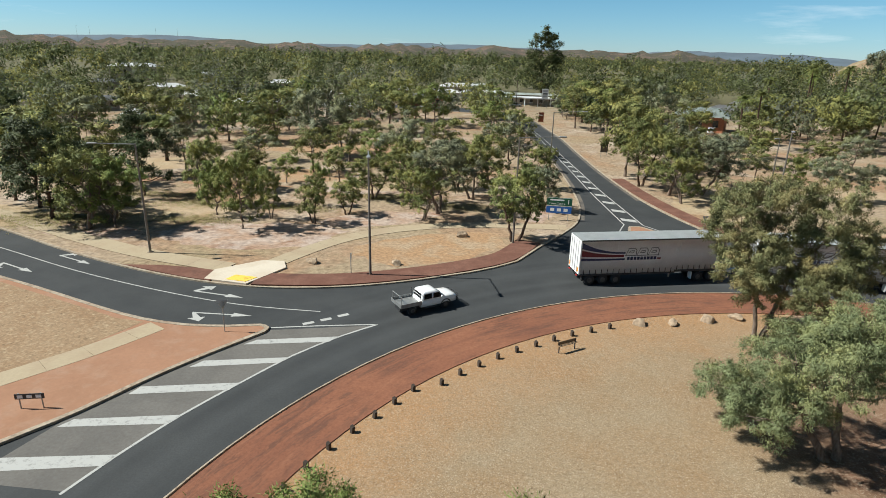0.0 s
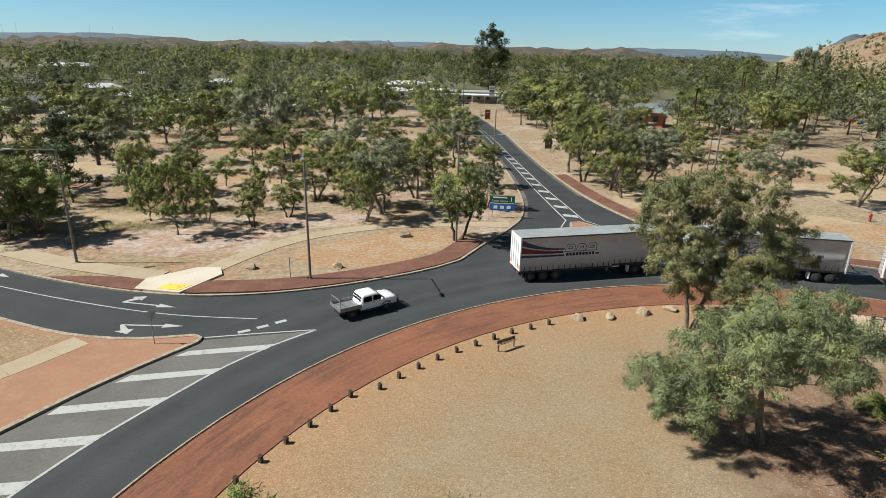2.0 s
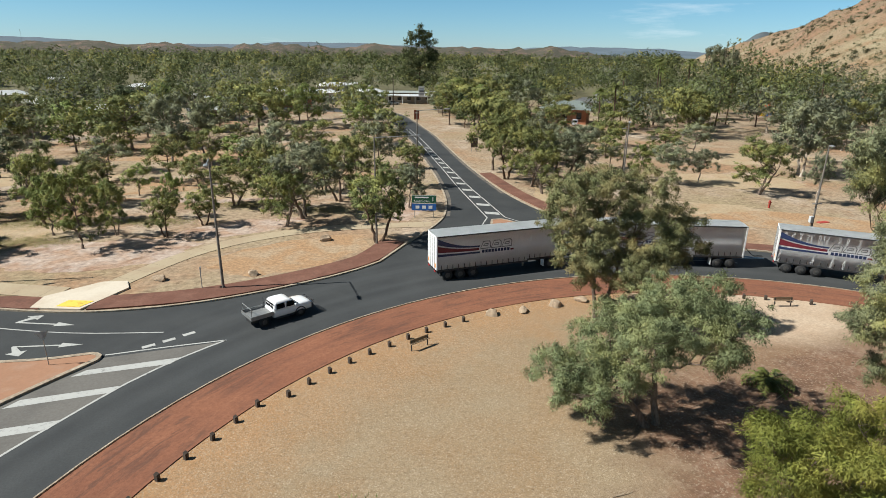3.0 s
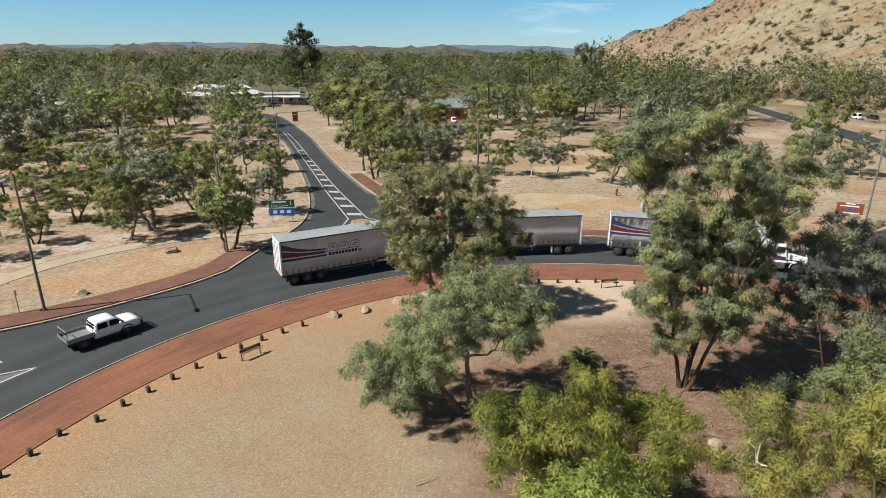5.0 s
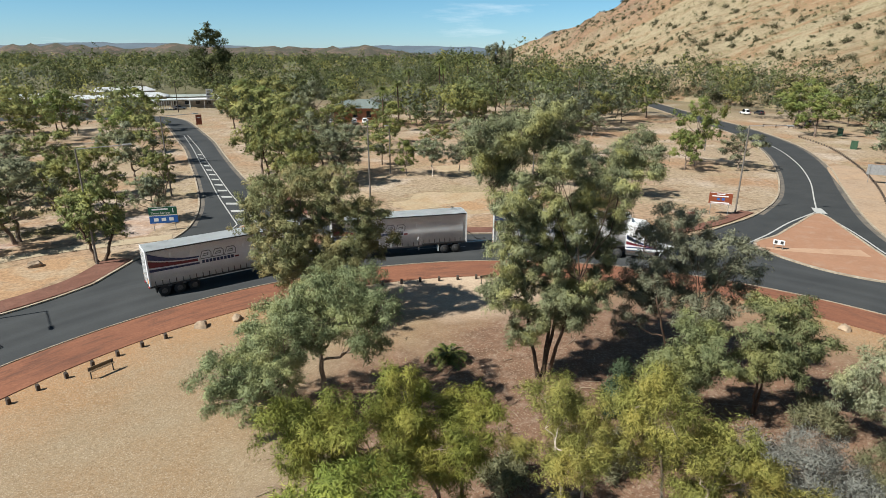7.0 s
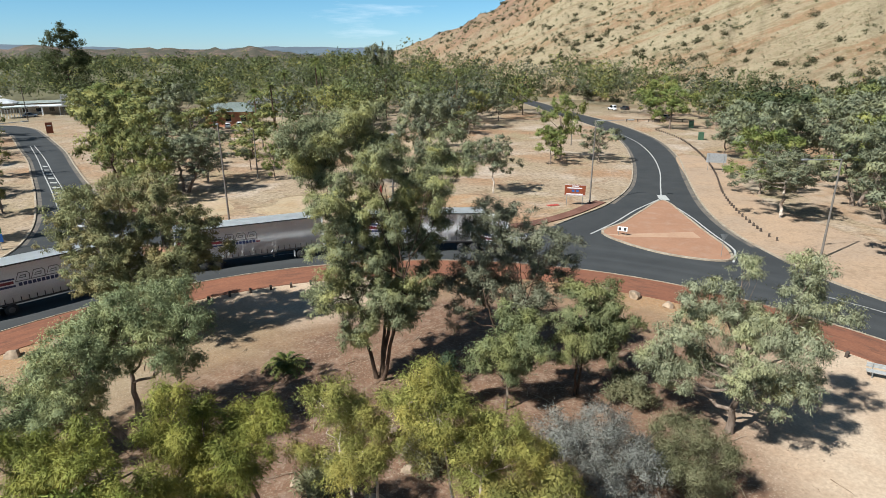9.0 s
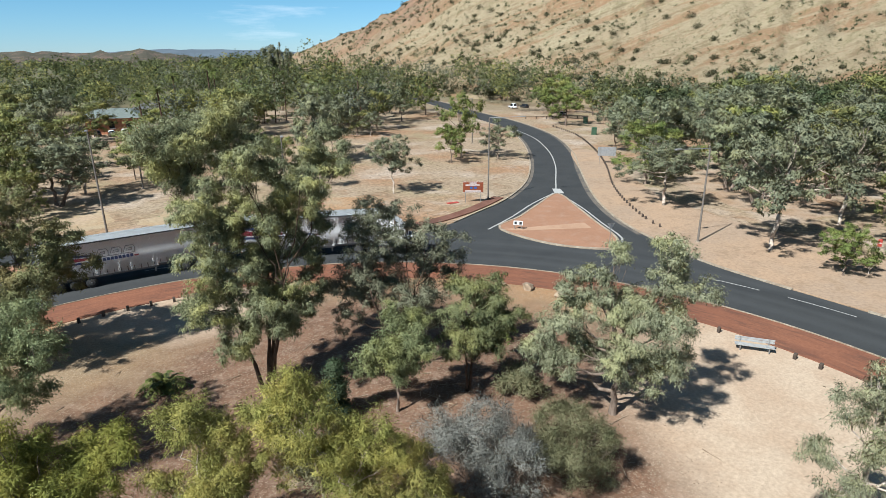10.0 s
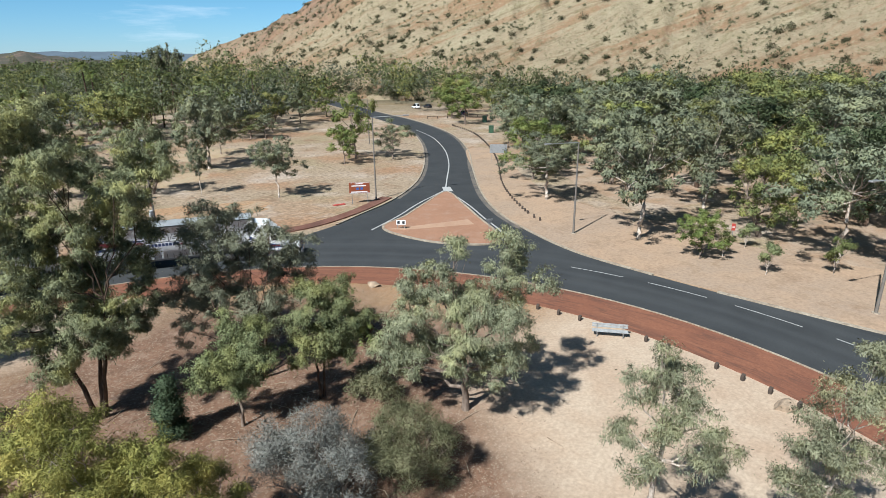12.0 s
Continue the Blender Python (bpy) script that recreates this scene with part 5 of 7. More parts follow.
PLACES = [
    (-45.2, 62.9, 10.7, 9.3, 0), (-51.4, 66.2, 12.8, 13, 5), (-44.6, 67.9, 6.7, 8.2, 0), (-27.7, 65.2, 9.7, 6.3, 3), (-41, 83, 4.9, 4.2, 0), (-36.1, 75.6, 10.3, 6.5, 0), (-29.4, 76.6, 5.6, 4.5, 3),
    (-25.8, 69.7, 7, 3.6, 0), (-16.8, 73, 5.2, 5.4, 2), (-21.6, 77.1, 6.5, 3.2, 3), (-15.1, 82.7, 6.8, 8.6, 0), (-4.8, 75.3, 10.3, 11.2, 4), (-0.7, 84.1, 9.4, 9, 0), (4.3, 63.9, 9.6, 8.8, 2),
    (-9.4, 80.1, 10.2, 7, 0), (-24.7, 142.1, 5, 4.6, 2), (-32.5, 116.1, 14, 13, 1), (-27, 117.2, 9.5, 12, 4), (-45.3, 132.9, 12.5, 16, 0), (33.6, 155.1, 13.4, 17, 0), (27.2, 97.2, 11.5, 9.5, 2),
    (30.4, 85.8, 8, 6.6, 0), (34.9, 92, 9.8, 12.5, 4), (26.6, 105, 13.8, 12, 0), (29.8, 91.2, 11, 9, 0), (50.1, 94, 6.8, 5.3, 3), (53.5, 90, 7.5, 6.8, 1), (59, 90.6, 6.3, 6, 1),
    (49.2, 104.6, 6.4, 6, 0), (39.8, 97.5, 9.6, 12, 1), (64.2, 82.5, 9.5, 10, 0), (81.1, 94.3, 13.5, 12, 1), (87.9, 143.5, 7.9, 10.4, 0), (110.7, 124.5, 6.5, 11, 0), (74.5, 64, 9.4, 8.2, 1),
    (116, 152.3, 13.4, 15, 1), (112.8, 121.5, 6.8, 8.6, 1), (105, 79.5, 13.4, 9.8, 3), (109.3, 73.3, 8, 8.8, 4), (99.5, 77, 7.7, 7.4, 3), (96.6, 31, 10, 12.5, 1), (86.2, 13.4, 14.5, 13, 1),
    (166, 97, 11.9, 14, 3), (83.1, 5.8, 5.5, 5.3, 3), (102.8, 11.1, 14.1, 13.7, 1), (90.2, -5.2, 13.1, 13, 1), (68.6, 75.4, 8.2, 4.2, 1), (82.6, 97, 14.3, 12, 1), (95.1, 2.5, 10.8, 10, 0),
    (107.2, -6.2, 13.3, 15, 5), (177.5, 111, 14.2, 16, 3), (-62, 74, 12, 12, 5), (-56.5, 71, 13, 12, 2), (-42.1, 63.6, 9, 8, 3), (-57, 84, 10, 10, 2), (-72, 92, 11, 12, 0), (-50, 98, 9, 9, 4), (-64, 118, 12, 12, 0),
(-34, 85, 7, 7, 0), (-47, 79, 9, 8, 5), (-28, 99, 8, 8, 2), (-41, 109, 9, 9, 0), (-14, 119, 9, 9, 4), (-24, 110, 8, 8, 0), (-3, 90, 8, 7, 2), (-33, 70.5, 7.5, 5.5, 3), (-12, 88, 7, 6, 0), (-20, 68.5, 6, 5, 2), (-7, 71.5, 8, 7, 0), (-55, 92, 11, 11, 5), (-38, 100, 7, 8, 4), (-12, 98, 9, 10, 4), (2, 97, 9, 9, 0), (6, 108, 10, 10, 4), (-6, 112, 9, 10, 0), (9, 124, 10, 9, 0), (3, 140, 10, 10, 3),
    (-18, 106, 7, 8, 3), (-22, 92, 6, 6, 0), (-30, 90, 5, 5, 3), (10.2, 92, 8, 6, 0), (9, 79, 6.5, 6, 4), (32, 118, 11, 11, 0), (38, 112, 10, 10, 4),
    (44, 124, 11, 11, 0), (36, 134, 12, 12, 0), (54, 118, 8, 9, 2), (64, 112, 7, 8, 2), (74, 118, 8, 9, 4), (60, 130, 9, 10, 0), (92, 108, 8, 8, 1),
    (108, 40, 11, 12, 3), (112, 28, 13, 13, 4), (106, 22, 10, 11, 4), (118, 16, 13, 14, 2), (124, 30, 12, 12, 1), (128, 48, 13, 13, 1), (112, 4, 12, 13, 0),
    (34, 190, 13, 13, 3), (42, 180, 14, 14, 0), (38, 204, 13, 13, 0), (50, 196, 14, 14, 4), (36, 172, 12, 12, 3), (46, 214, 14, 13, 0), (31, 214, 9, 9, 4), (7, 178, 11, 11, 3), (2, 190, 12, 12, 0), (5, 164, 10, 10, 0),
    (104, -16, 13, 14, 4), (92, -18, 11, 11, 3), (118, -10, 13, 14, 5), (98, -30, 12, 12, 4), (140, 56, 12, 13, 2),
]
far_park = []
for i, (fo, wo) in enumerate(((L_PARK, B_GREY), (L_PARKGREY, B_PALE), (L_PARK, B_DARK), (L_LIME, B_GREY), (L_PARKGREY, B_GREY), (L_DARK, B_DARK))):
    far_park.append(make_tree("tree", ("olive-green eucalypt", "pale grey-green gum", "drooping eucalypt", "bright olive-green tree", "grey-green gum", "dark green tree")[i] + " at the edge of the woodland", 60 + i, 10, 9, 0.2, 10, 96, 54, 0.3, 0.2, 0.6, fo, wo, 1, 0.2, (0.3, 0), pose(-120 - 12 * i, 120 + 9 * (i % 3), 0), "woodland edge trees", twigs=0, blob=0.66, spread=0.84, loose=0.1))
trng = np.random.default_rng(5)
for x, y, th, tw, k in PLACES:
    copy_thing((park if math.hypot(x - 18, y + 4) < 104 else far_park)[k], pose(x, y, 0, 0, 0, trng.uniform(0, 360)) @ Matrix.Diagonal((tw / 9, tw / 9, th / 10, 1)))
for o in park:
    o.location = (-96 - 14 * park.index(o), 100 + 9 * (park.index(o) % 3), 0)


for i, (x, y, th) in enumerate(((82.2, -0.4, 3.4), (85.2, 4.2, 2.6), (89.6, 3.1, 3.0), (86.0, -5.4, 3.8))):
    make_tree("tree", "slim green sapling on the sandy verge", 130 + i, th, th * 0.62, 0.3, 4, 60, 40, 0.18, 0.07, 0.7, L_PARK if i % 2 else L_ISLE, B_PALE, 1, 0.045, (0.2, 0), pose(x, y, 0), "verge saplings", twigs=3, blob=0.3, spread=0.8)


def on_road(x, y, gap):
    for ln in (A_LEFT, A_RIGHT, B_LEFT, B_RIGHT, C_TOP):
        for i in range(len(ln) - 1):
            a, b = Vector(ln[i]), Vector(ln[i + 1])
            t = max(0, min(1, (Vector((x, y)) - a).dot(b - a) / (b - a).length_squared))
            if (Vector((x, y)) - a.lerp(b, t)).length < gap:
                return True
    return math.hypot(x - CX, y - CY) < 66


HOUSES = [
    (-42, 190, 20, 12, 8, 3.4, "M_TIN", "M_WALL"), (-83, 154, 10, 16, 8, 3.2, "M_TIN", "M_WALL"), (-102, 214, -15, 13, 9, 3.3, "M_TIN", "M_WALL"), (-200, 353, 0, 26, 12, 7.5, "M_TIN", "M_WALL"),
    (-38, 278, 15, 16, 9, 3.4, "M_TIN", "M_WALL"), (-14, 262, 0, 15, 8, 3.6, "M_TIN", "M_WALL"), (-130, 250, 25, 14, 9, 3.4, "M_TIN", "M_WALL"), (-170, 270, 0, 13, 9, 3.4, "M_GREYTIN", "M_WALL"),
    (-95, 300, 10, 15, 9, 3.5, "M_TIN", "M_WALL"), (-60, 236, -10, 13, 8, 3.3, "M_TIN", "M_WALL"), (-120, 185, 30, 13, 8, 3.2, "M_GREYTIN", "M_WALL"), (-240, 240, 0, 15, 10, 3.4, "M_TIN", "M_WALL"),
    (-4, 292, 5, 24, 10, 4.6, "M_TIN", "M_WALL"), (4, 268, -5, 18, 9, 3.6, "M_TIN", "M_WALL"), (-150, 345, 10, 17, 9, 4.5, "M_TIN", "M_WALL"), (112, 236, -30, 24, 12, 4.0, "M_GREYTIN", "M_WALL"), (92, 212, -25, 20, 9, 3.6, "M_GREYTIN", "M_WALL"),
    (-72, 192, 0, 12, 8, 3.2, "M_TIN", "M_WALL"), (-20, 236, 12, 14, 8, 3.2, "M_GREYTIN", "M_ORWALL"),
]

OPEN = [(19, 193, 12), (20, 228, 16), (26, 262, 20), (61, 168, 8), (66, 180, 11), (108, 205, 9), (112, 222, 9), (150, 181, 10), (156, 189, 9), (141, 170, 8), (2, 258, 22), (186, 113, 9), (196, 140, 8), (176, 108, 12), (172, 98, 8), (164, 92, 10), (128, 108, 22), (110, 104, 20), (-24, 205, 14), (60, 100, 34), (-20, 80, 34), (120, 66, 14), (152, 84, 12)]


def free(x, y, gap=8):
    return not on_road(x, y, gap) and all(math.hypot(x - a, y - b) > r for a, b, r in OPEN)


extra = []
for i in range(1500):
    az, d = trng.uniform(-28, 172), math.sqrt(trng.uniform(88 ** 2, 205 ** 2))
    x, y = CX + d * math.cos(radians(az)), CY + d * math.sin(radians(az))
    lim = np.interp(az, [-28, 20, 30, 50, 80, 110, 150, 172], [88, 92, 130, 150, 145, 150, 135, 112])
    if d > lim and free(x, y) and all(math.hypot(x - a, y - b) > (5.2 if x > 85 and y < 60 else 6.5) for a, b in extra):
        extra.append((x, y))
for x, y in extra[:225]:
    k = int(trng.choice([0, 1, 1, 4, 4, 4, 1, 5] if x > 85 and y < 75 else [0, 0, 1, 2, 3, 4, 4, 5]))
    th = trng.uniform(8, 13.5) * (1.22 if x > 85 and y < 60 else 1)
    tw = th * trng.uniform(0.85, 1.15) * (1.12 if x > 85 and y < 60 else 1)
    copy_thing((park if math.hypot(x - 18, y + 4) < 96 else far_park)[k], pose(x, y, 0, 0, 0, trng.uniform(0, 360)) @ Matrix.Diagonal((tw / 9, tw / 9, th / 10, 1)))


def woods(name, label, d0, d1, count, lobes, leaves, size, foliage, seed, az0=-40, az1=178, hmin=7, hmax=15):
    """Woodland too far off to count: lumpy crowns with ragged leafy edges, in one mesh."""
    rng = np.random.default_rng(seed)
    C, R, outs = [], [], []
    done = 0
    while done < count:
        az, d = rng.uniform(az0, az1), math.sqrt(rng.uniform(d0 ** 2, d1 ** 2))
        x, y = CX + d * math.cos(radians(az)), CY + d * math.sin(radians(az))
        if az < 62 and d > hill_shape(az)[0] + 40 or d < 330 and not free(x, y, 9):
            continue
        th = rng.uniform(hmin, hmax) * (1 + 0.5 * noise.noise((x / 45, y / 45, 2))) * np.interp(az, [30, 38, 60, 70], [1, 1.32, 1.25, 1])
        tw = th * rng.uniform(0.75, 1.1)
        for k in range(lobes):
            a = rng.uniform(0, 6.28)
            lr = tw * rng.uniform(0.2, 0.32)
            q = (tw / 2 - lr) * math.sqrt(rng.uniform(0, 1)) * 1.15
            c = np.array((x + q * math.cos(a), y + q * math.sin(a), th * rng.uniform(0.45, 0.8) - q * 0.25))
            if k == 0:
                c = np.array((x, y, th - lr * 0.9))
            g = rng.normal(size=(leaves, 3))
            g[:, 2] = g[:, 2] * 0.7 + 0.3
            g /= np.linalg.norm(g, axis=1)[:, None]
            for q in g:
                f = rng.uniform(0.7, 1.05)
                C.append((c[0] + q[0] * lr * f, c[1] + q[1] * lr * f, max(0.6, c[2] + q[2] * lr * f * 0.8)))
                R.append(size * 0.55)
                outs.append((q[0], q[1], q[2] + 0.3))
        done += 1
    me = leaf_mesh(name, C, R, 3, size * 0.9, size * 0.68, 0.35, rng, foliage, outs=outs, loose=0.08)
    return tagged(new(name, me), label, "woodland", kind="stuff")


for x, y, r in [(h[0], h[1], h[3] * 0.5 + 4) for h in HOUSES]:
    OPEN.append((x, y, r))
    for f in (0.95, 0.9, 0.85):
        OPEN.append((x * f, y * f, r * 0.9))
woods("woodland", "dense olive-green woodland of eucalypts", 140, 330, 760, 5, 20, 0.7, L_WOOD, 71)
woods("woodland", "grey-green woodland of gums", 140, 330, 400, 5, 20, 0.7, L_WOODGREY, 72)
woods("woodland", "dark green woodland trees among houses", 165, 400, 520, 5, 18, 0.75, L_WOODDARK, 73, hmin=9, hmax=17)
woods("woodland", "far olive-green woodland up to the hills", 330, 1000, 1500, 3, 9, 1.6, L_WOOD, 74, 20, hmin=11, hmax=20)
woods("woodland", "far dark green woodland up to the hills", 330, 1300, 1100, 3, 9, 1.6, L_WOODDARK, 75, 40, hmin=12, hmax=21)


def hill_bushes(name, label, count, s0, s1, per, size, foliage, seed, thin=0.0):
    """Bushes in slanting drifts along the slope, each a low round clump of leaves."""
    rng = np.random.default_rng(seed)
    C, R, outs = [], [], []
    while len(C) < count:
        az, f = rng.uniform(-32, 60), rng.uniform(0.02, 0.98) ** 1.25
        x, y, z = on_hill(az, f)
        along, up = 0.5 * x - 0.87 * y, z - 0.2 * x + 0.35 * y
        drift = noise.noise((along / 70, up / 12, seed)) + 0.5 * noise.noise((along / 14, up / 7, 4))
        if drift + 1.0 * max(0, (az - 25) / 35) * (1 - 0.8 * f) < rng.uniform(-0.32, 0.36) + thin:
            continue
        q = rng.uniform(s0, s1)
        C.append((x, y, z + 0.36 * q))
        R.append(q * 0.66)
        outs.append((0, 0, 0.3))
    ob = new(name, leaf_mesh(name, C, R, per, size, size * 0.8, -0.1, rng, foliage, flat=0.75, outs=outs, loose=0.2))
    return tagged(ob, label, "scrub", kind="stuff")


hill_bushes("hillside_trees", "dark round bushes scattered over the rocky hillside", 620, 1.6, 3.0, 200, 0.52, L_SCRUB, 81, -0.12)
hill_bushes("hillside_scrub", "olive scrub in drifts on the rocky hillside", 3600, 0.8, 1.5, 44, 0.42, L_HILLSCRUB, 82)
hill_bushes("tussocks", "khaki grass tussocks on the stony hillside", 9500, 0.5, 0.95, 11, 0.34, L_TUSSOCK, 83)
# the tall tree that stands over the town
make_tree("tree", "very tall dark spreading tree above the town", 91, 33, 20, 0.06, 22, 420, 30, 0.7, 0.4, 0.2, L_WOODDARK, B_DARK, 1, 0.6, (0, 0), pose(33.5, 303, 0), blob=1.5, spread=0.92, twigs=2, top=1.5)
make_tree("tree", "bare grey tree with pale forked limbs", 93, 14, 10, 0.3, 8, 40, 3, 0.3, 0.12, 0.3, L_PARKGREY, B_PALE, 2, 0.22, (0, 0), pose(163, 179, 0), blob=0.5, spread=0.8, twigs=6)
copy_thing(park[4], pose(133, 206, 0, 0, 0, 140) @ Matrix.Diagonal((1.5, 1.5, 2.6, 1)))


def palm(h, crown, seed, m, label, fronds=26, thick=0.16):
    rng = np.random.default_rng(seed)
    root = tagged(empty("palm", m), label, "palm")
    vs, fs = [], []
    if h > 0.3:
        tube(vs, fs, bent((0, 0, -0.1), (rng.normal() * 0.3, rng.normal() * 0.3, h), rng, 0.05, 6), [thick * 1.25] + [thick] * 6, 8)
        raw("trunk", [tuple(v) for v in vs], fs, B_DARK, root, True)
    vs, fs = [], []
    for i in range(fronds):
        a, e = rng.uniform(0, 6.28), rng.uniform(-0.35, 1.25)
        d = Vector((math.cos(a) * math.cos(e), math.sin(a) * math.cos(e), math.sin(e)))
        pts = [Vector((0, 0, h)) + d * crown * t + Vector((0, 0, -0.55 * crown * t * t)) for t in (0.05, 0.3, 0.55, 0.8, 1.0)]
        side = d.cross(Vector((0, 0, 1))).normalized()
        for j in range(4):
            for sgn in (-1, 1):
                for q in (0.0, 0.5):
                    p = pts[j].lerp(pts[j + 1], q)
                    fw = (pts[j + 1] - pts[j]).normalized()
                    b = len(vs)
                    lf = crown * 0.24 * (1 - 0.4 * j / 4)
                    vs += [p, p + fw * 0.1 * crown, p + (side * sgn + fw * 0.7).normalized() * lf - Vector((0, 0, lf * 0.3))]
                    fs.append((b, b + 1, b + 2))
    raw("crown", [tuple(v) for v in vs], fs, L_PALM, root)
    return root


palm(6.8, 3.8, 1, pose(-57, 105.2, 0), "date palm with a feathery olive crown", 46, 0.3)
palm(0.4, 1.9, 2, pose(28.6, 30.4, 0), "spiky green grass tree on leaf litter", 46)
palm(1.2, 1.8, 3, pose(49.6, 20.4, 0), "small fan palm with yellow-green fronds", 40)
for i, (x, y, h) in enumerate(((92, 172, 15), (97, 180, 13), (104, 176, 15), (110, 168, 13), (116, 172, 12), (122, 166, 11), (84, 178, 12), (126, 160, 11), (100, 166, 10), (66, 152, 9), (72, 156, 10), (134, 156, 12), (-30, 208, 7))):
    palm(h * 1.22, 2.8, 10 + i, pose(x, y, 0), "tall slender fan palm with a small crown", 40, 0.2)


# ---- the road train ----
M_CURTAIN = plain("white_curtain", (0.9, 0.9, 0.895), 0.75, 0, 0.07, 0.7, 8, spec=0.12)
M_NAVY = plain("navy_blue_print", (0.022, 0.04, 0.11), 0.5)
M_MAROON = plain("maroon_print", (0.16, 0.018, 0.03), 0.5)
M_GREYPRINT = plain("grey_print", (0.15, 0.15, 0.16), 0.5)
M_ROOF = plain("pale_grey_roof", (0.55, 0.57, 0.57), 0.5, 0, 0.12, 0.8)
M_CHASSIS = plain("black_chassis", (0.03, 0.03, 0.032), 0.6)
M_CHROME = plain("polished_steel", (0.62, 0.62, 0.62), 0.22, 1.0, 0.1)
M_BLUEDOLLY = plain("blue_painted_steel", (0.12, 0.22, 0.33), 0.5, 0.2)
M_ORANGE = plain("orange_marker", (0.85, 0.3, 0.03), 0.5)
M_REDLAMP = plain("red_lamp", (0.5, 0.02, 0.02), 0.3)


M_RIM = plain("dusty_dark_rim", (0.13, 0.125, 0.12), 0.5, 0.6)


def wheel(x, y, r, w, parent, sgn):
    """A wheel with its tyre and rim; sgn is the side that faces outwards."""
    bm = bmesh.new()
    rod(bm, (x, y - w / 2, r), (x, y + w / 2, r), r, sides=20)
    bmesh.ops.bevel(bm, geom=[e for e in bm.edges if abs(e.verts[0].co.y - e.verts[1].co.y) < 1e-4 and (e.verts[0].co - e.verts[1].co).length < r], offset=r * 0.08, segments=1, affect="EDGES")
    ty = part("tyre", bm, M_BLACK, parent, smooth=True)
    bm = bmesh.new()
    rod(bm, (x, y + sgn * (w / 2 - 0.09), r), (x, y + sgn * (w / 2 + 0.012), r), r * 0.58, r * 0.5, 16)
    rod(bm, (x, y + sgn * (w / 2), r), (x, y + sgn * (w / 2 + 0.07), r), r * 0.2, r * 0.15, 10)
    part("rim", bm, M_RIM, ty)
    return ty


def curve_band(x0, x1, lower, upper, y, n=14):
    """A printed band on the curtain: both edges are given as functions of 0 to 1."""
    bm = bmesh.new()
    rows = []
    for i in range(n + 1):
        t = i / n
        x = x0 + (x1 - x0) * t
        rows.append((bm.verts.new((x, y, lower(t))), bm.verts.new((x, y, upper(t)))))
    for a, b in zip(rows, rows[1:]):
        bm.faces.new((a[0], b[0], b[1], a[1]))
    return bm


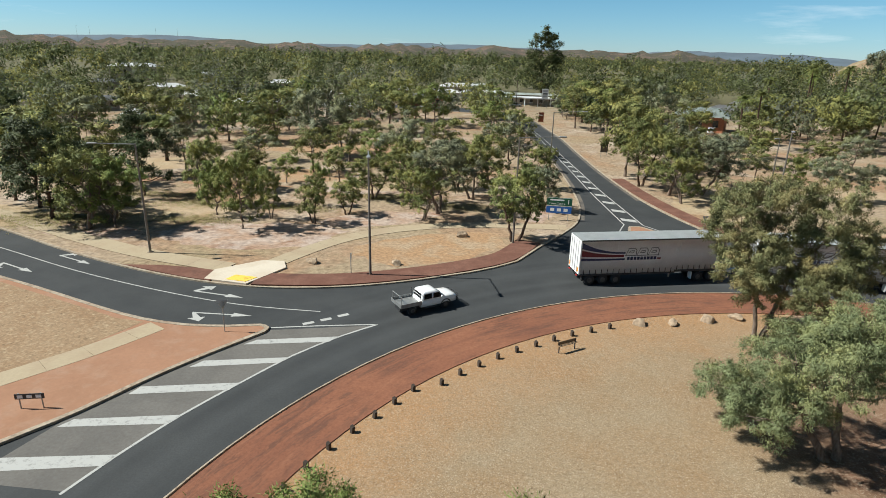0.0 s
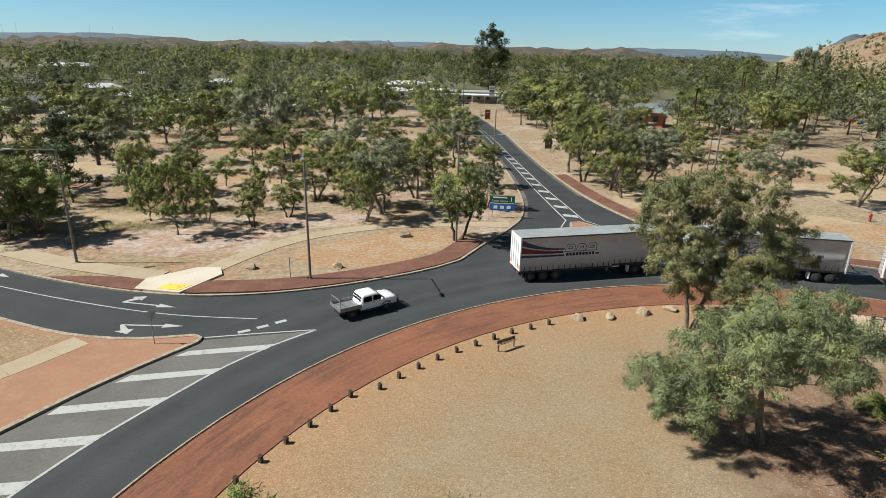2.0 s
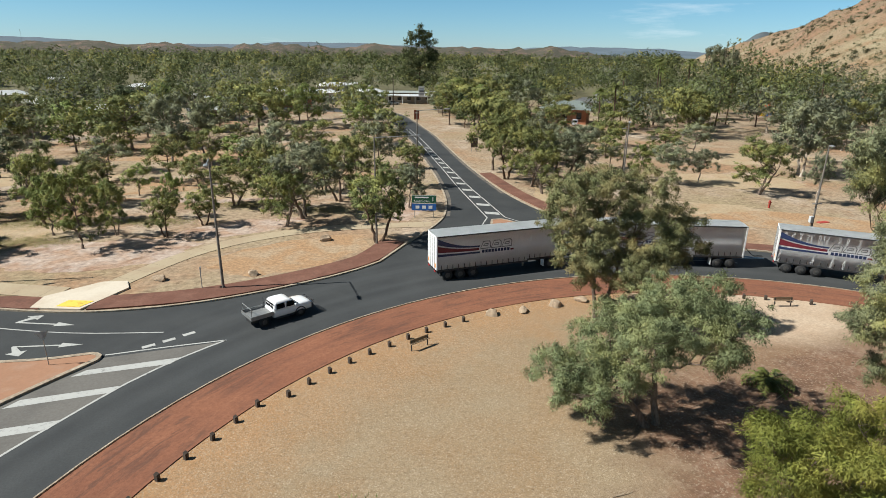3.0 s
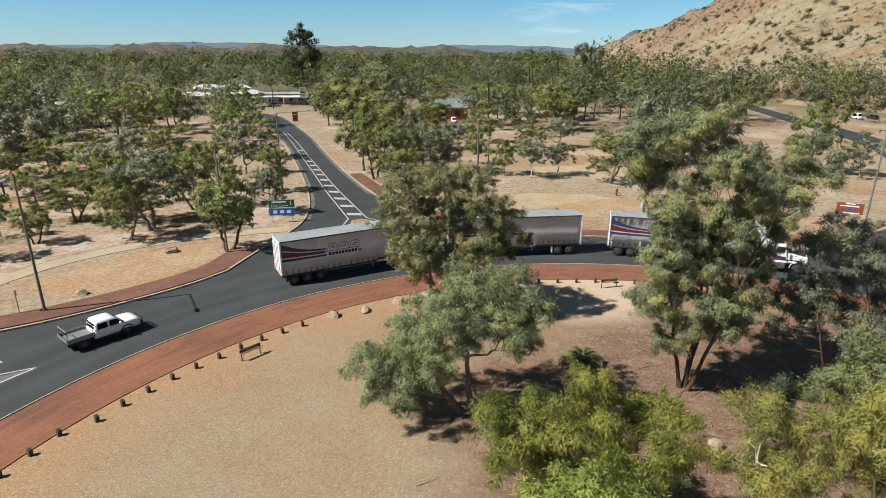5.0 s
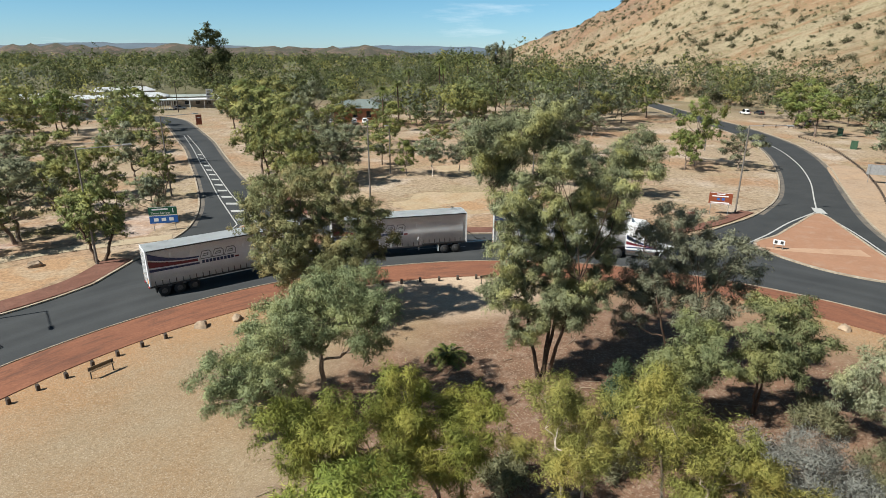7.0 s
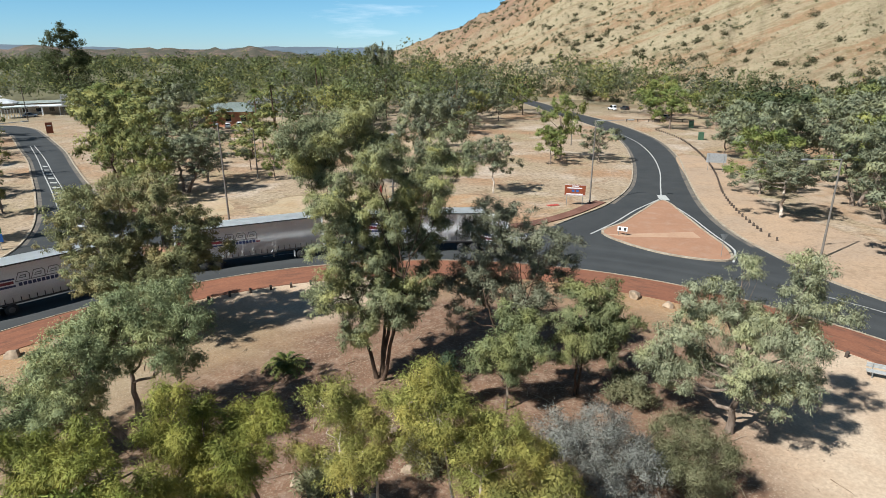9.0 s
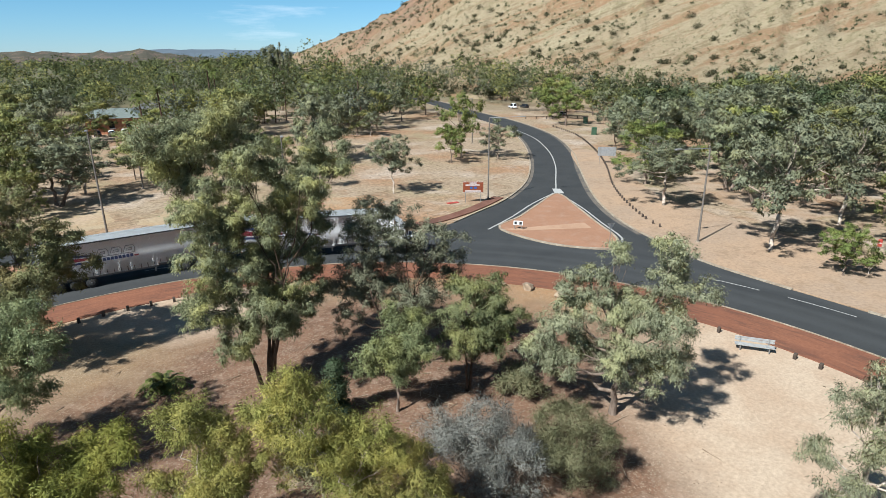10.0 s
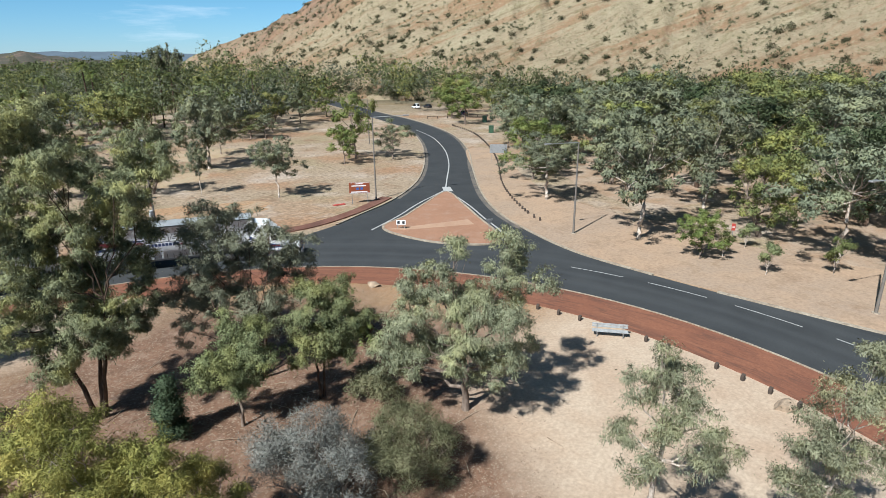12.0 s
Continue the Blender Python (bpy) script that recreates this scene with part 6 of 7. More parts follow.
def trailer(m, label, dolly=True):
    """A three-axle curtain-sided trailer; x runs forwards from its rear end."""
    L, W, HB, HT = 14.6, 2.5, 1.12, 4.45
    root = tagged(empty("trailer", m), label, "trailer", "trailers of the road train")
    for s in (-1, 1):
        y = s * W / 2
        bm = bmesh.new()
        n = 44
        vs = []
        for i in range(n + 1):
            x = 0.12 + (L - 0.24) * i / n
            yy = y + s * (0.006 * math.sin(i * 1.9) + 0.004 * math.sin(i * 0.7))
            low = HB if x < 9.6 else HB + 0.18
            vs.append((bm.verts.new((x, yy, low)), bm.verts.new((x, yy + s * 0.01, (HB + HT) / 2)), bm.verts.new((x, y, HT - 0.12))))
        for a, b in zip(vs, vs[1:]):
            bm.faces.new((a[0], b[0], b[1], a[1]))
            bm.faces.new((a[1], b[1], b[2], a[2]))
        bmesh.ops.solidify(bm, geom=bm.faces, thickness=0.02)
        cur = part("curtain", bm, M_CURTAIN, root, smooth=True)
        yo = y + s * 0.03
        f = (lambda x: x) if s < 0 else (lambda x: L - x)
        ease = lambda t: (1 - t) ** 2.2
        part("printed_stripe", curve_band(f(0.14), f(4.4), lambda t: 3.05 + 0.55 * ease(t), lambda t: 3.2 + 0.98 * ease(t), yo), M_NAVY, cur)
        part("printed_stripe", curve_band(f(0.14), f(4.3), lambda t: 2.72 + 0.12 * ease(t), lambda t: 2.96 + 0.5 * ease(t), yo), M_MAROON, cur)
        part("printed_stripe", curve_band(f(0.14), f(4.4), lambda t: 2.42, lambda t: 2.6 + 0.08 * ease(t), yo), M_NAVY, cur)
        for k in range(3):
            bm = bmesh.new()
            x0, x1 = 4.5 + k * 1.12, 5.5 + k * 1.12
            edges = []
            for g in (0.0, 0.07, 0.27, 0.33):
                loop = [(x0 - 0.1 + g * 1.1, 2.82 + g), (x1 - g, 2.82 + g), (x1 + 0.04 - g, 3.36), (x1 - 0.14 - g * 0.6, 3.6 - g), (x0 + 0.22 + g * 0.5, 3.6 - g)]
                q = [bm.verts.new((f(a), yo, b)) for a, b in loop]
                edges += [bm.edges.new((q[n_], q[(n_ + 1) % len(q)])) for n_ in range(len(q))]
            bmesh.ops.triangle_fill(bm, use_beauty=True, edges=edges)
            part("printed_block", bm, M_GREYPRINT, cur)
        for k in range(9):
            x0 = 4.62 + k * 0.33
            part("printed_bar", curve_band(f(x0), f(x0 + 0.26), lambda t: 2.42, lambda t: 2.72, yo, 2), M_NAVY, cur)
        part("printed_bar", curve_band(f(7.62), f(8.0), lambda t: 2.44, lambda t: 2.6, yo, 2), M_MAROON, cur)
        for k in range(24):
            x = 0.5 + k * 0.58
            b0 = HB if x < 9.6 else HB + 0.18
            part("strap", boxed(x - 0.03, x + 0.03, y + s * 0.025 - 0.01, y + s * 0.025 + 0.012, b0 - 0.1, b0 + 0.42), M_CHASSIS, root)
        part("side_rail", boxed(0, 9.6, y - 0.05, y + 0.04, HB - 0.16, HB, 0.01), M_CHASSIS, root)
        part("side_rail", boxed(9.55, L, y - 0.05, y + 0.04, HB + 0.02, HB + 0.18, 0.01), M_CHASSIS, root)
        part("top_rail", boxed(0, L, y - 0.06, y + 0.02, HT - 0.14, HT - 0.02, 0.01), M_CHASSIS, root)
        for x in (0.06, L - 0.06):
            part("corner_post", boxed(x - 0.07, x + 0.07, y - 0.06, y + 0.045, HB, HT - 0.02, 0.01), M_WHITE, root)
        for x in (1.15, 2.45, 3.75):
            wheel(x, s * 1.0, 0.5, 0.55, root, s)
        part("mudguard", boxed(0.5, 0.6, s * 0.72 - 0.28, s * 0.72 + 0.5 * (s > 0) + 0.28 * (s < 0), 0.35, 1.0), M_BLACK, root)
        part("landing_leg", boxed(9.2, 9.35, s * 0.85 - 0.06, s * 0.85 + 0.06, 0.45, HB), M_STEEL, root)
        if dolly:
            for x in (12.1, 13.4):
                wheel(x, s * 1.0, 0.5, 0.55, root, s)
            part("mudguard", boxed(11.35, 11.45, s * 0.98 - 0.27, s * 0.98 + 0.27, 0.3, 1.0), M_WHITE if s < 0 else M_BLACK, root)
    bm = bmesh.new()
    n = 8
    pr = [(-W / 2 - 0.01 + W * 1.008 * i / n, HT - 0.02 + 0.05 * math.sin(math.pi * i / n)) for i in range(n + 1)]
    a = [bm.verts.new((0, y, z)) for y, z in pr]
    b = [bm.verts.new((L, y, z)) for y, z in pr]
    for i in range(n):
        bm.faces.new((a[i], b[i], b[i + 1], a[i + 1]))
    bmesh.ops.solidify(bm, geom=bm.faces, thickness=0.03)
    part("roof", bm, M_ROOF, root)
    part("front_wall", boxed(L - 0.06, L, -W / 2 + 0.05, W / 2 - 0.05, HB, HT - 0.03, 0.01), M_WHITE, root)
    for s in (-1, 1):
        dr = part("rear_door", boxed(-0.02, 0.04, 0.01 if s > 0 else -1.2, 1.2 if s > 0 else -0.01, HB, HT - 0.05, 0.01), M_WHITE, root)
        for k in (0.3, 0.85):
            bm = bmesh.new()
            rod(bm, (-0.05, s * k, HB + 0.05), (-0.05, s * k, HT - 0.15), 0.02)
            part("lock_rod", bm, M_STEEL, dr)
        part("rear_marker", boxed(-0.035, -0.02, s * 1.0 - 0.16, s * 1.0 + 0.16, 1.35, 1.75), M_ORANGE, dr)
        part("tail_lamp", boxed(-0.06, 0.0, s * 0.9 - 0.2, s * 0.9 + 0.2, 0.9, 1.0), M_REDLAMP, root)
    bm = bmesh.new()
    box(bm, 0.1, L - 0.3, -0.5, -0.38, 0.8, HB - 0.02)
    box(bm, 0.1, L - 0.3, 0.38, 0.5, 0.8, HB - 0.02)
    box(bm, 0.05, L, -1.2, 1.2, HB - 0.06, HB - 0.02)
    box(bm, 10.4, L - 0.1, -1.2, 1.2, HB, HB + 0.1)
    for x in (1.15, 2.45, 3.75):
        rod(bm, (x, -0.95, 0.5), (x, 0.95, 0.5), 0.07)
    part("chassis", bm, M_CHASSIS, root)
    if dolly:
        bm = bmesh.new()
        for s in (-1, 1):
            rod(bm, (13.8, s * 0.5, 0.85), (17.3, 0, 0.7), 0.07)
        box(bm, 11.7, 14.2, -0.55, 0.55, 0.72, 0.92)
        for x in (12.1, 13.4):
            rod(bm, (x, -0.95, 0.5), (x, 0.95, 0.5), 0.07)
        part("dolly_frame", bm, M_BLUEDOLLY, root, "blue dolly frame with drawbar")
        cu = bmesh.new()
        for k in (-0.15, 0.15):
            for i in range(8):
                t0, t1 = i / 8, (i + 1) / 8
                g = lambda t: (14.65 + 2.5 * t, k, 1.75 - 0.75 * t + 0.5 * math.sin(math.pi * 2 * t) * (1 - t) - 0.2 * math.sin(math.pi * t))
                rod(cu, g(t0), g(t1), 0.025, sides=5, caps=False)
        part("air_hose", cu, M_BLACK, root)
    return root


def prime_mover(m):
    """A bonneted truck; x runs forwards from the fifth wheel end."""
    root = tagged(empty("truck", m), "white bonneted truck with navy and maroon stripes pulling trailers", "truck")
    for s in (-1, 1):
        for x in (0.85, 2.2):
            wheel(x, s * 0.98, 0.5, 0.55, root, s)
        wheel(7.15, s * 1.05, 0.52, 0.34, root, s)
        part("fuel_tank", boxed(3.0, 4.6, s * 1.16 - 0.17, s * 1.16 + 0.07, 0.45, 1.05, 0.08), M_CHROME, root)
        part("tool_box", boxed(4.7, 6.0, s * 1.16 - 0.17, s * 1.16 + 0.07, 0.45, 0.98, 0.03), M_CHROME, root)
        bm = bmesh.new()
        for i in range(7):
            a0, a1 = math.pi * i / 7, math.pi * (i + 1) / 7
            q = [(7.15 - 0.72 * math.cos(a), 0.52 + 0.72 * math.sin(a)) for a in (a0, a1)]
            vs = [bm.verts.new((q[0][0], s * 0.8, q[0][1])), bm.verts.new((q[1][0], s * 0.8, q[1][1])), bm.verts.new((q[1][0], s * 1.24, q[1][1])), bm.verts.new((q[0][0], s * 1.24, q[0][1]))]
            bm.faces.new(vs)
        bmesh.ops.solidify(bm, geom=bm.faces, thickness=0.04)
        part("wheel_arch", bm, M_WHITE, root)
        bm = bmesh.new()
        rod(bm, (4.86, s * 1.2, 0.9), (4.86, s * 1.2, 3.85), 0.08, sides=10)
        part("exhaust_stack", bm, M_CHROME, root)
        part("side_window", boxed(5.12, 5.85, s * 1.14 - 0.02, s * 1.14 + 0.02, 2.05, 2.65, 0.02), M_GLASS, root)
        part("mirror", boxed(5.95, 6.05, s * 1.4 - 0.1, s * 1.4 + 0.1, 2.0, 2.6, 0.03), M_CHROME, root)
        part("headlamp", boxed(7.9, 8.02, s * 0.9 - 0.16, s * 0.9 + 0.16, 1.1, 1.35, 0.03), M_CHROME, root)
        part("stripe", curve_band(3.0, 6.0, lambda t: 1.62 - 0.1 * t + 0.62 * (1 - t) ** 2, lambda t: 1.74 - 0.1 * t + 0.95 * (1 - t) ** 2, s * 1.165), M_NAVY, root)
        part("stripe", curve_band(3.0, 6.0, lambda t: 1.42 + 0.2 * (1 - t) ** 2, lambda t: 1.54 + 0.42 * (1 - t) ** 2, s * 1.165), M_MAROON, root)
        part("stripe", curve_band(3.0, 7.4, lambda t: 1.22 + 0.1 * t, lambda t: 1.34 + 0.1 * t, s * 1.167), M_NAVY, root)
    part("chassis", boxed(0.1, 7.9, -0.45, 0.45, 0.55, 0.95, 0.03), M_CHASSIS, root)
    part("turntable", boxed(0.9, 2.2, -0.45, 0.45, 0.95, 1.12, 0.03), M_CHASSIS, root)
    bm = boxed(2.95, 4.95, -1.14, 1.14, 1.0, 3.1, 0.06)
    part("sleeper", bm, M_WHITE, root)
    bm = boxed(2.95, 5.6, -1.1, 1.1, 3.05, 4.0, 0.1)
    for v in bm.verts:
        if v.co.x > 4.5 and v.co.z > 3.5:
            v.co.x -= 0.75
            v.co.z -= 0.15
    part("roof_fairing", bm, M_WHITE, root)
    bm = boxed(4.9, 6.2, -1.13, 1.13, 1.0, 2.95, 0.06)
    for v in bm.verts:
        if v.co.x > 5.6 and v.co.z > 2.2:
            v.co.x -= 0.32
    part("cab", bm, M_WHITE, root)
    bm = bmesh.new()
    for sg in (-1, 1):
        q = [bm.verts.new(c) for c in ((6.19, sg * 0.06, 2.08), (6.19, sg * 1.02, 2.08), (5.93, sg * 1.0, 2.72), (5.93, sg * 0.06, 2.72))]
        bm.faces.new(q)
    bmesh.ops.solidify(bm, geom=bm.faces, thickness=0.05)
    part("windscreen", bm, M_GLASS, root)
    bm = boxed(6.1, 7.95, -0.95, 0.95, 0.95, 2.0, 0.1)
    for v in bm.verts:
        if v.co.x > 7 and v.co.z > 1.5:
            v.co.z -= 0.28
        if v.co.x > 7:
            v.co.y *= 0.86
    part("bonnet", bm, M_WHITE, root)
    bm = boxed(6.25, 7.8, -0.62, 0.62, 1.86, 1.99, 0.03)
    for v in bm.verts:
        if v.co.x > 7:
            v.co.z -= 0.2
    part("bonnet_top", bm, M_CHASSIS, root, "black panel on the bonnet")
    part("grille", boxed(7.9, 8.0, -0.55, 0.55, 0.85, 1.7, 0.02), M_CHROME, root)
    part("bull_bar", boxed(8.05, 8.3, -1.2, 1.2, 0.35, 1.0, 0.05), M_CHROME, root)
    for y in (-0.8, -0.3, 0.3, 0.8):
        bm = bmesh.new()
        rod(bm, (8.15, y, 0.95), (8.1, y, 1.7), 0.035)
        part("bull_bar_upright", bm, M_CHROME, root)
    for y in (-0.7, 0.7):
        bm = bmesh.new()
        rod(bm, (5.2, y, 2.9), (5.2, y, 3.15), 0.05)
        part("roof_lamp", bm, M_ORANGE, root)
    return root


def on_ring(r, a, back=0.0):
    """A pose on the ring road at bearing a, heading clockwise, with the thing's origin back metres behind."""
    x, y = CX + r * math.cos(radians(a)), CY + r * math.sin(radians(a))
    return pose(x, y, 0.014, 0, 0, a - 90) @ pose(-back, 0, 0)


STEP = 18.0
T_LAB = "white curtain-sided trailer with navy and maroon swoosh stripes"
RT = 46.9
ang = lambda s: math.degrees(s / RT)
TAIL = 110.2
for k in range(3):
    trailer(on_ring(RT - 0.5, TAIL - ang(7.3 + k * STEP), 7.3), T_LAB, dolly=k < 2)
prime_mover(on_ring(RT - 0.4, TAIL - ang(2 * STEP + 11.5 + 4.0), 4.0))


# ---- the ute ----
def loft(rings):
    """A closed skin through rings of equally many points, capped at both ends."""
    bm = bmesh.new()
    vv = [[bm.verts.new(q) for q in ring] for ring in rings]
    n = len(vv[0])
    for a, d in zip(vv, vv[1:]):
        for k in range(n):
            bm.faces.new((a[k], a[(k + 1) % n], d[(k + 1) % n], d[k]))
    bm.faces.new(vv[0])
    bm.faces.new(vv[-1])
    bmesh.ops.recalc_face_normals(bm, faces=bm.faces)
    return bm


M_CARWHITE = plain("white_car_paint", (0.8, 0.8, 0.8), 0.25, 0, 0.04, 1.2, coat=0.5)


def ute(m):
    root = tagged(empty("ute", m), "white dual-cab ute with an aluminium tray", "car")
    for s in (-1, 1):
        for x in (0.95, 4.05):
            wheel(x, s * 0.78, 0.38, 0.26, root, s)
        for x0, x1 in ((2.0, 2.75), (2.85, 3.55)):
            bm = bmesh.new()
            q = [bm.verts.new((a, s * (0.893 - 0.1 * (z - 1.15) / 0.43), z)) for a, z in ((x0, 1.15), (x1 + (0.25 if x1 > 3 else 0), 1.15), (x1 - (0.1 if x1 > 3 else 0), 1.56), (x0 + 0.08, 1.56))]
            bm.faces.new(q)
            bmesh.ops.solidify(bm, geom=bm.faces, thickness=0.02)
            part("side_window", bm, M_GLASS, root)
        part("headlamp", boxed(5.05, 5.2, s * 0.7 - 0.16, s * 0.7 + 0.16, 0.82, 0.98, 0.03), M_CHROME, root)
        part("mirror", boxed(3.55, 3.68, s * 1.0 - 0.1, s * 1.0 + 0.1, 1.12, 1.3, 0.03), M_WHITE, root)
        part("tray_side", boxed(-0.1, 1.78, s * 0.92 - 0.02, s * 0.92 + 0.02, 0.85, 1.1), M_STEEL, root)
    rings = []
    for x, hw, top in ((1.78, 0.86, 1.06), (1.9, 0.9, 1.1), (2.8, 0.92, 1.12), (3.8, 0.92, 1.17), (4.3, 0.92, 1.17), (4.8, 0.9, 1.13), (5.08, 0.84, 1.05), (5.2, 0.72, 0.9)):
        half = [(0.8 * hw, 0.42), (0.98 * hw, 0.52), (hw, 0.78), (0.98 * hw, top - 0.14), (0.88 * hw, top - 0.02), (0.45 * hw, top + 0.02)]
        rings.append([(x, y, z) for y, z in half] + [(x, -y, z) for y, z in reversed(half)])
    part("body", loft(rings), M_CARWHITE, root, smooth=True)
    rings = []
    for z, x0, x1, hw in ((1.04, 1.82, 4.02, 0.885), (1.15, 1.83, 3.92, 0.875), (1.4, 1.86, 3.66, 0.82), (1.58, 1.92, 3.46, 0.775), (1.69, 2.0, 3.3, 0.72), (1.755, 2.2, 3.05, 0.58)):
        rr = 0.16
        ring = []
        for cx_, cy_, a0 in ((x1 - rr, hw - rr, 0), (x0 + rr, hw - rr, 90), (x0 + rr, -hw + rr, 180), (x1 - rr, -hw + rr, 270)):
            for k in range(4):
                a = radians(a0 + 30 * k)
                ring.append((cx_ + rr * math.cos(a), cy_ + rr * math.sin(a), z))
        rings.append(ring)
    part("cabin", loft(rings), M_CARWHITE, root, smooth=True)
    bm = bmesh.new()
    bm.faces.new([bm.verts.new(q) for q in ((3.97, -0.78, 1.16), (3.97, 0.78, 1.16), (3.47, 0.66, 1.64), (3.47, -0.66, 1.64))])
    bmesh.ops.solidify(bm, geom=bm.faces, thickness=0.03)
    part("windscreen", bm, M_GLASS, root)
    bm = bmesh.new()
    bm.faces.new([bm.verts.new(q) for q in ((1.82, -0.66, 1.2), (1.82, 0.66, 1.2), (1.9, 0.6, 1.58), (1.9, -0.6, 1.58))])
    bmesh.ops.solidify(bm, geom=bm.faces, thickness=0.03)
    part("rear_window", bm, M_GLASS, root)
    bm = bmesh.new()
    for z in (0.62, 0.85, 1.04):
        rod(bm, (5.36, -0.72, z), (5.36, 0.72, z), 0.035)
        for s in (-1, 1):
            rod(bm, (5.36, s * 0.72, z), (5.14, s * 0.84, z - 0.04), 0.035)
    for s in (-0.4, 0.4):
        rod(bm, (5.36, s, 0.45), (5.36, s, 1.06), 0.035)
    part("bull_bar", bm, M_CHASSIS, root, "black steel bull bar")
    part("grille", boxed(5.15, 5.22, -0.5, 0.5, 0.55, 0.9, 0.02), M_CHASSIS, root)
    for s in (-1, 1):
        bm = bmesh.new()
        ring = [(4.05 + r * math.cos(radians(a)), 0.4 + r * math.sin(radians(a))) for r in (0.4, 0.5) for a in range(0, 181, 20)]
        q = [bm.verts.new((x, s * 0.925, z)) for x, z in ring]
        for k in range(9):
            bm.faces.new((q[k], q[k + 1], q[k + 11], q[k + 10]))
        bmesh.ops.solidify(bm, geom=bm.faces, thickness=0.05)
        part("wheel_arch", bm, M_CHASSIS, root)
        part("side_step", boxed(1.95, 3.5, s * 0.93 - 0.09, s * 0.93 + 0.06, 0.4, 0.47, 0.02), M_CHASSIS, root)
    part("tray", boxed(-0.1, 1.78, -0.92, 0.92, 0.75, 0.86, 0.01), M_STEEL, root)
    part("tailgate", boxed(-0.14, -0.1, -0.9, 0.9, 0.85, 1.1), M_STEEL, root)
    part("chassis", boxed(0.0, 4.9, -0.5, 0.5, 0.35, 0.72), M_CHASSIS, root)
    part("bumper", boxed(5.1, 5.3, -0.8, 0.8, 0.42, 0.72, 0.05), M_CHASSIS, root)
    bm = bmesh.new()
    for y in (-0.8, 0.8):
        rod(bm, (1.68, y, 0.85), (1.68, y, 1.75), 0.025)
    rod(bm, (1.68, -0.8, 1.75), (1.68, 0.8, 1.75), 0.025)
    rod(bm, (1.68, -0.8, 1.4), (1.68, 0.8, 1.4), 0.02)
    part("headboard", bm, M_CHASSIS, root)
    bm = bmesh.new()
    for y in (-0.82, 0.82):
        rod(bm, (-0.02, y, 0.85), (-0.02, y, 1.7), 0.03)
    rod(bm, (-0.02, -0.82, 1.7), (-0.02, 0.82, 1.7), 0.03)
    part("rear_hoop", bm, M_STEEL, root, "bare steel hoop at the tail of the tray")
    return root


ute(pose(-6.7, 43.6, 0.014, 0, 0, 33))


def parked_car(m, paint, label, tall=1.5, long=4.6):
    """A parked car: lofted body and cabin, glass, lamps and wheels."""
    root = tagged(empty("car", m), label, "car", "parked cars")
    k = long / 4.6
    for s in (-1, 1):
        for x in (0.85 * k, 3.65 * k):
            wheel(x, s * 0.76, 0.33, 0.22, root, s)
        bm = bmesh.new()
        bm.faces.new([bm.verts.new((a * k, s * (0.83 - 0.16 * (z - 0.95) / (tall - 1.0)), z)) for a, z in ((0.75, 0.95), (3.15, 0.95), (2.55, tall - 0.09), (1.0, tall - 0.09))])
        bmesh.ops.solidify(bm, geom=bm.faces, thickness=0.02)
        part("side_window", bm, M_GLASS, root)
        part("headlamp", boxed(4.42 * k, 4.56 * k, s * 0.62 - 0.14, s * 0.62 + 0.14, 0.66, 0.8, 0.03), M_CHROME, root)
        part("tail_lamp", boxed(0.0, 0.1, s * 0.66 - 0.1, s * 0.66 + 0.1, 0.72, 0.92, 0.02), M_REDLAMP, root)
    rings = []
    for x, hw, top in ((0.02, 0.72, 0.84), (0.2, 0.82, 0.95), (1.2, 0.86, 0.98), (3.2, 0.86, 0.97), (4.1, 0.82, 0.88), (4.5, 0.7, 0.76), (4.58, 0.6, 0.66)):
        side = [(0.84 * hw, 0.26), (hw, 0.4), (hw, 0.68), (0.93 * hw, top - 0.05), (0.5 * hw, top)]
        rings.append([(x * k, y, z) for y, z in side] + [(x * k, -y, z) for y, z in reversed(side)])
    part("body", loft(rings), paint, root, smooth=True)
    rings = []
    for z, x0, x1, hw in ((0.9, 0.35, 3.4, 0.82), (1.0, 0.5, 3.2, 0.8), (tall - 0.12, 0.85, 2.6, 0.68), (tall, 1.1, 2.3, 0.56)):
        rings.append([(x0 * k, -hw, z), (x1 * k, -hw * 0.92, z), (x1 * k + 0.05, 0, z), (x1 * k, hw * 0.92, z), (x0 * k, hw, z), (x0 * k - 0.04, 0, z)])
    part("cabin", loft(rings), paint, root, smooth=True)
    for nm, x0, x1 in (("windscreen", 3.2, 2.62), ("rear_window", 0.5, 0.83)):
        bm = bmesh.new()
        e = 0.06 if nm == "windscreen" else -0.06
        bm.faces.new([bm.verts.new(q) for q in (((x0 * k + e, -0.64, 1.02)), ((x0 * k + e, 0.64, 1.02)), ((x1 * k + e, 0.54, tall - 0.14)), ((x1 * k + e, -0.54, tall - 0.14)))])
        bmesh.ops.solidify(bm, geom=bm.faces, thickness=0.03)
        part(nm, bm, M_GLASS, root)
    return root


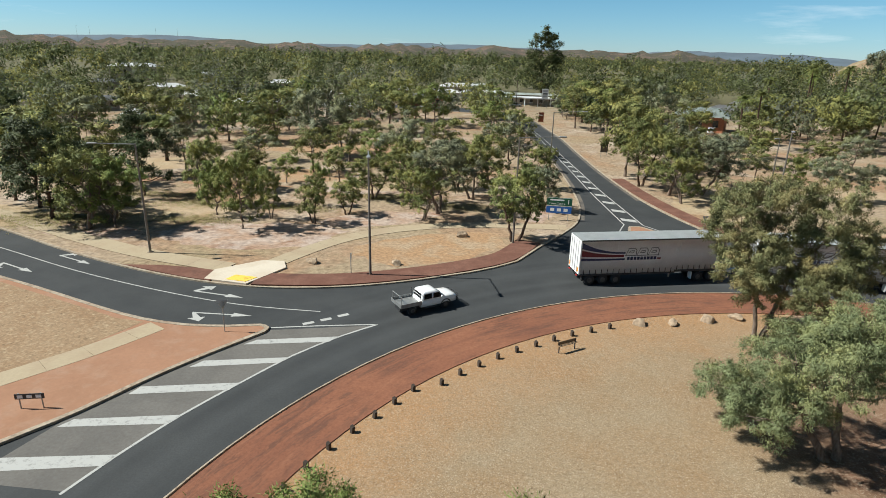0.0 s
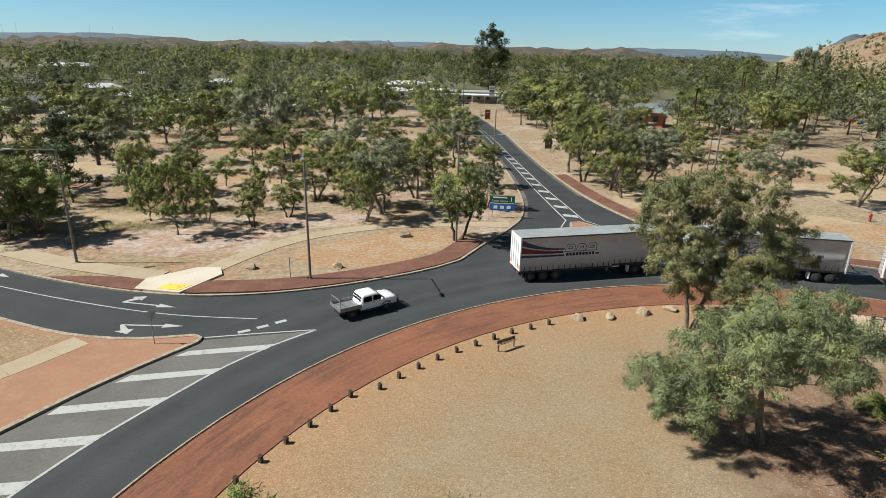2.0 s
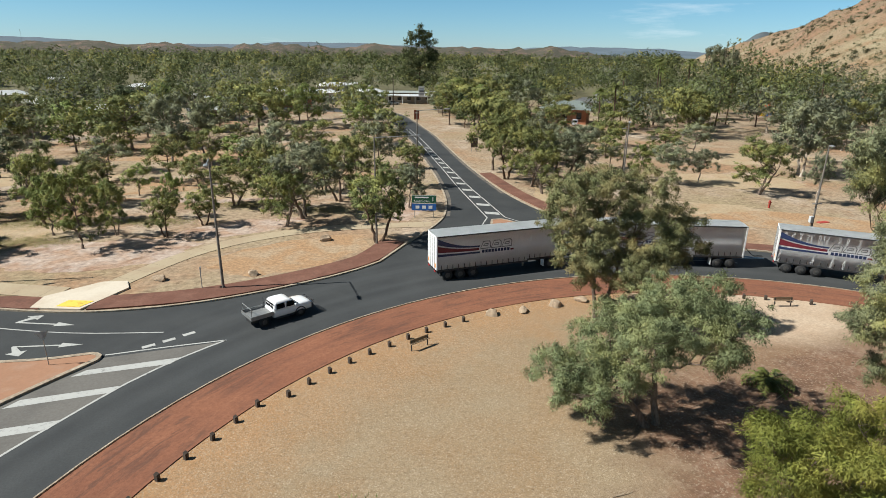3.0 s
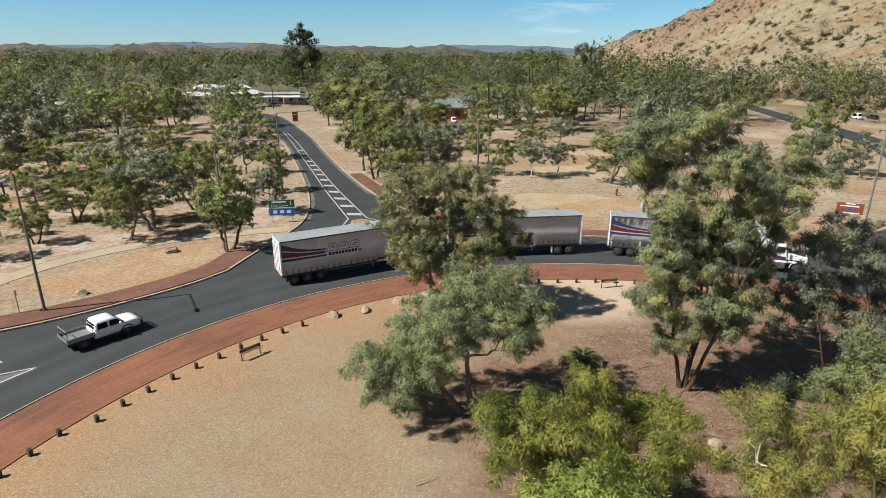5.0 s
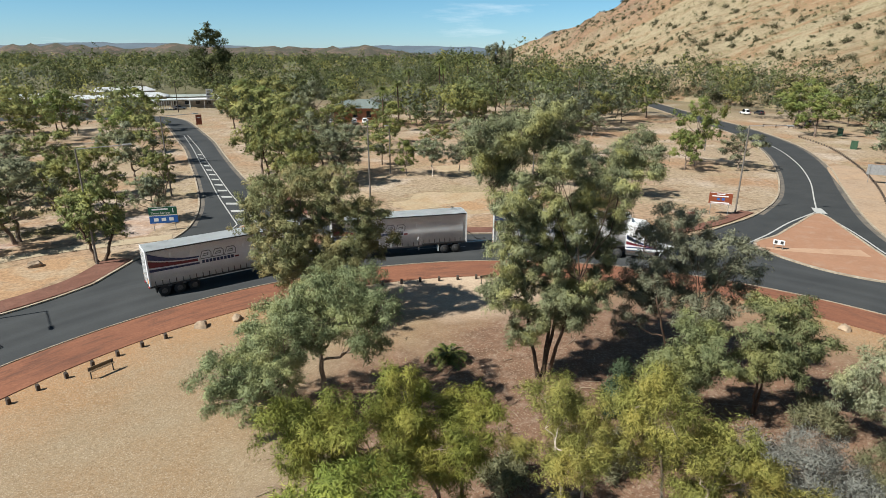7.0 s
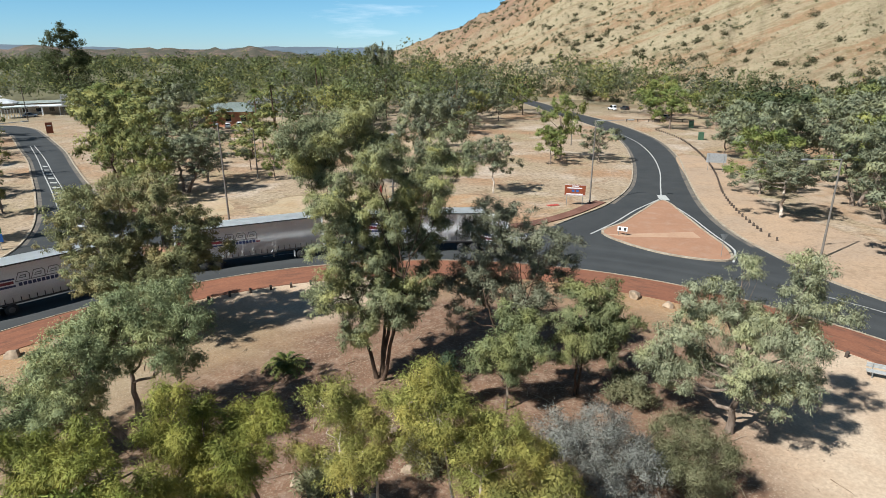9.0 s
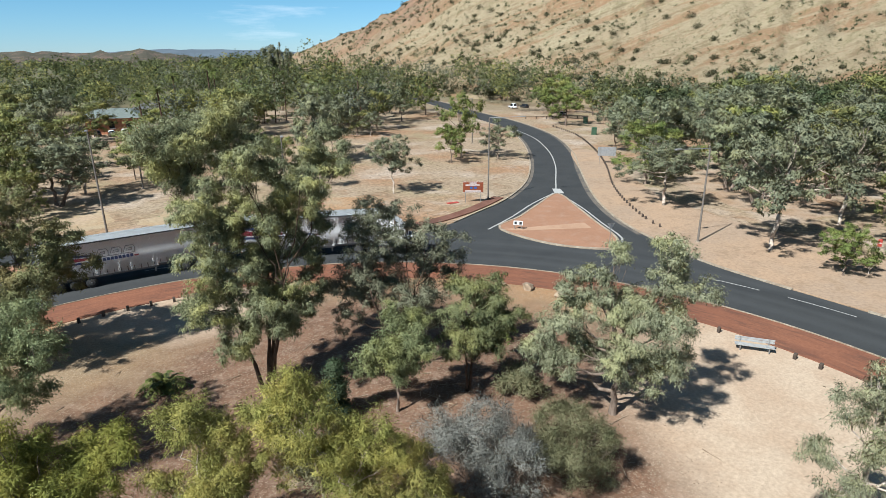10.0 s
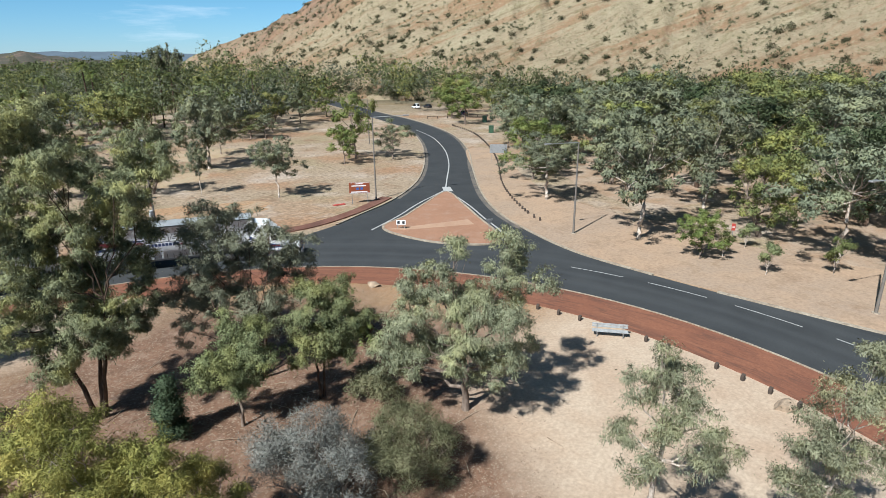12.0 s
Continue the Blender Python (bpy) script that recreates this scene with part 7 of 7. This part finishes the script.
M_CARBLUE = plain("dark_blue_car_paint", (0.03, 0.05, 0.09), 0.3, 0.2, 0.06, 1.2, coat=0.5)
M_CARGREY = plain("silver_car_paint", (0.42, 0.43, 0.44), 0.3, 0.5, 0.06, 1.2, coat=0.5)
M_CARDARK = plain("black_car_paint", (0.02, 0.02, 0.022), 0.3, 0.0, 0.06, 1.2, coat=0.5)
for cx_, cy_, ca_, paint_, lab_, tall_ in (
        (186.1, 113.3, 20, M_CARBLUE, "dark blue car parked behind a low fence", 1.5), (197.9, 143.1, 70, M_CARWHITE, "white van parked under trees", 1.9), (202.5, 141.0, 70, M_CARDARK, "black car parked under trees", 1.5),
        (60.2, 172.5, 75, M_CARDARK, "black car parked before the orange brick building", 1.6), (63.4, 171.4, 75, M_CARWHITE, "white car parked before the orange brick building", 1.5), (57.0, 173.8, 75, M_CARGREY, "silver car parked before the orange brick building", 1.5), (66.4, 170.2, 75, M_CARWHITE, "white wagon parked before the orange brick building", 1.7), (54.0, 168.4, 75, M_CARDARK, "dark wagon parked on the forecourt", 1.7),
        (108.0, 226.0, 60, M_CARWHITE, "white car parked beside a grey-roofed house", 1.6), (-16.0, 222.5, 168, M_CARWHITE, "white wagon standing on the cross street", 1.7), (14.5, 243.0, 0, M_CARGREY, "silver car parked before the shop", 1.5)):
    parked_car(pose(cx_, cy_, 0.014, 0, 0, ca_), paint_, lab_, tall_)


# ---- street furniture ----
def park_bin(x, y, az):
    """A green slatted bin on the grass."""
    root = tagged(empty("bin", pose(x, y, 0, 0, 0, az)), "dark green park bin with a flat lid", "bin", "park bins")
    part("body", boxed(-0.65, 0.65, -0.65, 0.65, -0.05, 1.75, 0.05), M_BINGREEN, root)
    part("lid", boxed(-0.7, 0.7, -0.7, 0.7, 1.75, 1.85, 0.03), M_BINGREEN, root)
    # The body has no hole: a black plate paints the opening's shade.
    part("opening", boxed(-0.35, 0.35, -0.665, -0.64, 1.2, 1.5), M_CHASSIS, root, "black plate in place of a shaded opening")


M_BINGREEN = plain("dark_green_paint", (0.035, 0.085, 0.045), 0.6)
park_bin(174.6, 96.0, 30)
park_bin(154.4, 79.9, 35)


def rail_fence(pts):
    """A low timber rail fence."""
    root = tagged(empty("fence"), "low timber rail fence round a car park", "fence")
    for a, b in zip(pts, pts[1:]):
        bm = bmesh.new()
        rod(bm, (*a, 0.72), (*b, 0.72), 0.07, sides=6)
        part("rail", bm, M_TIMBER, root)
    for x, y in pts:
        part("post", boxed(x - 0.1, x + 0.1, y - 0.1, y + 0.1, -0.1, 0.85, 0.015), M_TIMBER, root)


rail_fence([(172 + 2.6 * k, 117 - 2.2 * k) for k in range(7)])

def street_lamp(x, y, h, arm, az, label="tall galvanised street lamp with a long arm"):
    root = tagged(empty("street_lamp", pose(x, y, 0, 0, 0, az)), label, "street lamp", "street lamps")
    bm = bmesh.new()
    rod(bm, (0, 0, 0), (0, 0, h), 0.13, 0.075, 10)
    part("pole", bm, M_POLE, root)
    bm = bmesh.new()
    rod(bm, (0, 0, 0), (0, 0, 0.12), 0.34, 0.3, 10)
    part("footing", bm, M_KERB, root)
    if arm:
        bm = bmesh.new()
        rod(bm, (0, 0, h - 0.05), (arm, 0, h + 0.12), 0.05, 0.04, 8)
        part("arm", bm, M_STEEL, root)
    bm = boxed(arm - 0.1, arm + 0.75, -0.16, 0.16, h + 0.06, h + 0.22, 0.05)
    part("lamp_head", bm, M_STEEL, root)
    return root


for x, y, h, arm, az in ((-33.8, 55.7, 11.2, 3.4, 200), (-10.3, 51.8, 11.9, 3.6, -80), (4.0, 63.3, 12.0, 4.2, 0), (11.5, 93, 12, 4.5, 5), (47.8, 96, 8.5, 0.3, 200),
                         (52.6, 57, 11.5, 0.4, 250), (82.0, 51.0, 11.9, 4.4, -45), (83.6, 20.2, 10.7, 4.2, 160), (78.0, -9.2, 11, 3.5, 150), (35.7, 70.0, 12.6, 0.4, 250), (121, 92, 10.5, 4, 200)):
    street_lamp(x, y, h, arm, az)


def bollard_mesh():
    bm = boxed(-0.11, 0.11, -0.11, 0.11, -0.05, 0.42, 0.02)
    for v in bm.verts:
        if v.co.z > 0.36:
            v.co.z += 0.04 * v.co.x / 0.1
    return bm


b0 = tagged(part("bollard", bollard_mesh(), M_TIMBER), "short dark square timber bollard on gravel", "bollard", "bollards round the island")
BOLL = []
for k in range(-6, 16):
    BOLL.append(180 - 25.0 - k * 2.75)
brng = np.random.default_rng(9)
first = True
for a in BOLL + [87, 84.2, 81.4, 78.6, 75.8, 73, 70.2, 67.4, 64.6, 6.5, 3.6, 0.8, -7.6, -10.2, -15.6, -18.4, -21.2, -24.0, -27]:
    r = 37.35 + brng.uniform(-0.12, 0.12) + (0.35 if a > 140 else -0.35 if a > 112 else 0)
    mm = pose(CX + r * math.cos(radians(a)), CY + r * math.sin(radians(a)), 0.05, brng.uniform(-3, 3), brng.uniform(-3, 3), a + brng.uniform(-6, 6))
    if first:
        b0.matrix_basis, first = mm, False
    else:
        copy_thing(b0, mm)
for ln, lab in ((smooth_line([(85.6, 25.2), (88.2, 29.1), (95.2, 36.3), (103.4, 43.2), (118.2, 53.8), (134, 66.8), (150.5, 83), (161, 98)], 1.35), "low timber post along the road"),):
    for x, y in ln[1:]:
        o = copy_thing(b0, pose(x, y, 0.03, 0, 0, brng.uniform(0, 90)))
        tagged(o, "low brown timber post along the road", "bollard", "posts along the road")


def boulder(x, y, s, seed, label="weathered tan sandstone boulder on gravel"):
    bm = bmesh.new()
    bmesh.ops.create_icosphere(bm, subdivisions=3, radius=s)
    rng = np.random.default_rng(seed)
    k = Vector(rng.uniform(0, 20, 3))
    cuts = [Vector(rng.normal(size=3)).normalized() for _ in range(9)]
    for v in bm.verts:
        d = v.co.normalized()
        f = 1 + 0.35 * noise.noise(d * 1.3 + k) + 0.12 * noise.noise(d * 4 + k)
        v.co = Vector((d.x * s * 1.25 * f, d.y * s * 0.85 * f, d.z * s * 0.62 * f))
        for q in cuts:
            over = v.co.dot(q) - 0.62 * s * (1 + 0.3 * q.x)
            if over > 0:
                v.co -= q * over
        v.co.z = max(v.co.z, -0.25 * s)
    ob = tagged(part("boulder", bm, M_ROCK, label="", smooth=False), label, "boulder", "boulders")
    ob.matrix_basis = pose(x, y, 0.2 * s + 0.05, 0, 0, rng.uniform(0, 360))
    return ob


for i, (x, y, s) in enumerate(((13.0, 43.4, 0.62), (15.7, 43.8, 0.55), (18.6, 44.6, 0.68), (21.3, 45.4, 0.6), (57.7, 27.2, 0.55), (58.7, 24.7, 0.72), (58.7, -6.0, 0.7), (59.6, 21.8, 0.6),
                               (-1.8, 65.4, 0.75), (-16.6, 54.6, 0.6), (-8.2, 55.0, 0.6), (31, 20, 0.5), (27.5, 15.5, 0.6), (29, 14.2, 0.45), (30.2, 16.6, 0.4), (25, 19, 0.45))):
    boulder(x, y, s, 200 + i)


def bench(x, y, az, material, label, slats=3, back=True, half=0.9):
    root = tagged(empty("bench", pose(x, y, 0.05, 0, 0, az)), label, "bench")
    for k in range(slats):
        part("seat_slat", boxed(-half, half, -0.24 + k * 0.17, -0.09 + k * 0.17, 0.43, 0.47, 0.008), material, root)
    if back:
        for k in range(2):
            part("back_slat", boxed(-half, half, 0.3, 0.335, 0.58 + k * 0.18, 0.73 + k * 0.18, 0.008), material, root)
    for s in (-half * 0.72, half * 0.72):
        bm = bmesh.new()
        box(bm, s - 0.03, s + 0.03, -0.2, -0.14, -0.05, 0.43)
        box(bm, s - 0.03, s + 0.03, 0.24, 0.3, -0.05, 0.9)
        box(bm, s - 0.03, s + 0.03, -0.2, 0.3, 0.38, 0.43)
        part("leg", bm, M_STEEL, root)
    return root


def low_rail(x, y, az):
    root = tagged(empty("bench", pose(x, y, 0.05, 0, 0, az)), "low brown timber bench on two thin legs", "bench", "timber benches")
    part("seat_slat", boxed(-0.85, 0.85, -0.16, 0.0, 0.56, 0.61, 0.01), M_BENCHWOOD, root)
    part("seat_slat", boxed(-0.85, 0.85, 0.03, 0.08, 0.6, 0.86, 0.01), M_BENCHWOOD, root)
    for s in (-0.74, 0.74):
        part("leg", boxed(s - 0.03, s + 0.03, -0.03, 0.03, -0.05, 0.8), M_CHASSIS, root)
    return root


def board_sign(x, y, az, w, h0, h1, material, label, border=None, bars=(), category="sign", legs=2):
    """A flat board on posts, with borders and bars for its writing."""
    root = tagged(empty("sign", pose(x, y, 0.05, 0, 0, az)), label, category)
    for s in ((-1, 1) if legs == 2 else (0,)):
        bm = bmesh.new()
        rod(bm, (s * w * 0.38, 0.06, -0.1), (s * w * 0.38, 0.06, h1), 0.04, sides=8)
        part("post", bm, M_STEEL, root)
    bd = part("board", boxed(-w / 2, w / 2, -0.02, 0.02, h0, h1, 0.008), material, root)
    if border:
        for a, b, c, d in ((-w / 2 + .03, w / 2 - .03, h1 - .07, h1 - .03), (-w / 2 + .03, w / 2 - .03, h0 + .03, h0 + .07)):
            part("border", boxed(a, b, -0.028, -0.02, c, d), border, bd)
    for a, b, c, d, mat in bars:
        part("lettering_bar", boxed(a, b, -0.03, -0.02, c, d), mat, bd)
    return root


M_GREENSIGN = plain("green_sign", (0.01, 0.1, 0.05), 0.5)
M_BLUESIGN = plain("blue_sign", (0.015, 0.12, 0.42), 0.5)
M_BROWNSIGN = plain("brown_sign", (0.24, 0.06, 0.025), 0.5)
M_BOARD = plain("dark_board", (0.09, 0.07, 0.055), 0.7)
M_GALV = plain("aluminium_sign_back", (0.45, 0.46, 0.47), 0.45, 0.5)
M_BENCHMETAL = plain("weathered_aluminium", (0.4, 0.4, 0.39), 0.5, 0.2)
M_PALEMETAL = plain("pale_grey_metal", (0.55, 0.56, 0.56), 0.45, 0.0)
M_BENCHWOOD = plain("brown_bench_timber", (0.22, 0.15, 0.09), 0.8)
low_rail(6.3, 38.4, 32)
low_rail(38.4, 42.2, -5)
bench(61.3, 6.0, -63, M_BENCHMETAL, "weathered grey aluminium slatted bench with backrest", 3, True, 1.3)
sg = board_sign(10.5, 73.8, -8, 3.2, 1.9, 3.0, M_GREENSIGN, "green direction sign over a blue services sign", M_WHITE, [(-1.2, 0.6, 2.6, 2.78, M_WHITE), (1.1, 1.2, 2.2, 2.75, M_WHITE)])


def words(text, size, x, z, material, parent):
    cu = bpy.data.curves.new("lettering", "FONT")
    cu.body, cu.size, cu.extrude = text, size, 0.003
    tmp = bpy.data.objects.new("lettering", cu)
    me = bpy.data.meshes.new_from_object(tmp)
    bpy.data.objects.remove(tmp)
    me.materials.append(material)
    ob = new("lettering", me)
    ob.parent = parent
    ob.matrix_local = pose(x, -0.03, z, 90, 0, 0)


green = [o for o in sg.children if o.name.startswith("board")][0]
words("Town", 0.38, -1.35, 2.1, M_WHITE, green)
words("Centre", 0.38, -0.35, 2.1, M_WHITE, green)
bb = part("board", boxed(-1.6, 1.6, -0.02, 0.02, 0.95, 1.85, 0.008), M_BLUESIGN, sg, "blue services board")
for k in range(3):
    part("symbol", boxed(-1.1 + k * 0.85, -0.6 + k * 0.85, -0.03, -0.02, 1.2, 1.6), M_WHITE, bb)
board_sign(79.0, 51.2, -45, 2.9, 1.45, 3.05, M_BROWNSIGN, "brown tourist sign with white lettering beside the road", M_WHITE, [(-0.5, 0.5, 2.78, 2.9, M_WHITE), (-1.1, 0.95, 2.48, 2.62, M_WHITE), (-0.45, -0.1, 2.0, 2.3, M_BLUESIGN), (0.15, 0.5, 2.0, 2.3, M_BLUESIGN), (-1.2, 1.1, 1.6, 1.74, M_WHITE)])
board_sign(119.5, 54.5, 130, 3.4, 1.5, 3.2, M_GALV, "bare aluminium back of a road sign", None, [(-1.6, 1.6, 2.2, 2.25, M_STEEL)])
board_sign(72.8, 37.6, -57, 1.15, 0.6, 1.15, M_WHITE, "white hazard board with black arrows on the traffic island", None, [(-0.45, -0.15, 0.7, 1.05, M_CHASSIS), (0.15, 0.45, 0.7, 1.05, M_CHASSIS)])
board_sign(-26.2, 28.2, 10, 1.6, 0.75, 1.1, M_CHASSIS, "black hazard board with white arrows on two posts", None, [(-0.65, -0.35, 0.82, 1.02, M_WHITE), (-0.15, 0.15, 0.82, 1.02, M_WHITE), (0.35, 0.65, 0.82, 1.02, M_WHITE)])


def give_way(x, y, az):
    root = tagged(empty("sign", pose(x, y, 0.1, 0, 0, az)), "grey back of a triangular give-way sign on a pole", "sign", "give-way signs")
    bm = bmesh.new()
    rod(bm, (0, 0.04, -0.1), (0, 0.04, 2.55), 0.03)
    part("post", bm, M_STEEL, root)
    bm = bmesh.new()
    bm.faces.new([bm.verts.new(c) for c in ((-0.45, 0, 2.6), (0, 0, 1.85), (0.45, 0, 2.6))])
    bmesh.ops.solidify(bm, geom=bm.faces, thickness=0.02)
    part("board", bm, M_GALV, root)


give_way(-19.1, 38.8, 20)
give_way(75.2, 26.4, -40)
give_way(27, 68.5, 20)


def utility_pole(x, y, h):
    root = tagged(empty("utility_pole", pose(x, y, 0)), "timber power pole with a crossarm", "power pole", "power poles")
    bm = bmesh.new()
    rod(bm, (0, 0, -0.1), (0, 0, h), 0.16, 0.11)
    part("pole", bm, M_TIMBER, root)
    part("crossarm", boxed(-1.1, 1.1, -0.06, 0.06, h - 0.7, h - 0.55), M_TIMBER, root)


for x, y, h in ((6, 215, 11), (-2, 222, 12), (-40, 200, 10), (16, 232, 11)):
    utility_pole(x, y, h)
for x, y, h in ((-420, 640, 36), (-400, 630, 36), (-345, 660, 36), (-325, 668, 36)):
    street_lamp(x, y, h, 0.4, 0, "very tall floodlight mast of a sports ground")

def marker_mat(x, y, az):
    """A faded red mat lying on the grass."""
    root = tagged(empty("mat", pose(x, y, 0.02, 0, 0, az)), "faded red mat lying on dry grass", "mat", "red mats")
    part("sheet", boxed(-0.9, 0.9, -0.35, 0.35, 0.0, 0.06, 0.02), M_REDMAT, root)


M_REDMAT = plain("faded_red_plastic", (0.42, 0.055, 0.04), 0.6)
marker_mat(62.4, 66.4, 10)
marker_mat(76.7, 53.1, -20)
hyd = tagged(empty("hydrant_marker", pose(60.2, 74.1, 0)), "small red hydrant marker post on dry grass", "marker")
part("post", boxed(-0.12, 0.12, -0.12, 0.12, -0.05, 1.1, 0.03), M_REDMAT, hyd)
part("cap", boxed(-0.28, 0.28, -0.1, 0.1, 0.72, 0.86, 0.03), M_REDMAT, hyd)
board_sign(91.8, 4.9, -60, 0.4, 1.1, 1.9, M_REDMAT, "small red notice on a post under the trees", None, [(-0.14, 0.14, 1.45, 1.55, M_WHITE)], legs=1)
board_sign(27.2, 125.8, 0, 1.5, 0.9, 2.9, M_BOARD, "dark brown information board under the trees", None, [(-0.5, 0.5, 2.4, 2.55, M_GALV)])


def pole_box(x, y):
    """Meter box and small crossarm fixed to a pole."""
    root = tagged(empty("meter_box", pose(x - 0.28, y - 0.05, 0)), "grey meter box and bracket on a lamp pole", "meter box")
    part("box", boxed(-0.22, 0.14, -0.18, 0.18, 3.0, 3.75, 0.03), M_PALEMETAL, root)
    part("bracket", boxed(0.1, 0.26, -0.05, 0.05, 3.2, 3.5), M_STEEL, root)
    part("crossarm", boxed(-0.25, 0.85, -0.04, 0.04, 5.1, 5.2), M_STEEL, root)
    part("post", boxed(-0.03, 0.03, -0.03, 0.03, -0.1, 3.05), M_STEEL, root)


pole_box(52.6, 57.0)

# ---- buildings among the trees ----
PLAY = (156.0, 189.0)
M_WALL = plain("cream_wall", (0.36, 0.31, 0.25), 0.85)
M_ORWALL = plain("orange_brick_wall", (0.42, 0.17, 0.09), 0.85)
M_TIN = plain("white_tin_roof", (0.8, 0.81, 0.81), 0.4, 0.0, 0.1, 0.5)
M_GREYTIN = plain("grey_tin_roof", (0.26, 0.26, 0.26), 0.5, 0.1)
M_SAIL = plain("grey_green_roof", (0.34, 0.39, 0.36), 0.5)
M_GREENTIN = plain("pale_green_roof", (0.6, 0.64, 0.6), 0.5)


def house(x, y, az, L, W, H, roof, wall, label, pitch=0.28, eave=0.7, nwin=4, flat=False):
    root = tagged(empty("house", pose(x, y, 0, 0, 0, az)), label, "building")
    part("wall", boxed(-L / 2, L / 2, -W / 2, W / 2, -0.3, H), wall, root)
    bm = bmesh.new()
    e = eave
    rise = 0.25 if flat else (W / 2 + e) * pitch
    pts = [(-L / 2 - e, -W / 2 - e, H), (L / 2 + e, -W / 2 - e, H), (L / 2 + e, W / 2 + e, H), (-L / 2 - e, W / 2 + e, H), (-L / 2 + (0 if flat else W * 0.3), 0, H + rise), (L / 2 - (0 if flat else W * 0.3), 0, H + rise)]
    v = [bm.verts.new(p) for p in pts]
    for f in ((0, 1, 5, 4), (2, 3, 4, 5), (1, 2, 5), (3, 0, 4)):
        bm.faces.new([v[i] for i in f])
    bmesh.ops.solidify(bm, geom=bm.faces, thickness=0.18)
    part("roof", bm, roof, root)
    for s in (-1, 1):
        for k in range(nwin):
            xx = -L / 2 + L * (k + 0.5) / nwin
            w = part("window", boxed(xx - 0.75, xx + 0.75, s * W / 2 - 0.04, s * W / 2 + 0.04, H * 0.35, H * 0.78), M_GLASS, root)
            part("sill", boxed(xx - 0.85, xx + 0.85, s * W / 2 - 0.08, s * W / 2 + 0.1, H * 0.35 - 0.08, H * 0.35), M_WHITE, w)
    return root


ROOFS = {"M_TIN": M_TIN, "M_GREYTIN": M_GREYTIN, "M_WALL": M_WALL, "M_ORWALL": M_ORWALL}
for x, y, az, L, W, H, r, w_ in HOUSES:
    house(x, y, az, L, W, H, ROOFS[r], ROOFS[w_], "single-storey house with a %s roof among trees" % ("white tin" if r == "M_TIN" else "grey tin"))
house(27, 271, -4, 42, 12, 3.2, M_GREENTIN, M_WALL, "long low motel with a pale flat roof", flat=True, eave=1.6, nwin=11)
house(24, 255, -6, 20, 6, 3.0, M_TIN, M_WALL, "low shop building with a deep white awning", flat=True, eave=1.6, nwin=5)
house(67, 180, -28, 13, 8, 4.4, M_SAIL, M_ORWALL, "orange brick building with a pale green roof", pitch=0.4, eave=1.8, nwin=3)
board_sign(27.5, 238, 0, 2.4, 3.4, 7.4, M_WHITE, "tall white roadside sign on two posts", None, [(-0.9, 0.9, 6.2, 6.9, M_GALV), (-0.9, 0.9, 5.2, 5.9, M_GREYPRINT), (-0.9, 0.9, 4.2, 4.9, M_GALV)])


def awning(x, y, az, L, W, H, roof, label):
    """A flat canopy on round posts before a shop."""
    root = tagged(empty("canopy", pose(x, y, 0, 0, 0, az)), label, "canopy")
    part("roof", boxed(-L / 2, L / 2, -W / 2, W / 2, H, H + 0.45, 0.05), roof, root)
    for k in range(5):
        for v in (-W / 2 + 0.4, W / 2 - 0.4):
            bm = bmesh.new()
            u = -L / 2 + 0.6 + k * (L - 1.2) / 4
            rod(bm, (u, v, -0.1), (u, v, H), 0.11)
            part("post", bm, M_WHITE, root)
    return root


awning(31, 247, -4, 22, 5, 3.0, M_TIN, "white flat canopy on posts before a shop")
awning(12, 244, 12, 8, 5, 3.3, M_GREENTIN, "pale green canopy of a forecourt")


def play_shelter(x, y, az):
    """A playground shelter: a bright roof on four posts, with coloured panels below."""
    root = tagged(empty("play_shelter", pose(x, y, 0, 0, 0, az)), "orange-roofed playground shelter with coloured panels", "playground")
    for u in (-3.2, 3.2):
        for v in (-1.8, 1.8):
            bm = bmesh.new()
            rod(bm, (u, v, -0.1), (u, v, 3.2), 0.09)
            part("post", bm, M_PLAYRED, root)
    bm = bmesh.new()
    v = [bm.verts.new(p) for p in ((-3.9, -2.5, 3.1), (3.9, -2.5, 3.1), (3.9, 2.5, 3.1), (-3.9, 2.5, 3.1), (-1.5, 0, 4.4), (1.5, 0, 4.4))]
    for f in ((0, 1, 5, 4), (2, 3, 4, 5), (1, 2, 5), (3, 0, 4)):
        bm.faces.new([v[k] for k in f])
    bmesh.ops.solidify(bm, geom=bm.faces, thickness=0.12)
    part("roof", bm, M_PLAYORANGE, root)
    for k, mat in enumerate((M_PLAYYELLOW, M_BLUESIGN, M_PLAYRED)):
        part("panel", boxed(-3 + 2.1 * k, -1.4 + 2.1 * k, -2.0, -1.85, 0.2, 1.5, 0.05), mat, root)


M_PLAYORANGE = plain("orange_play_roof", (0.62, 0.14, 0.04), 0.5)
M_PLAYRED = plain("red_play_paint", (0.45, 0.04, 0.03), 0.5)
M_PLAYYELLOW = plain("yellow_play_paint", (0.65, 0.42, 0.05), 0.5)
play_shelter(PLAY[0], PLAY[1], -35)
play_shelter(PLAY[0] - 9, PLAY[1] + 6, -20)
board_sign(20.5, 186, 0, 1.6, 0.3, 3.2, M_BROWNSIGN, "brown information board beside the path", None, [(-0.5, 0.5, 2.2, 2.5, M_WHITE)])
board_sign(-12.1, 51.9, 100, 0.4, 1.6, 2.1, M_GALV, "small grey sign plate on a thin post beside the paving", legs=1)
